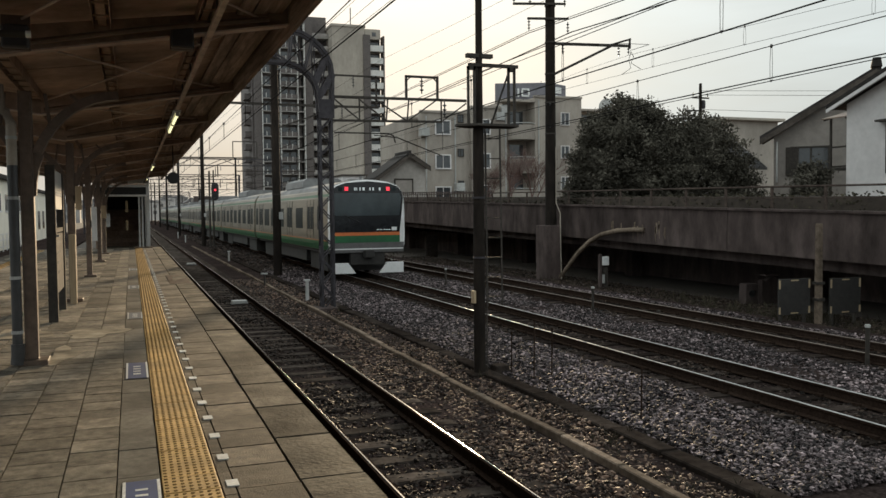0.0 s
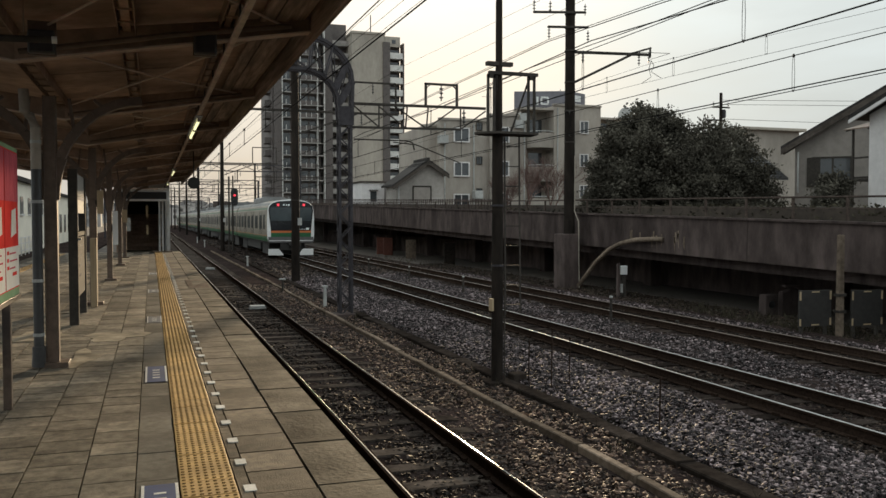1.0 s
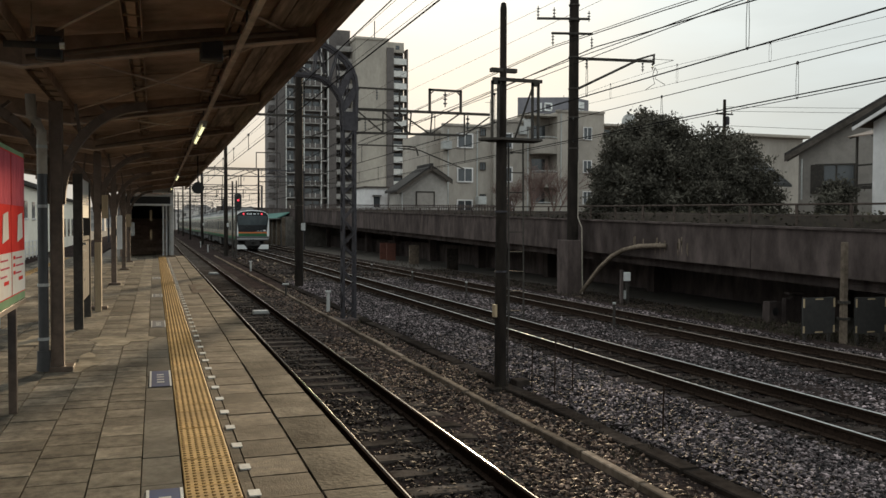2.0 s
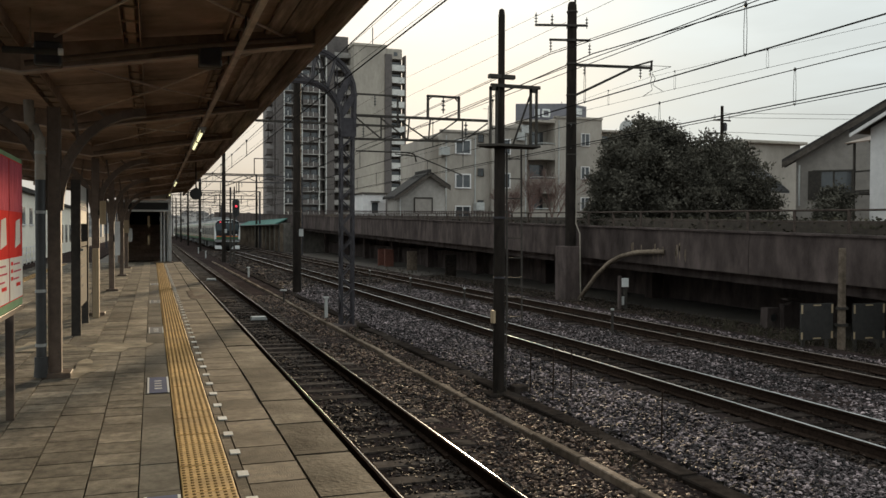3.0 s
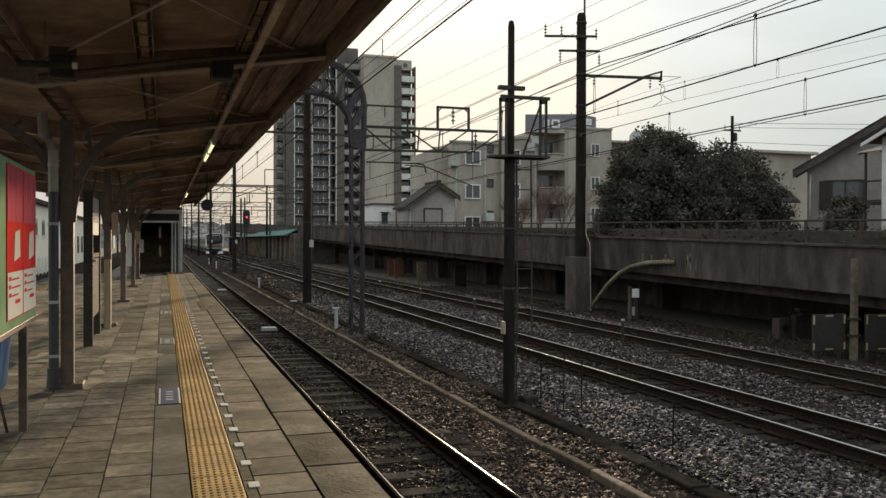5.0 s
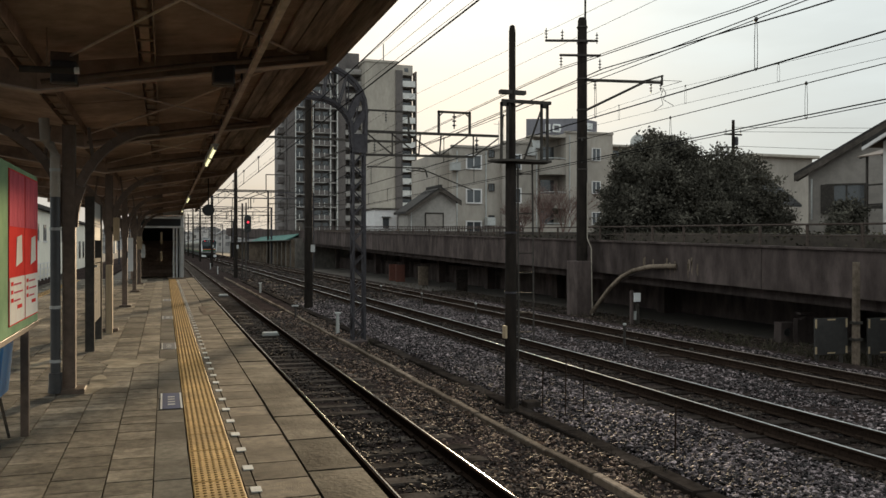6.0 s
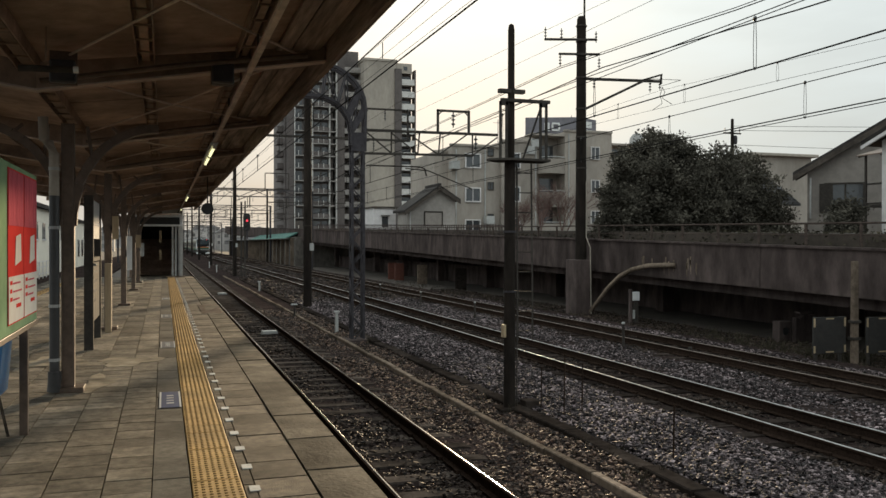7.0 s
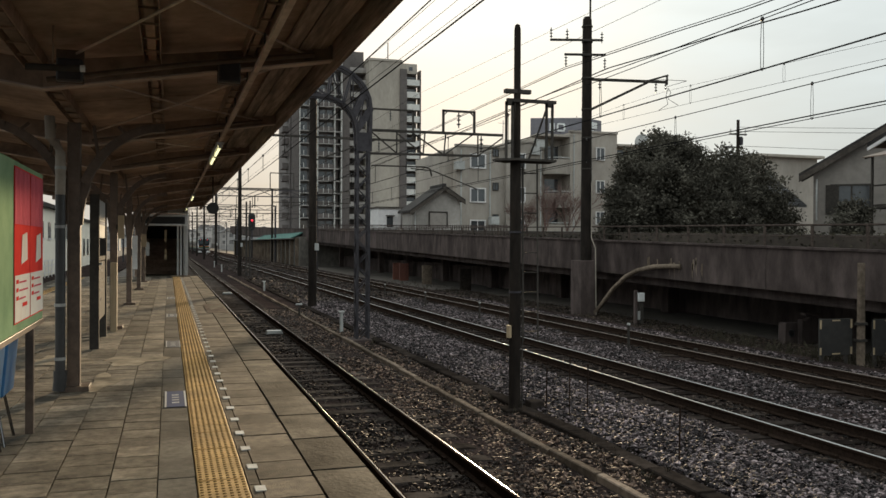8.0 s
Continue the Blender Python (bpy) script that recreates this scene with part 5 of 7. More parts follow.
# ---- the train ----
def train_profile(k=1.0, z_low=0.98):
    half = [(1.40, z_low), (1.46, 1.2), (1.475, 1.5), (1.475, 2.35), (1.44, 2.95), (1.36, 3.22), (1.2, 3.4), (0.85, 3.53), (0.4, 3.6)]
    return [(x * k, z) for x, z in half] + [(0, 3.62)] + [(-x * k, z) for x, z in reversed(half)]


def side_x(z):
    """Half width of the car body at a height."""
    pts = [(1.40, 0.98), (1.46, 1.2), (1.475, 1.5), (1.475, 2.35), (1.44, 2.95), (1.36, 3.22)]
    for (xa, za), (xb, zb) in zip(pts[:-1], pts[1:]):
        if za <= z <= zb:
            return xa + (xb - xa) * (z - za) / (zb - za)
    return 1.40


def panel(y0, y1, z0, z1, side, out=0.012, deep=0.03):
    """A thin panel that follows the car side."""
    sh = Shape()
    zs = [z0 + (z1 - z0) * i / 4 for i in range(5)]
    prof = [(side * (side_x(z) + out), z) for z in zs] + [(side * (side_x(z) - deep), z) for z in reversed(zs)]
    return sh.prism(prof, y0, y1)


def build_train():
    tr = thing("commuter_train", (TRACKS[1], 31.3, RT), "silver commuter train with green and orange bands running away", "train")
    made = {}
    for c in range(10):
        y0 = c * 20.0
        if "body" not in made:
            made["body"] = Shape().prism(train_profile(), 0.1, 19.5).mesh("car_body")
            made["roof"] = Shape().prism([(-1.34, 3.24), (1.34, 3.24), (1.2, 3.42), (0.85, 3.55), (0.4, 3.625), (0, 3.645), (-0.4, 3.625), (-0.85, 3.55), (-1.2, 3.42)], 0.12, 19.48).mesh("car_roof")
            made["aircon"] = Shape().prism([(-0.95, 3.55), (0.95, 3.55), (0.9, 3.85), (0.7, 3.97), (-0.7, 3.97), (-0.9, 3.85)], 7.6, 12.2).mesh("air_conditioner")
            made["under"] = Shape().box(-1.2, 1.2, 5.6, 13.9, 0.35, 1.0).box(-1.3, 1.3, 0.3, 19.3, 0.85, 1.02).box(-1.15, 1.15, 1.6, 4.9, 0.12, 0.8).box(-1.15, 1.15, 14.6, 17.9, 0.12, 0.8).mesh("underframe")
            made["gang"] = Shape().prism(train_profile(0.86, 1.05), 19.5, 20.1).mesh("gangway")
            wheels = Shape()
            for yw in (2.2, 4.3, 15.2, 17.3):
                for s in (-1, 1):
                    wheels.tube([(s * 0.5, yw, 0.43), (s * 0.62, yw, 0.43)], 0.43, 16)
            made["wheels"] = wheels.mesh("wheelsets")
            for s in (-1, 1):
                made["band", s] = panel(0.1, 19.5, 1.0, 1.33, s, 0.004).mesh("green_band")
                made["band2", s] = panel(0.1, 19.5, 1.33, 1.36, s, 0.0045).mesh("orange_band")
                made["top", s] = panel(0.1, 19.5, 3.0, 3.1, s, 0.004).mesh("upper_band")
                made["door", s] = panel(-0.64, 0.64, 1.05, 2.92, s, 0.006).mesh("door")
                made["pane", s] = panel(-0.24, 0.24, 1.75, 2.65, s, 0.012).mesh("door_pane")
                made["gapline", s] = panel(-0.012, 0.012, 1.05, 2.92, s, 0.014).mesh("door_seal")
                made["win", s] = panel(-0.78, 0.78, 1.75, 2.62, s, 0.010).mesh("window")
                made["small", s] = panel(-0.38, 0.38, 1.75, 2.68, s, 0.010).mesh("window")
        at = (0, y0, 0)
        body = part("car_body", made["body"], TRAIN_STEEL, tr, "silver stainless car body", at=at)
        roof = part("car_roof", made["roof"], TRAIN_ROOF, tr, at=at)
        part("air_conditioner", made["aircon"], TRAIN_ROOF, tr, at=at)
        part("underframe", made["under"], UNDERFRAME, tr, at=at)
        part("wheelsets", made["wheels"], UNDERFRAME, tr, at=at)
        part("gangway", made["gang"], BLACK, tr, at=at)
        for s in (-1, 1):
            part("green_band", made["band", s], TRAIN_GREEN, body)
            part("orange_band", made["band2", s], TRAIN_ORANGE, body)
            part("upper_band", made["top", s], TRAIN_GREEN, body)
            for i, yd in enumerate((3.3, 8.1, 12.9, 17.2) if c == 0 else (2.4, 7.3, 12.2, 17.1)):
                d = part("door", made["door", s], TRAIN_STEEL, body, at=(0, yd, 0))
            for yd in ((3.3, 8.1, 12.9, 17.2) if c == 0 else (2.4, 7.3, 12.2, 17.1)):
                for o in (-0.32, 0.32):
                    part("door_pane", made["pane", s], TRAIN_GLASS, body, at=(0, yd + o, 0))
                for o in (-0.66, 0.0, 0.66):
                    part("door_seal", made["gapline", s], BLACK, body, at=(0, yd + o, 0))
            for yw in ((5.7, 10.5, 15.05) if c == 0 else (4.85, 9.75, 14.65)):
                part("window", made["win", s], TRAIN_GLASS, body, at=(0, yw, 0))
            for yw in ((1.5, 18.8) if c == 0 else (1.1, 18.7)):
                part("window", made["small", s], TRAIN_GLASS, body, at=(0, yw, 0))
    # driving end
    cab = part("cab_front", Shape().prism(train_profile(0.995, 0.98), -0.12, 0.12), TRAIN_WHITE, tr, "white moulded cab surround", bevel=0.05)
    mask = [(-1.25, 1.66), (1.25, 1.66), (1.31, 2.2), (1.4, 2.95), (1.34, 3.2), (1.17, 3.38), (0.82, 3.5), (0, 3.56), (-0.82, 3.5), (-1.17, 3.38), (-1.34, 3.2), (-1.4, 2.95), (-1.31, 2.2)]
    part("black_mask", Shape().prism(mask, -0.15, -0.1), TRAIN_MASK, cab, "glossy black front mask", bevel=0.01)
    glass = [(-1.24, 2.28), (1.24, 2.28), (1.31, 2.95), (1.25, 3.12), (-1.25, 3.12), (-1.31, 2.95)]
    part("windscreen", Shape().prism(glass, -0.162, -0.145), WINDSCREEN, cab, "dark windscreen glass")
    part("orange_band", Shape().box(-1.25, 1.25, -0.155, -0.1, 1.54, 1.66), TRAIN_ORANGE, cab)
    part("green_band", Shape().box(-1.25, 1.25, -0.155, -0.1, 1.28, 1.54), TRAIN_GREEN, cab)
    part("lower_panel", Shape().prism([(-1.4, 0.9), (1.4, 0.9), (1.42, 1.28), (-1.42, 1.28)], -0.15, -0.05), TRAIN_GREY, cab, "grey lower front panel", bevel=0.02)
    part("bumper_line", Shape().box(-1.38, 1.38, -0.175, -0.1, 1.02, 1.06), TRAIN_WHITE, cab)
    for s in (-1, 1):
        sk = [(s * 1.4, 0.12), (s * 0.45, 0.12), (s * 0.75, 0.52), (s * 1.4, 0.52)]
        part("skirt", Shape().prism(sk, -0.12, 0.02), TRAIN_WHITE, cab, "white lower skirt", bevel=0.015)
        part("tail_light", Shape().box(s * 0.8 - 0.065, s * 0.8 + 0.065, -0.17, -0.15, 3.21, 3.35), RED_ON, cab, "glowing red tail light", bevel=0.005)
        part("headlight", Shape().box(s * 1.03 - 0.07, s * 1.03 + 0.07, -0.165, -0.15, 3.2, 3.34), TRAIN_GLASS, cab, bevel=0.005)
    for x, w in ((-0.5, 0.05), (-0.42, 0.03), (-0.3, 0.05), (-0.18, 0.08), (0.08, 0.05), (0.2, 0.05), (0.45, 0.06)):
        part("display_bar", Shape().box(x, x + w, -0.166, -0.15, 3.22, 3.33), LED_PALE, cab)
    part("coupler", Shape().box(-0.18, 0.18, -0.45, 0.1, 0.72, 1.0), UNDERFRAME, cab, bevel=0.03)
    part("hose_box", Shape().box(-0.65, 0.65, -0.1, 0.1, 0.45, 0.9), UNDERFRAME, cab)
    for x in (0.35, 0.47, 0.6, 0.7, 0.8):
        part("lettering_bar", Shape().box(x, x + 0.085, -0.158, -0.15, 1.74, 1.765), LED_PALE, cab)
    part("emblem", Shape().box(0.93, 1.13, -0.158, -0.15, 1.72, 1.85), TRAIN_WHITE, cab)
    part("wiper", Shape().bar((-0.3, -0.17, 2.05), (-0.95, -0.17, 2.35), 0.02), BLACK, cab)
    part("antenna", Shape().tube([(0.0, 0.8, 3.6), (0.0, 0.8, 3.8)], 0.05, 8), TRAIN_ROOF, tr)
    part("horn_cover", Shape().prism([(-0.3, 3.58), (0.3, 3.58), (0.25, 3.7), (-0.25, 3.7)], 1.6, 2.4), TRAIN_ROOF, tr)
    return tr


train = build_train()


# ---- buildings beyond the viaduct ----
def window_unit(parent, x, y, z, w, h, framed=WHITE_WALL):
    """A recessed glass pane in a raised surround, on a wall that faces the station."""
    win = part("window", Shape().box(x - w / 2, x + w / 2, y - 0.03, y + 0.02, z, z + h), GLASS_DARK, parent)
    t = 0.11 * (w / 1.4)
    fr = Shape().box(x - w / 2 - t, x - w / 2, y - 0.12, y, z - t, z + h + t).box(x + w / 2, x + w / 2 + t, y - 0.12, y, z - t, z + h + t)
    fr.box(x - w / 2, x + w / 2, y - 0.12, y, z + h, z + h + t).box(x - w / 2, x + w / 2, y - 0.16, y, z - t, z).box(x - 0.03, x + 0.03, y - 0.06, y, z, z + h)
    part("window_frame", fr, framed, win)
    return win


def tower():
    g = 1.25
    t = thing("apartment_tower", (24, 190, g), "fifteen-storey apartment tower with grey cladding and white balconies", "apartment building")
    H = 43.4 - g
    part("end_wall", Shape().box(19.4, 27.0, 0, 24, 0, H), RENDER_BEIGE, t, "blank beige end wall")
    part("wall", Shape().box(27.0, 31.2, 2.2, 24, 0, H - 1.0), RENDER_GREY, t)
    part("wall", Shape().box(2.0, 13.0, 4, 24, 0, H + 1.5), RENDER_GREY, t, "dark grey tiled wing")
    part("wall", Shape().box(13.0, 19.4, 6, 24, 0, H + 3.0), RENDER_GREY, t)
    part("fin", Shape().box(26.6, 28.2, -0.5, 2.2, 0, H - 1.6), RENDER_GREY, t, "dark vertical fin")
    part("parapet", Shape().box(19.2, 27.2, -0.2, 24, H, H + 0.5), RENDER_BEIGE, t)
    part("penthouse", Shape().box(27.2, 30.9, 0.6, 12, H - 2.4, H - 0.1), RENDER_BEIGE, t, "pale top storey")
    part("window", Shape().box(28.9, 29.8, 0.54, 0.6, H - 1.7, H - 0.8), GLASS_DARK, t)
    part("roof_mast", Shape().tube([(24.5, 3, H), (24.5, 3, H + 5)], 0.12, 6), STEEL_GREY, t)
    part("fin", Shape().box(31.4, 31.7, -0.1, 2.3, 0, H - 1.6), RENDER_GREY, t)
    part("fin", Shape().box(2.4, 4.0, 2.6, 4, 0, H + 1.5), RENDER_GREY, t)
    part("fin", Shape().box(13.7, 15.6, 3.2, 6, 0, H + 2.0), RENDER_GREY, t)
    slab_r = Shape().box(28.2, 31.4, 0.0, 2.3, -0.12, 0.1).mesh("balcony_slab")
    front_r = Shape().box(28.2, 31.4, 0.0, 0.12, 0.1, 1.25).mesh("balcony_front")
    slab_l = Shape().box(4.0, 13.7, 2.4, 4.0, -0.1, 0.1).mesh("balcony_slab")
    front_l = Shape().box(6.4, 12.2, 2.35, 2.42, 0.12, 1.0).mesh("balcony_front")
    slab_m = Shape().box(15.6, 19.4, 3.4, 6.0, -0.12, 0.12).box(15.6, 19.4, 3.35, 3.42, 0.12, 1.05).mesh("balcony")
    stub = Shape().box(0.6, 2.0, 6.0, 10.0, 0.0, 1.3).mesh("balcony")
    pane_r = Shape().box(28.6, 31.0, 2.1, 2.2, 0.15, 2.2).mesh("balcony_window")
    pane_l = Shape().box(0, 1.5, 3.9, 4.0, 0.15, 2.2).mesh("balcony_window")
    div = Shape().box(-0.08, 0.08, 2.3, 4.0, 0.1, 2.78).mesh("divider")
    for i in range(15):
        z = 0.4 + i * 2.82
        if i < 14:
            part("balcony_slab", slab_r, BALCONY_WHITE, t, at=(0, 0, z))
            part("balcony_front", front_r, BALCONY_WHITE, t, at=(0, 0, z))
            part("balcony_window", pane_r, GLASS_DARK, t, at=(0, 0, z))
        part("balcony_slab", slab_l, BALCONY_GREY, t, at=(0, 0, z))
        part("balcony_front", front_l, RENDER_GREY, t, at=(0, 0, z))
        part("balcony", slab_m, BALCONY_GREY, t, at=(0, 0, z))
        part("balcony", stub, RENDER_GREY, t, at=(0, 0, z))
        for x in (4.4, 6.3, 8.5, 10.4):
            part("balcony_window", pane_l, GLASS_DARK, t, at=(x, 0, z))
        for x in (4.05, 8.1, 12.0, 13.6):
            part("divider", div, BALCONY_WHITE, t, at=(x, 0, z))
        for x in (4.9, 6.2, 7.3, 9.4, 10.6):
            part("railing_post", Shape().box(x - 0.05, x + 0.05, 2.3, 2.35, z + 0.1, z + 1.15), BALCONY_WHITE, t)


tower()


def apartment_block():
    g = 1.25
    t = thing("apartment_block", (24.1, 74, g), "beige four-storey apartment block with framed windows and rounded balconies", "apartment building")
    o = lambda z: z - g
    for x0, x1, y, top in ((-0.3, 1.0, 1.0, 9.95), (1.0, 5.75, 0.0, 10.5), (5.75, 9.4, -0.5, 11.0), (9.4, 11.95, 0.6, 11.9), (11.95, 16.9, -1.2, 12.1), (16.9, 20.4, 0.4, 11.2)):
        part("wall", Shape().box(x0, x1, y, 9.0, 0, o(top)), RENDER_CREAM, t)
        part("parapet", Shape().box(x0 - 0.12, x1 + 0.02, y - 0.14, y + 0.25, o(top), o(top) + 0.2), RENDER_CREAM, t)
    for z in (2.5, 5.45, 8.6):
        window_unit(t, 3.1, 0, o(z), 1.35, 1.15, WHITE_WALL)
        window_unit(t, 6.9, -0.5, o(z) + 0.05, 1.3, 1.25, WHITE_WALL)
        window_unit(t, 15.1, -1.2, o(z) + 1.0, 0.8, 1.1, WHITE_WALL)
        window_unit(t, 4.85, 0, o(z) + 1.1, 0.5, 0.65, STEEL_DARK)
        # recessed bay with a dark opening and a rounded balcony front
        part("balcony_opening", Shape().box(10.1, 11.5, 0.55, 0.6, o(z) + 1.0, o(z) + 2.3), GLASS_DARK, t)
        curve = [(9.4, 0.55)] + [(10.7 + 1.25 * math.cos(q), -1.0 - 0.9 * math.sin(q)) for q in [math.pi * (1 - i / 8) for i in range(9)]] + [(11.95, 0.55)]
        part("balcony", Shape().prism(curve, o(z) - 0.5, o(z) + 0.85, axis="z"), RENDER_CREAM, t, "solid rounded balcony front")
        part("balcony_rail", Shape().tube([(x, y, o(z) + 1.02) for x, y in curve[1:-1]], 0.04, 5), PALE_METAL, t)
        part("balcony", Shape().box(16.9, 18.9, -1.1, 0.4, o(z) - 0.2, o(z) + 0.75), RENDER_CREAM, t)
        part("balcony_opening", Shape().box(17.1, 18.6, 0.34, 0.4, o(z) + 0.85, o(z) + 2.2), GLASS_DARK, t)
        part("balcony_rail", Shape().bar((16.9, -1.1, o(z) + 0.95), (18.9, -1.1, o(z) + 0.95), 0.06), PALE_METAL, t)
    part("canopy_slab", Shape().box(8.6, 12.0, -1.2, 0.6, o(11.65), o(11.85)), RENDER_CREAM, t)
    part("canopy_slab", Shape().box(16.9, 19.2, -1.3, 0.4, o(11.0), o(11.15)), RENDER_CREAM, t)
    for x, y, top in ((1.45, -0.07, 10.2), (4.3, -0.07, 10.2), (9.2, -0.57, 10.8), (12.3, -1.27, 11.9)):
        part("drainpipe", Shape().tube([(x, y, 0), (x, y, o(top))], 0.065, 6), PALE_METAL, t)
    for x, z in ((4.55, 3.3), (8.6, 9.9), (9.1, 10.6), (1.15, 8.3)):
        part("wall_box", Shape().box(x - 0.4, x + 0.4, -0.85, 0.0, o(z), o(z) + 0.75), PALE_METAL, t, bevel=0.03)
    outline = [(9.5, 2.6), (14.45, 0.6), (16.95, 2.0), (12.05, 4.4)]
    sign = part("roof_sign", Shape().prism(outline, o(11.0), o(13.85), axis="z"), SIGN_BLUE, t, "blue-grey rooftop sign box", bevel=0.04)
    for x0, x1, z0, z1 in ((11.2, 11.35, 12.5, 13.3), (11.5, 11.65, 12.5, 13.3), (11.85, 12.6, 12.5, 12.65), (11.85, 12.6, 13.15, 13.3), (11.85, 12.0, 12.65, 13.15), (12.45, 12.6, 12.65, 13.15)):
        y = 2.6 - 0.404 * (0.5 * (x0 + x1) - 9.5)
        part("lettering_bar", Shape().box(x0, x1, y - 0.16, y - 0.02, o(z0), o(z1)), TRAIN_WHITE, sign)
    for x0, x1, z0, z1 in ((15.2, 15.5, 12.9, 13.5), (15.6, 16.0, 12.9, 13.5), (15.2, 15.5, 12.1, 12.7), (15.6, 16.0, 12.1, 12.7)):
        y = 0.6 + 0.56 * (x0 - 14.45)
        part("lettering_bar", Shape().box(x0, x1, y - 0.1, y + 0.05, o(z0), o(z1)), TRAIN_WHITE, sign)
    dish = part("satellite_dish", Shape().tube([(19.8, -1.0, o(11.55)), (19.7, -1.08, o(11.58)), (19.62, -1.14, o(11.6))], 0.3, 20, 0.72), PALE_METAL, t, "round satellite dish")
    part("dish_mount", Shape().tube([(19.9, -0.9, o(10.6)), (19.8, -0.95, o(11.5))], 0.05, 6), STEEL_GREY, dish)
    for x, hh in ((6.4, 1.6), (14.2, 2.4)):
        part("aerial", Shape().tube([(x, 2, o(11.0)), (x, 2, o(11.8) + hh)], 0.03, 5).bar((x - 0.5, 2, o(11.5) + hh), (x + 0.5, 2, o(11.5) + hh), 0.03), STEEL_GREY, t)


apartment_block()


def gable_house(name, label, x0, x1, y0, y1, eave, ridge_x, ridge, wall, over=0.45, base=1.25, left_eave=None, right_eave=None):
    """A house whose gable faces the station; its ridge runs away from it."""
    t = thing(name, (x0, y0, base), label, "house")
    le, re = (left_eave or eave) - base, (right_eave or eave) - base
    w, rx, rz = x1 - x0, ridge_x - x0, ridge - base
    part("wall", Shape().prism([(0, 0), (w, 0), (w, re), (rx, rz - 0.12), (0, le)], 0, y1 - y0), wall, t)
    for xa, za, xb, zb in ((0, le, rx, rz), (rx, rz, w, re)):
        dx, dz = xb - xa, zb - za
        k = over / math.hypot(dx, dz)
        if xa == 0:
            xa, za = xa - dx * k, za - dz * k
        else:
            xb, zb = xb + dx * k, zb + dz * k
        part("roof", Shape().prism([(xa, za - 0.02), (xb, zb - 0.02), (xb, zb + 0.16), (xa, za + 0.16)], -0.5, y1 - y0 + 0.4), ROOF_TILE, t)
        part("bargeboard", Shape().prism([(xa, za - 0.26), (xb, zb - 0.26), (xb, zb + 0.02), (xa, za + 0.02)], -0.53, -0.45), EAVES_BROWN, t)
    part("ridge", Shape().box(rx - 0.14, rx + 0.14, -0.52, y1 - y0 + 0.4, rz + 0.08, rz + 0.3), ROOF_TILE, t, bevel=0.04)
    return t


h = gable_house("gabled_house", "grey-beige gabled house with a dark roof and a closed shutter", 19.2, 23.4, 68, 71.0, 4.0, 21.9, 6.25, HOUSE_WALL, over=0.4, left_eave=4.35, right_eave=5.3)
part("shutter", Shape().box(1.55, 3.0, -0.06, 0.0, 1.75, 2.85), GREY_WALL, h, "closed grey shutter")
part("shutter_frame", Shape().box(1.45, 3.1, -0.1, -0.06, 2.85, 2.97).box(1.45, 1.55, -0.1, 0, 1.7, 2.85).box(3.0, 3.1, -0.1, 0, 1.7, 2.85), STEEL_DARK, h)
part("drainpipe", Shape().tube([(0.25, -0.08, 0), (0.25, -0.08, 3.2)], 0.05, 6), PALE_METAL, h)
an = thing("pale_annex", (17.3, 72, 1.25), "small pale annex with a dark window beside the gabled house", "house")
part("wall", Shape().box(0, 2.0, 0, 4, 0, 3.35), WHITE_WALL, an)
part("roof", Shape().box(-0.15, 2.15, -0.2, 4.1, 3.35, 3.47), EAVES_BROWN, an)
part("window", Shape().box(0.75, 1.3, -0.04, 0.0, 1.7, 2.6), GLASS_DARK, an)
part("window_hood", Shape().box(0.65, 1.4, -0.3, 0.0, 2.65, 2.72), STEEL_DARK, an)
h = gable_house("grey_house", "grey rendered house with a dark tiled gable roof", 30.2, 39.2, 34.3, 37.0, 4.85, 34.7, 7.95, GREY_WALL, over=0.75, left_eave=5.25, right_eave=5.0)
h.rotation_euler = (0, 0, radians(-43))
win = part("window", Shape().box(0.85, 2.5, -0.05, 0.0, 1.85, 3.15), GLASS_DARK, h)
for x in (0.85, 1.7, 2.5):
    part("window_frame", Shape().box(x - 0.04, x + 0.04, -0.1, 0, 1.85, 3.15), STEEL_DARK, win)
for z in (1.78, 3.15):
    part("window_frame", Shape().box(0.75, 2.6, -0.14, 0, z, z + 0.08), STEEL_DARK, win)
part("shutter", Shape().box(0.55, 1.15, -0.12, -0.02, 1.8, 3.2), STEEL_DARK, h, "dark folded shutter")
part("corner_pipe", Shape().tube([(0.15, -0.1, 1.5), (0.15, -0.1, 3.5)], 0.04, 8), PALE_METAL, h)
part("roof_ornament", Shape().prism([(4.25, 6.8), (4.75, 6.8), (4.67, 7.25), (4.33, 7.25)], -0.6, -0.1), ROOF_TILE, h, bevel=0.04)


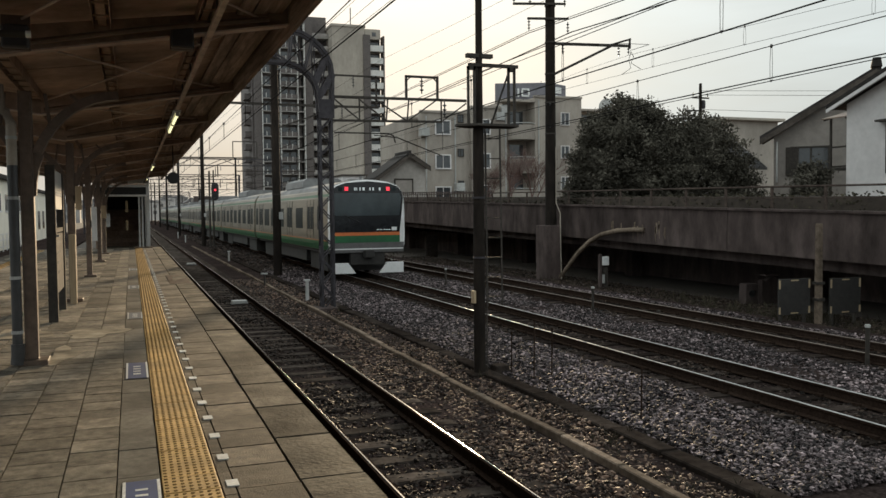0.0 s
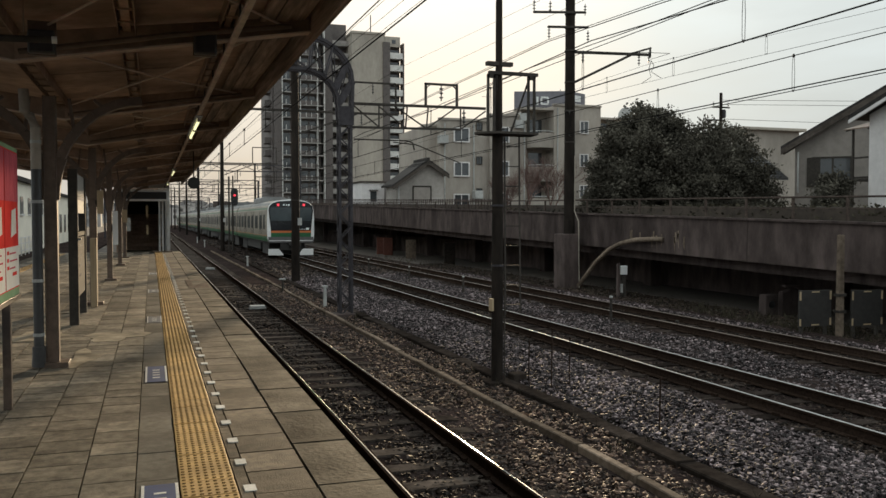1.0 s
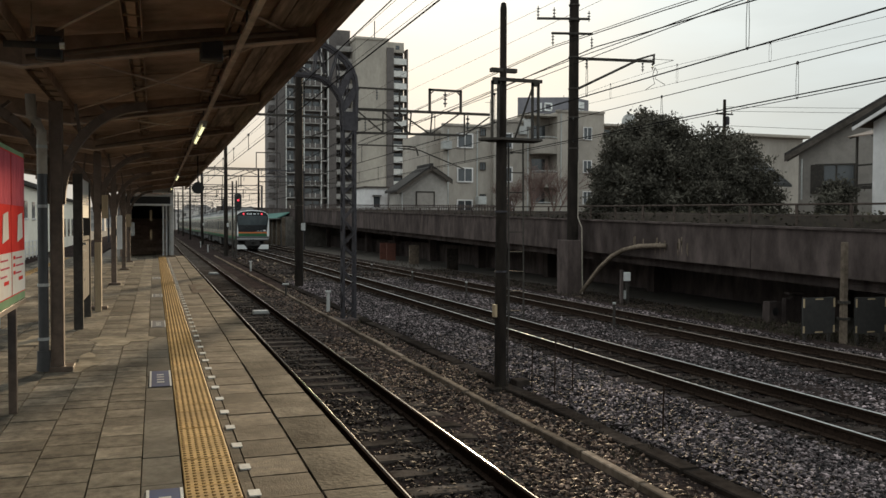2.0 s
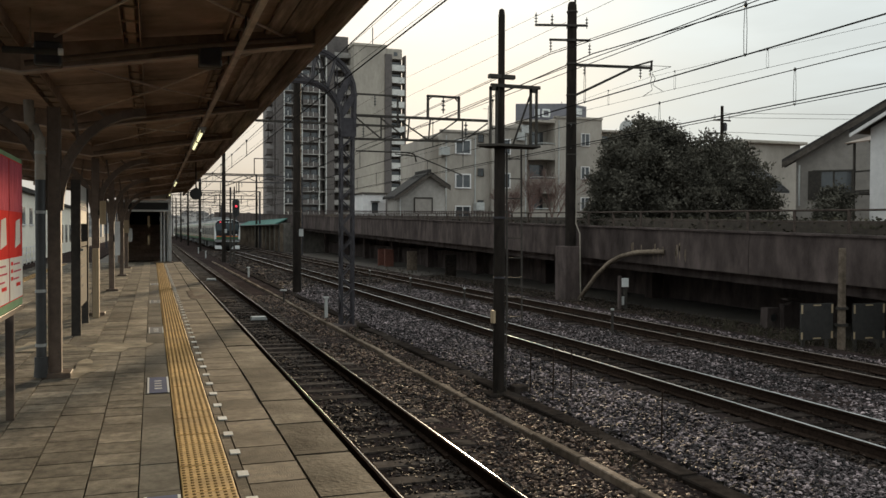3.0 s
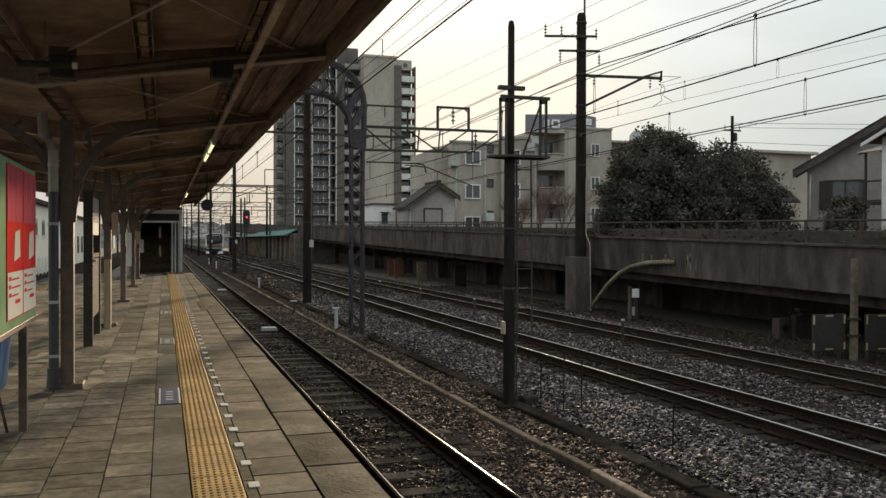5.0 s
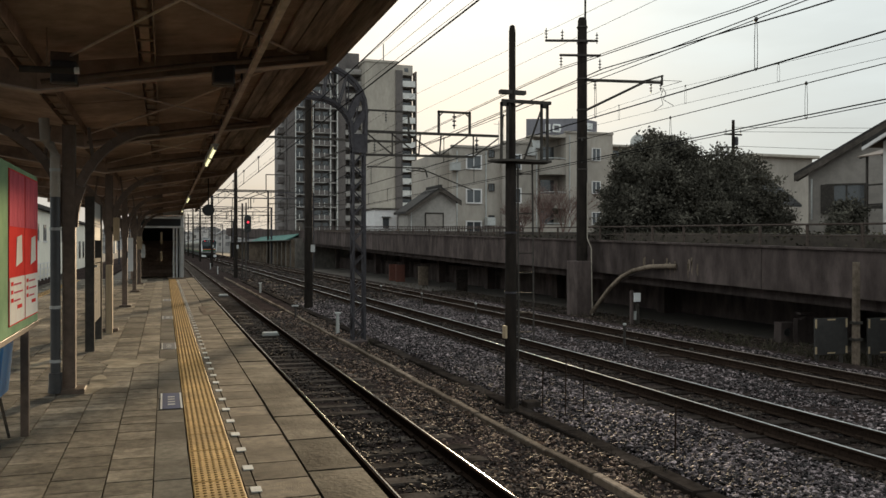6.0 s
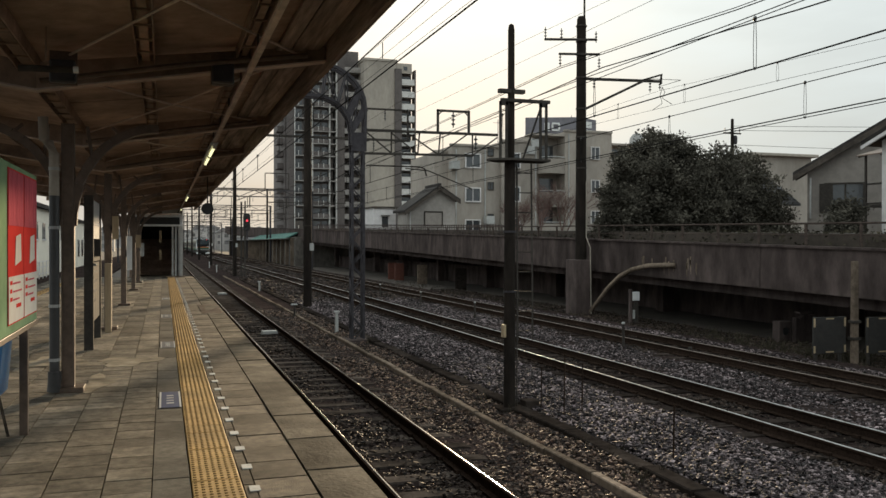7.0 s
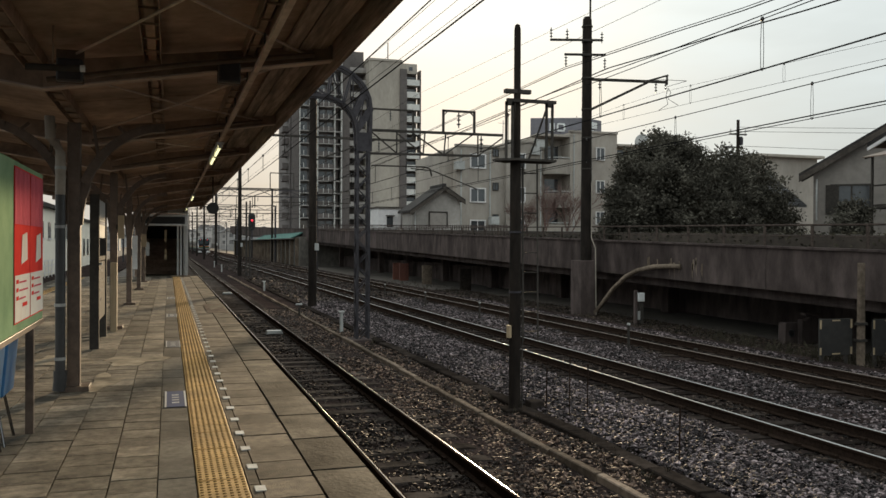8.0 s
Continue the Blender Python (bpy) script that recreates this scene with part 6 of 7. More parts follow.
def side_gable_house():
    """White house whose gable wall looks across the tracks; its ridge runs away from them."""
    t = thing("bright_house", (27.45, 19.0, 1.25), "bright white house with a dark verge and a dark window", "house")
    part("wall", Shape().prism([(0, 0), (8, 0), (8, 4.4), (4, 5.9), (0, 4.4)], 0, 9, axis="x"), WHITE_WALL, t)
    for ya, za, yb, zb in ((-0.5, 4.25, 4.0, 5.94), (4.0, 5.94, 8.55, 4.22)):
        part("roof", Shape().prism([(ya, za), (yb, zb), (yb, zb + 0.18), (ya, za + 0.18)], -0.55, 9.3, axis="x"), ROOF_TILE, t)
        part("verge", Shape().prism([(ya, za - 0.14), (yb, zb - 0.14), (yb, zb), (ya, za)], -0.55, -0.47, axis="x"), WHITE_WALL, t)
    win = part("window", Shape().box(-0.03, 0.02, 4.2, 5.9, 1.6, 3.4), GLASS_DARK, t)
    part("window_frame", Shape().box(-0.1, 0, 5.9, 6.0, 1.5, 3.5).box(-0.1, 0, 4.1, 4.2, 1.5, 3.5).box(-0.35, 0, 4.0, 6.3, 3.5, 3.58), STEEL_DARK, win)


side_gable_house()
sh = thing("balcony_shelter", (30.1, 28.3, 1.25), "brown framed balcony shelter with a translucent roof", "balcony shelter")
part("roof", Shape().prism([(-1.45, 4.05), (0.1, 4.45), (0.1, 4.5), (-1.45, 4.1)], -1.6, 1.3), COLUMN_PAINT, sh, "translucent sheet roof")
for y in (-1.4, 0.0, 1.2):
    part("post", Shape().bar((-1.0, y, 0.0), (-1.0, y, 4.12), 0.08), STEEL_DARK, sh)
    part("rafter", Shape().bar((-1.4, y, 4.02), (0.05, y, 4.4), 0.06), STEEL_DARK, sh)
for z in (2.0, 2.85):
    part("rail", Shape().bar((-1.0, -1.6, z), (-1.0, 1.3, z), 0.07), STEEL_DARK, sh)
part("floor", Shape().box(-1.1, 0.6, -1.6, 1.3, 1.85, 1.95), STEEL_DARK, sh)
for x0, x1, y0, z, lab in ((47.2, 53.2, 60, 8.95, "beige flat-roofed house behind the trees"), (33.6, 36.0, 46, 4.6, "small house with grey roof tiles")):
    h = thing("distant_house", (x0, y0, 1.25), lab, "house", "distant houses")
    part("wall", Shape().box(0, x1 - x0, 0, 8, 0, z - 1.25), RENDER_CREAM, h)
    part("roof", Shape().box(-0.4, x1 - x0 + 0.4, -0.5, 8.4, z - 1.25, z - 1.0), ROOF_TILE if z < 6 else RENDER_BEIGE, h, bevel=0.05)
# small tiled lean-to beside the grey house
lean = thing("tiled_outhouse", (27.2, 34.3, 1.25), "outhouse with a sloping grey tiled roof", "outhouse")
part("wall", Shape().box(0.1, 1.7, 0.3, 2.4, 0, 2.2), GREY_WALL, lean)
tile_shape = Shape().prism([(0, 0), (0.23, 0), (0.23, 0.02), (0.115, 0.05), (0, 0.02)], 0, 0.24).mesh("roof_tile")
for r in range(12):
    for c in range(6):
        part("roof_tile", tile_shape, PIPE_GREY, lean, at=(0.8 + c * 0.24, -0.3 + r * 0.22, 2.25 + r * 0.145))


part("roof_deck", Shape().prism([(-0.35, 2.1), (2.4, 3.85), (2.4, 3.95), (-0.35, 2.22)], 0.75, 2.3, axis="x"), PIPE_GREY, lean)


def utility_pole(x, y, top):
    m = thing("utility_pole", (x, y, 1.25), "utility pole with crossarm and transformer", "utility pole")
    part("shaft", Shape().lathe(0, 0, [(0.15, 0), (0.1, top - 1.25)], 10), POLE_CONCRETE, m)
    part("crossarm", Shape().box(-0.7, 0.7, -0.05, 0.05, 7.9, 8.0), STEEL_DARK, m)
    part("crossarm", Shape().box(-1.2, 0.3, -0.05, 0.05, 7.0, 7.1), STEEL_DARK, m)
    part("transformer", Shape().lathe(0.24, 0, [(0.1, 7.2), (0.15, 7.3), (0.15, 7.7), (0.1, 7.8)], 12), STEEL_GREY, m)
    ins = m
    insulator(ins, -0.6, 0, 8.0, False, 2)
    insulator(ins, 0.6, 0, 8.0, False, 2)
    insulator(ins, -1.1, 0, 7.1, False, 2)


utility_pole(37.6, 50, 10.2)


# ---- trees ----
def leaf_crown(lobes, count, seed, size):
    rng = np.random.default_rng(seed)
    verts, faces = [], []
    total = sum(r[0] * r[1] * r[2] for _, r in lobes)
    for (c, r) in lobes:
        n = int(count * r[0] * r[1] * r[2] / total)
        m = max(8, n // 45)                       # leafy twigs, each a clump of leaves
        d = rng.normal(size=(m, 3))
        d /= np.linalg.norm(d, axis=1)[:, None]
        k = rng.uniform(0.35, 1.05, m) ** 0.5
        lump = 1 + 0.16 * np.sin(d[:, 0] * 7 + c[0]) * np.sin(d[:, 1] * 8 + c[1]) + 0.14 * np.sin(d[:, 2] * 9 + 3 * d[:, 0]) + 0.06 * rng.normal(size=m)
        p = np.repeat(np.array(c) + d * (k * lump)[:, None] * np.array(r), 45, axis=0)[:n]
        n = len(p)
        p = p + rng.normal(size=(n, 3)) * (0.17, 0.17, 0.13)
        for i in range(n):
            u = Vector(rng.normal(size=3)).normalized()
            w = u.cross(Vector(rng.normal(size=3))).normalized()
            s = size * rng.uniform(0.6, 1.5)
            q, b = Vector(p[i]), len(verts)
            nrm = u.cross(w) * s * 0.25
            verts += [tuple(q - u * s), tuple(q + w * s * 0.5 + nrm), tuple(q + u * s), tuple(q - w * s * 0.5 + nrm)]
            faces += [(b, b + 1, b + 2), (b, b + 2, b + 3)]
    me = bpy.data.meshes.new("crown")
    me.from_pydata(verts, [], faces)
    return me


def evergreen(x, y, base, lobes, count, seed, label):
    t = thing("evergreen_tree", (x, y, base), label, "tree", "evergreen trees")
    k = max(c[2] for c, _ in lobes) / 3.7
    sh = Shape().tube([(0, 0, 0), (0.05, 0, 0.9 * k), (0, 0.05, 2.0 * k), (0.1, 0, 3.2 * k)], 0.2 * k, 8, 0.08 * k)
    trunk = part("trunk", sh, BARK, t)
    for (c, r) in lobes:
        part("limb", Shape().tube([(0, 0, 0.8 * k), (c[0] * 0.5, c[1] * 0.5, c[2] * 0.6), c], 0.07, 6, 0.02), BARK, trunk)
    part("crown", leaf_crown(lobes, count, seed, 0.072), FOLIAGE, t, "dense dark green foliage")


evergreen(19.6, 31.0, 1.6, [((0, 0, 2.2), (2.2, 1.7, 1.9)), ((-0.45, 0.2, 2.9), (1.15, 1.2, 1.3)), ((0.8, 0, 3.1), (1.0, 1.1, 1.15)), ((-1.3, 0, 1.4), (1.15, 1.2, 1.3)), ((1.9, 0, 1.3), (1.3, 1.3, 1.6)), ((-1.9, 0.2, 0.6), (0.85, 1.0, 0.9)), ((0.1, -0.2, 3.7), (0.8, 0.7, 0.8))], 56000, 11, "large dark evergreen tree behind the viaduct railing")
evergreen(23.4, 31.6, 1.6, [((0, 0, 1.8), (1.7, 1.5, 1.9)), ((-0.6, 0, 3.0), (1.0, 1.0, 1.0)), ((0.7, 0, 2.8), (1.0, 0.9, 1.1)), ((1.9, 0, 1.1), (1.3, 1.1, 1.5)), ((2.7, 0, 0.5), (0.9, 0.9, 1.0)), ((1.7, 0, 2.1), (1.1, 1.0, 1.0)), ((-1.5, 0, 0.8), (1.1, 1.0, 1.3))], 28000, 12, "smaller dark evergreen tree beside the houses")
evergreen(26.2, 27.6, 1.25, [((0, 0, 1.0), (0.6, 0.55, 0.9)), ((-0.4, 0, 0.8), (0.5, 0.5, 0.6)), ((0.25, 0, 1.6), (0.4, 0.45, 0.5))], 6000, 14, "small evergreen bush before the grey house")


def bare_shrub(x, y, base, h, seed, label):
    rng = random.Random(seed)
    t = thing("bare_shrub", (x, y, base), label, "shrub", "bare shrubs")
    sh = Shape()

    def grow(p, d, length, r, depth):
        q = p + d * length
        sh.tube([p, q], r, 4, r * 0.6)
        if depth:
            for _ in range(4 if depth > 1 else 5):
                nd = (d + Vector((rng.uniform(-0.7, 0.7), rng.uniform(-0.7, 0.7), rng.uniform(-0.25, 0.5)))).normalized()
                grow(p + d * length * rng.uniform(0.5, 1.0), nd, length * rng.uniform(0.55, 0.85), r * 0.55, depth - 1)

    for _ in range(3):
        grow(Vector((rng.uniform(-0.2, 0.2), 0, 0)), Vector((rng.uniform(-0.4, 0.4), rng.uniform(-0.3, 0.3), 1)).normalized(), h * 0.4, 0.05, 4)
    tagged(part("branch_tangle", sh, TWIGS, t, "leafless reddish branches"), kind="stuff")


bare_shrub(20.2, 44, 1.7, 3.0, 1, "leafless reddish shrub in front of the apartment block")
bare_shrub(22.0, 45, 1.7, 3.3, 2, "leafless reddish shrub in front of the apartment block")
bare_shrub(18.6, 43, 1.7, 2.3, 4, "leafless reddish shrub in front of the apartment block")

# ---- far end of the line ----
sh_b = thing("long_shed", (14.9, 104, GR), "long trackside shed with a faded teal sheet roof", "shed")
part("wall", Shape().box(0.3, 8, 0, 110, 0, 3.6), SHED_GREY, sh_b, "grey sheet wall between pale piers")
part("roof", Shape().prism([(-0.5, 3.45), (1.4, 4.35), (1.4, 4.2), (-0.5, 3.3)], 3.0, 48), TEAL_SHEET, sh_b, "faded teal sheet roof")
part("grey_roof", Shape().prism([(-0.5, 3.5), (1.6, 4.1), (8.4, 4.1), (8.4, 3.9), (1.6, 3.9), (-0.5, 3.35)], 48.2, 110), HAZE_ROOF, sh_b)
part("gutter", Shape().tube([(-0.55, -1.0, 3.35), (-0.55, 110, 3.4)], 0.09, 6), STEEL_DARK, sh_b)
pier_mesh = Shape().box(-0.1, 0.3, 0, 0.35, 0, 3.5).mesh("pier")
for i in range(24):
    part("pier", pier_mesh, CONCRETE_PALE, sh_b, at=(0, 1.0 + i * 4.4, 0))
for i in range(22):
    if i % 3 == 0:
        part("door", Shape().box(0.22, 0.3, 2.2 + i * 4.4, 4.4 + i * 4.4, 0, 2.4), UNDERFRAME, sh_b)
rng_c = random.Random(8)
for i in range(110):
    y = rng_c.uniform(300, 720)
    x = rng_c.uniform(-70, 150) * y / 500
    w, d, hh = rng_c.uniform(5, 13), rng_c.uniform(6, 12), rng_c.uniform(4.5, 9.5) * y / 420
    c = thing("distant_building", (x, y, GR), "pale distant building beyond the tracks", "building", "distant buildings")
    part("wall", Shape().box(0, w, 0, d, 0, hh), HAZE_CITY, c)
    if i % 2:
        part("roof", Shape().prism([(-0.5, hh), (w + 0.5, hh), (w * 0.5, hh + 2.2)], -0.4, d + 0.4), HAZE_ROOF, c)
    else:
        part("roof", Shape().box(-0.4, w + 0.4, -0.4, d + 0.4, hh, hh + 0.5), HAZE_CITY, c)
    for k in range(int(w // 3)):
        for z in (hh - 2.2, hh - 4.8):
            part("window", Shape().box(0.8 + k * 3, 2.3 + k * 3, -0.06, 0.0, z, z + 1.4), HAZE_ROOF, c)


# ---- things on the platform ----
def notice_board():
    b = thing("poster_board", (-1.02, 7.0, 0), "green framed notice board with two red posters", "notice board")
    part("post", Shape().box(-0.03, 0.03, 0.21, 0.27, 0, 2.0), COLUMN_PAINT, b, bevel=0.006)
    part("post", Shape().box(-0.045, 0.045, -2.3, -2.21, 0, 2.0), COLUMN_PAINT, b, bevel=0.006)
    part("board", Shape().box(-0.03, 0.06, -2.4, 0.47, 0.87, 2.02), BOARD_GREEN, b, "green painted board", bevel=0.008)
    for y0, y1 in ((-0.88, -0.24), (-0.22, 0.42)):
        p = part("poster", Shape().box(0.062, 0.066, y0, y1, 0.94, 1.98), POSTER_RED, b, "red poster with a pale lower panel")
        part("photo", Shape().box(0.067, 0.069, y0 + 0.01, y1 - 0.01, 1.6, 1.97), POSTER_PINK, p)
        part("text_panel", Shape().box(0.067, 0.069, y0 + 0.01, y1 - 0.01, 0.95, 1.26), POSTER_WHITE, p)
        part("figure_panel", Shape().prism([(y0 + 0.26, 1.33), (y0 + 0.52, 1.36), (y0 + 0.5, 1.55), (y0 + 0.3, 1.53)], 0.067, 0.070, axis="x"), POSTER_WHITE, p)
        for i, (a, w) in enumerate(((0.05, 0.09), (0.17, 0.3), (0.05, 0.08), (0.17, 0.36), (0.05, 0.09), (0.17, 0.26), (0.3, 0.2))):
            z = 1.205 - (i // 2) * 0.055
            part("text_bar", Shape().box(0.0695, 0.071, y0 + a, y0 + a + w, z, z + (0.026 if i % 2 == 0 else 0.012)), POSTER_RED if i % 2 == 0 else POSTER_PINK, p)
    part("rim", Shape().box(0.0, 0.07, -2.42, 0.5, 0.84, 0.88), COLUMN_PAINT, b, bevel=0.004)


notice_board()


def station_sign():
    b = thing("station_sign", (-0.98, 12.75, 0), "dark framed station sign with white panels", "sign")
    part("post", Shape().box(-0.06, 0.06, -0.05, 0.05, 0, 2.15), STEEL_DARK, b)
    part("post", Shape().box(-0.05, 0.05, 1.6, 1.7, 0, 2.1), STEEL_DARK, b)
    part("upper_panel", Shape().box(-0.01, 0.03, 0.1, 1.6, 1.55, 2.1), PALE_METAL, b, "pale name panel with a blue line")
    # the lower panel's shade is put into its grey colour
    part("lower_panel", Shape().box(-0.01, 0.03, 0.1, 1.6, 0.36, 1.2), SHED_GREY, b, "map panel coloured grey for shade")
    part("blue_line", Shape().box(0.031, 0.034, 0.1, 1.6, 1.74, 1.8), BLUE_MARK, b)
    part("rail", Shape().box(-0.02, 0.035, 0.0, 1.7, 1.22, 1.28), STEEL_DARK, b)
    for i in range(4):
        part("text_bar", Shape().box(0.031, 0.034, 0.35 + 0.07 * i, 1.2 - 0.1 * i, 1.05 - i * 0.14, 1.09 - i * 0.14), STEEL_GREY, b)
    part("bracket", Shape().box(-0.06, 0.1, -0.03, 0.03, 1.17, 1.2), PALE_METAL, b)


station_sign()
wp = solid("tan_post", Shape().box(-0.05, 0.05, -0.07, 0.07, 0, 1.15), WOOD_POST, "tan wooden post end of a bench screen", "post", bevel=0.01, at=(-0.87, 15.2, 0))
solid("tan_screen", Shape().box(-0.03, 0.03, 0, 0.5, 0.25, 1.1), WOOD_POST, "tan panel of a bench screen", "screen", bevel=0.008, at=(-0.9, 15.3, 0))


def chair(x, y):
    c = thing("blue_chair", (x, y, 0), "blue plastic platform chair on chrome legs", "chair", "platform chairs")
    c.rotation_euler = (0, 0, math.pi)
    seat = Shape().prism([(-0.2, 0.42), (0.2, 0.45), (0.2, 0.48), (-0.2, 0.45)], -0.22, 0.22)
    part("seat", seat, CHAIR_BLUE, c, bevel=0.01)
    part("backrest", Shape().prism([(-0.22, 0.36), (-0.17, 0.36), (-0.15, 0.45), (-0.22, 0.8), (-0.26, 0.8)], -0.22, 0.22), CHAIR_BLUE, c, bevel=0.012)
    for dx, dy in ((0.18, 0.18), (0.18, -0.18), (-0.18, 0.18), (-0.18, -0.18)):
        part("leg", Shape().tube([(dx * 0.8, dy * 0.8, 0.44), (dx * 1.25, dy * 1.1, 0.0)], 0.011, 8), RAIL_TOP, c)


for y in (5.9, 6.45, 7.0):
    chair(-1.35, y)

def column_sign(y, z0, z1, w, mat, label):
    c = thing("column_sign", (-0.83, y - 0.08, z0), label, "sign", "column signs")
    part("plate", Shape().box(0, w, 0, 0.012, 0, z1 - z0), mat, c, bevel=0.003)
    part("bracket", Shape().box(-0.03, w * 0.3, 0.012, 0.03, (z1 - z0) * 0.4, (z1 - z0) * 0.6), STEEL_DARK, c)


column_sign(15.7, 1.55, 1.95, 0.1, WOOD_POST, "small tan sign fixed to a canopy column")
column_sign(21.7, 0.85, 1.65, 0.12, TRAIN_WHITE, "tall narrow white sign fixed to a canopy column")
column_sign(28.6, 1.35, 1.75, 0.16, WOOD_POST, "small tan sign fixed to a canopy column")
column_sign(34.0, 1.0, 1.5, 0.14, PALE_METAL, "small grey sign fixed to a canopy column")

# dark stair house at the end of the platform
st = thing("stair_house", (-1.1, 39.4, 0), "dark covered stairway entrance at the platform end", "stairway", kind="structure")
part("wall", Shape().box(1.72, 1.92, 0.0, 9, 0, 3.2), PALE_METAL, st, "pale steel jamb and side wall")
part("wall", Shape().box(-0.3, -0.02, 0.0, 0.15, 0, 3.2), ROOF_PAINT, st)
# back and inner walls are black: the doorway's shade is in their colour
part("wall", Shape().box(-0.3, 1.92, 8.9, 9.1, 0, 3.2), BLACK, st)
part("wall", Shape().box(-0.12, -0.02, 0.15, 9, 0, 3.2), BLACK, st)
part("roof", Shape().box(-0.4, 1.95, 0.0, 9.1, 3.2, 3.3), ROOF_PAINT, st)
part("lintel", Shape().box(-0.02, 1.72, 0.0, 0.15, 2.25, 3.2), ROOF_PAINT, st)
part("floor", Shape().box(-0.4, 1.95, 0.0, 9.0, -0.05, 0.01), PAVING, st)
for i in range(10):
    part("step", Shape().box(0.0, 1.7, 2.5 + i * 0.3, 2.8 + i * 0.3, 0.0, 0.17 * (i + 1)), ROOF_PAINT, st)
for x, z0, z1 in ((0.92, 1.55, 2.05), (0.92, 0.75, 1.2)):
    part("lit_panel", Shape().box(x, x + 0.1, 0.6, 0.66, z0, z1), WOOD_POST, st, "narrow tan notice")
for x in (1.45, 1.58, 1.8):
    part("pale_post", Shape().box(x, x + 0.07, -0.25, -0.15, 0, 3.0), PALE_METAL, st)
part("kerb", Shape().box(1.2, 2.0, -0.4, -0.1, 0, 0.06), CONCRETE_PALE, st)

# hanging departure board before the stairway
db = thing("departure_board", (-0.35, 37.6, 0), "black hanging departure board in a pale casing", "display board")
part("casing", Shape().box(-1.1, 1.12, -0.14, 0.14, 2.2, 2.68), TRAIN_WHITE, db, bevel=0.02)
part("screen", Shape().box(-0.98, 1.0, -0.15, -0.14, 2.28, 2.58), BLACK, db, "dark display")
part("upper_panel", Shape().box(-0.75, 1.12, -0.1, 0.1, 2.74, 3.02), PALE_METAL, db, "grey panel with the platform number")
for x in (-0.6, 0.6):
    part("hanger", Shape().tube([(x, 0, 2.9), (x, 0, 3.1)], 0.02, 6), STEEL_DARK, db)
num = bpy.data.curves.new("platform_number", "FONT")
num.body, num.size, num.extrude = "2", 0.3, 0.004
num.materials.append(STEEL_DARK)
num_ob = new("platform_number", num)
num_ob.parent = db
num_ob.location, num_ob.rotation_euler = (0.88, -0.106, 2.77), (radians(90), 0, 0)

# round disc hung from the canopy edge
dk = thing("hanging_disc", (1.0, 21.0, 0), "black round disc hung from the canopy edge", "signal disc")
part("rod", Shape().tube([(0, 0, 2.35), (0, 0, 3.09)], 0.015, 6), STEEL_DARK, dk)
part("disc", Shape().tube([(0, -0.05, 2.31), (0, 0.05, 2.31)], 0.14, 20), BLACK, dk)
part("rim", Shape().tube([(0, -0.07, 2.31), (0, -0.05, 2.31)], 0.125, 20), BLACK, dk)
# loudspeakers and boxes under the canopy
for x, y, lab in ((-0.66, 6.5, "grey loudspeaker box under the canopy"), (0.45, 6.93, "grey junction box under the canopy")):
    s = thing("canopy_box", (x, y, roof_z(x) - 0.12), lab, "junction box", "canopy boxes")
    part("case", Shape().box(-0.085, 0.085, -0.08, 0.08, -0.03, 0.13), PIPE_GREY, s, bevel=0.012)
    part("lid", Shape().box(-0.072, 0.072, -0.088, -0.08, -0.018, 0.118), STEEL_GREY, s, bevel=0.003)
    part("strap", Shape().box(-0.09, 0.09, -0.015, 0.015, -0.035, 0.2), COLUMN_PAINT, s)
hl = thing("hooded_lamp", (-0.64, 6.1, roof_z(-0.64) - 0.13), "dark tubular lamp with a pale end cap under the canopy", "lamp")
part("tube", Shape().tube([(-0.25, 0, 0), (0.08, 0, 0.008)], 0.022, 10), STEEL_DARK, hl, smooth=True)
part("end_cap", Shape().tube([(0.08, 0, 0.008), (0.11, 0, 0.009)], 0.023, 10), TRAIN_WHITE, hl, "pale end cap", smooth=True)
part("bracket", Shape().box(-0.09, -0.08, -0.005, 0.005, 0, 0.295), ROOF_PAINT, hl)
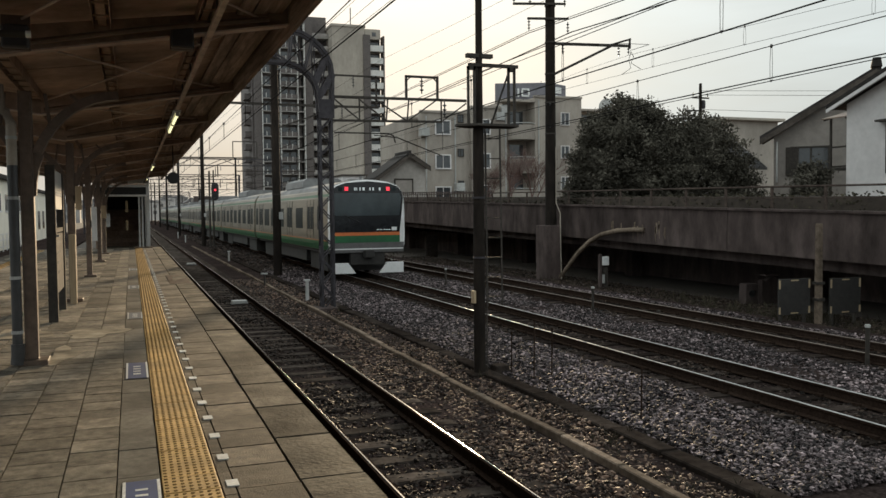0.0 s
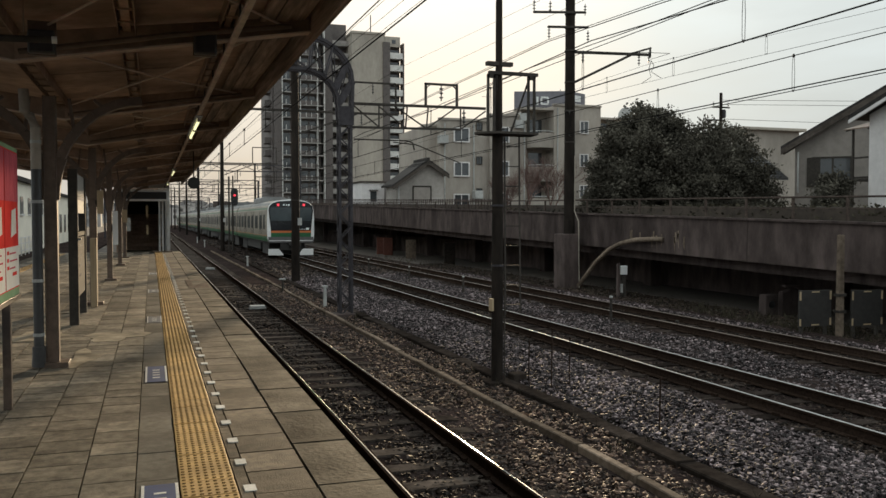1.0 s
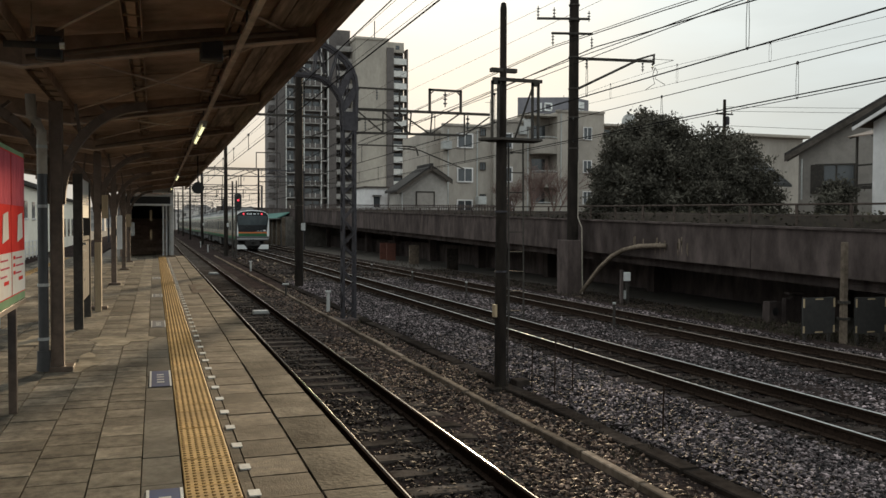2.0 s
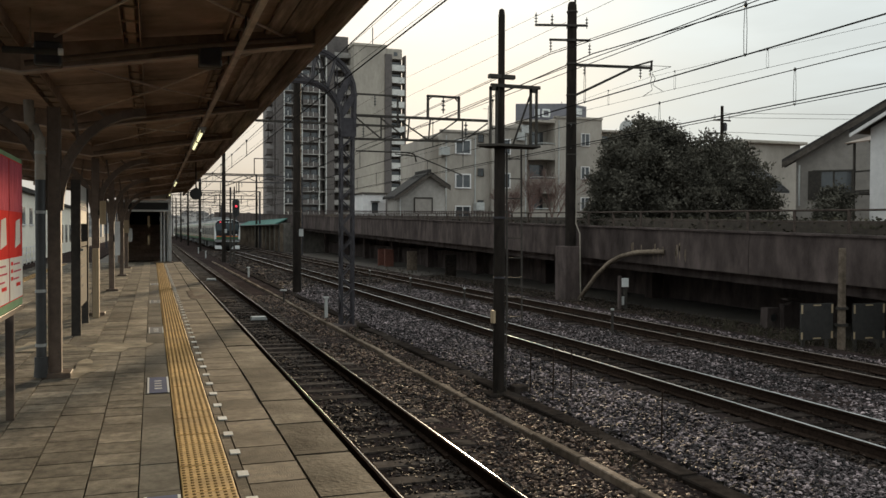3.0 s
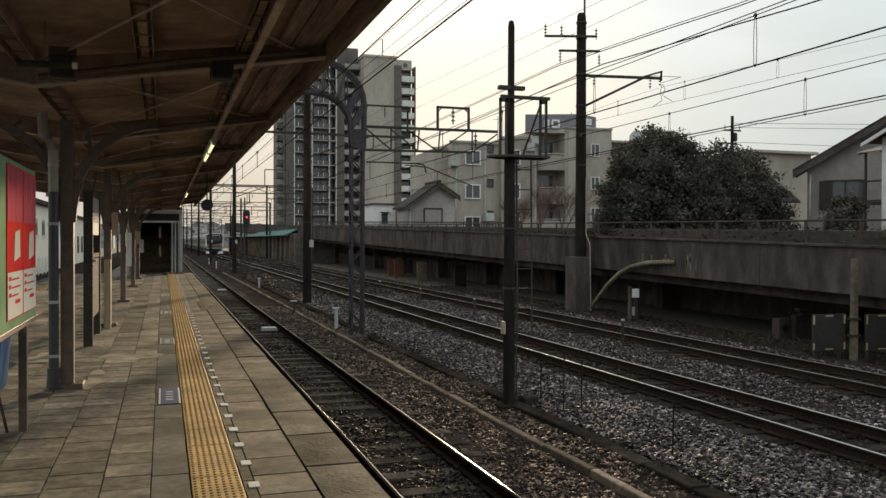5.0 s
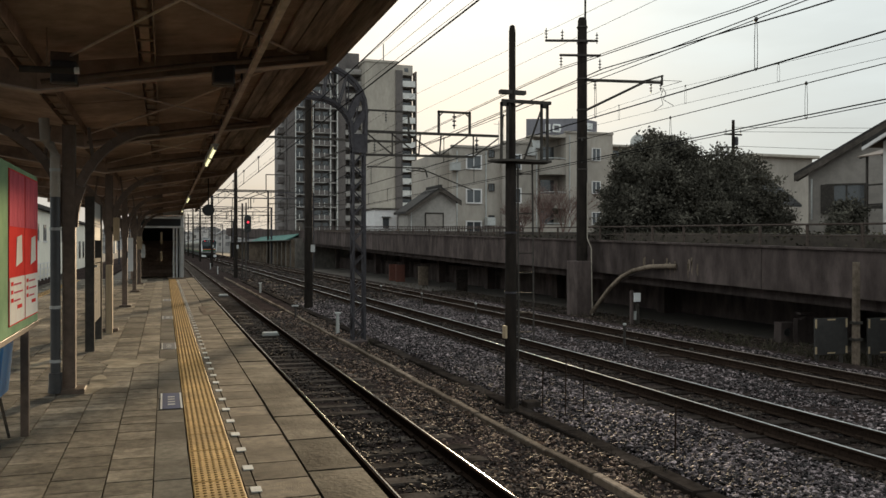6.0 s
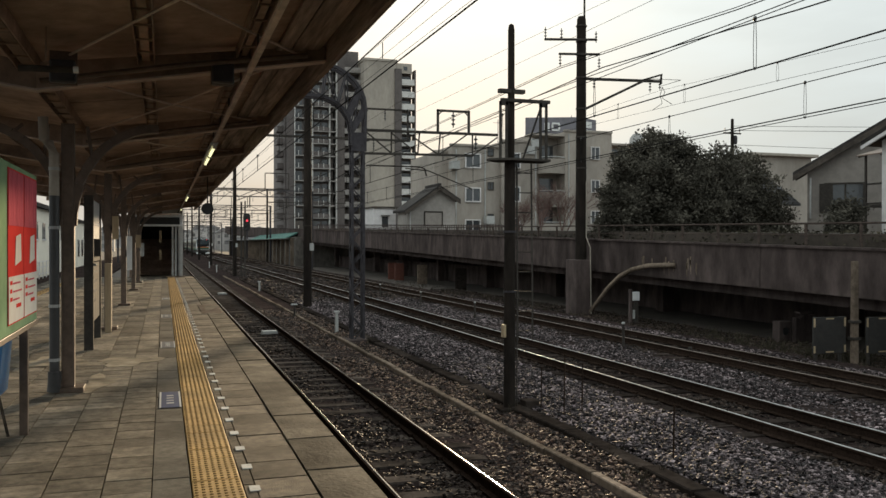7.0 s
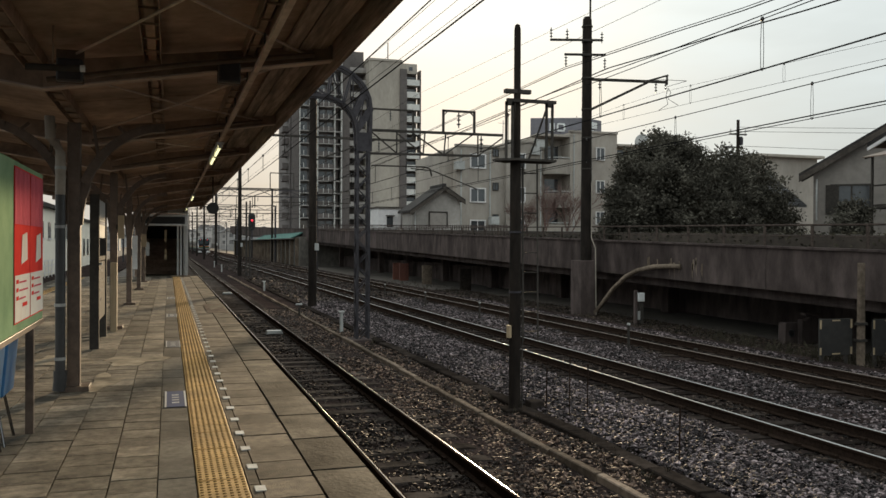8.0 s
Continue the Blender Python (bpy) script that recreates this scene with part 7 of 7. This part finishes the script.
for k, y in enumerate((6.8, 10.7, 14.4)):
    solid("cable_pipe", Shape().tube([(-0.85, 0, roof_z(-0.85) - 0.06), (0.2, 0, roof_z(0.2) + 0.0), (1.1, 0, roof_z(1.1) + 0.02)], 0.022, 8), COLUMN_PAINT, "pale cable pipe clipped under a canopy beam", "cable pipe", "cable pipes", at=(0, y, 0), smooth=True)

# ---- across the far track: buildings with warm sunlight put into the wall colour ----
solid("far_track_bed", Shape().prism([(-9.5, GR), (PW - 0.1, GR), (PW - 0.1, -1.13), (-9.0, -1.13)], -14, 200), BALLAST_BED, "ballast bed behind the island platform", "ballast", kind="structure")
lb = thing("cream_building", (-9.2, 52, GR), "building beyond the far track, walls coloured a sun-warmed cream", "building")
part("wall", Shape().box(-12, 0, 0, 38, 0, 5.5), SUN_CREAM_WALL, lb)
part("roof", Shape().box(-12.4, 0.4, -0.5, 38.5, 5.5, 5.8), ROOF_TILE, lb)
for i in range(9):
    for z in (3.1,):
        part("window", Shape().box(0.0, 0.04, 1.5 + i * 4.2, 3.1 + i * 4.2, z, z + 1.3), GLASS_DARK, lb)
        part("sill", Shape().box(0.0, 0.12, 1.4 + i * 4.2, 3.2 + i * 4.2, z - 0.12, z), WHITE_WALL, lb)
wb2 = thing("white_building", (-9.4, 95, GR), "white building beside the far track, walls coloured a sun-warmed cream", "building")
part("wall", Shape().box(-10, 0, 0, 30, 0, 5.2), SUN_CREAM_WALL, wb2)
part("roof", Shape().box(-10.3, 0.3, -0.4, 30.4, 5.2, 5.5), ROOF_TILE, wb2)
for i in range(6):
    part("window", Shape().box(0.0, 0.04, 1.5 + i * 4.8, 3.6 + i * 4.8, 1.2, 3.2), GLASS_DARK, wb2)
fc = thing("white_fence", (-8.6, 8, GR), "low white railing beyond the far track", "fence", kind="structure")
for z in (0.5, 1.0, 1.4):
    part("rail", Shape().bar((0, 0, z), (0, 70, z), 0.05), WHITE_WALL, fc)
for i in range(36):
    part("post", Shape().bar((0, i * 2.0, 0), (0, i * 2.0, 1.45), 0.06), WHITE_WALL, fc)


# ---- what moves ----
def motions():
    """The train runs away from the station at a nearly steady speed."""
    run = ((0.0, 31.0), (1.5, 65.6), (2.8, 97.8), (4.0, 127.2), (5.8, 169.3), (8.0, 219.5))
    walk(train, [(t, pose(TRACKS[1], y, RT)) for t, y in run])


motions()
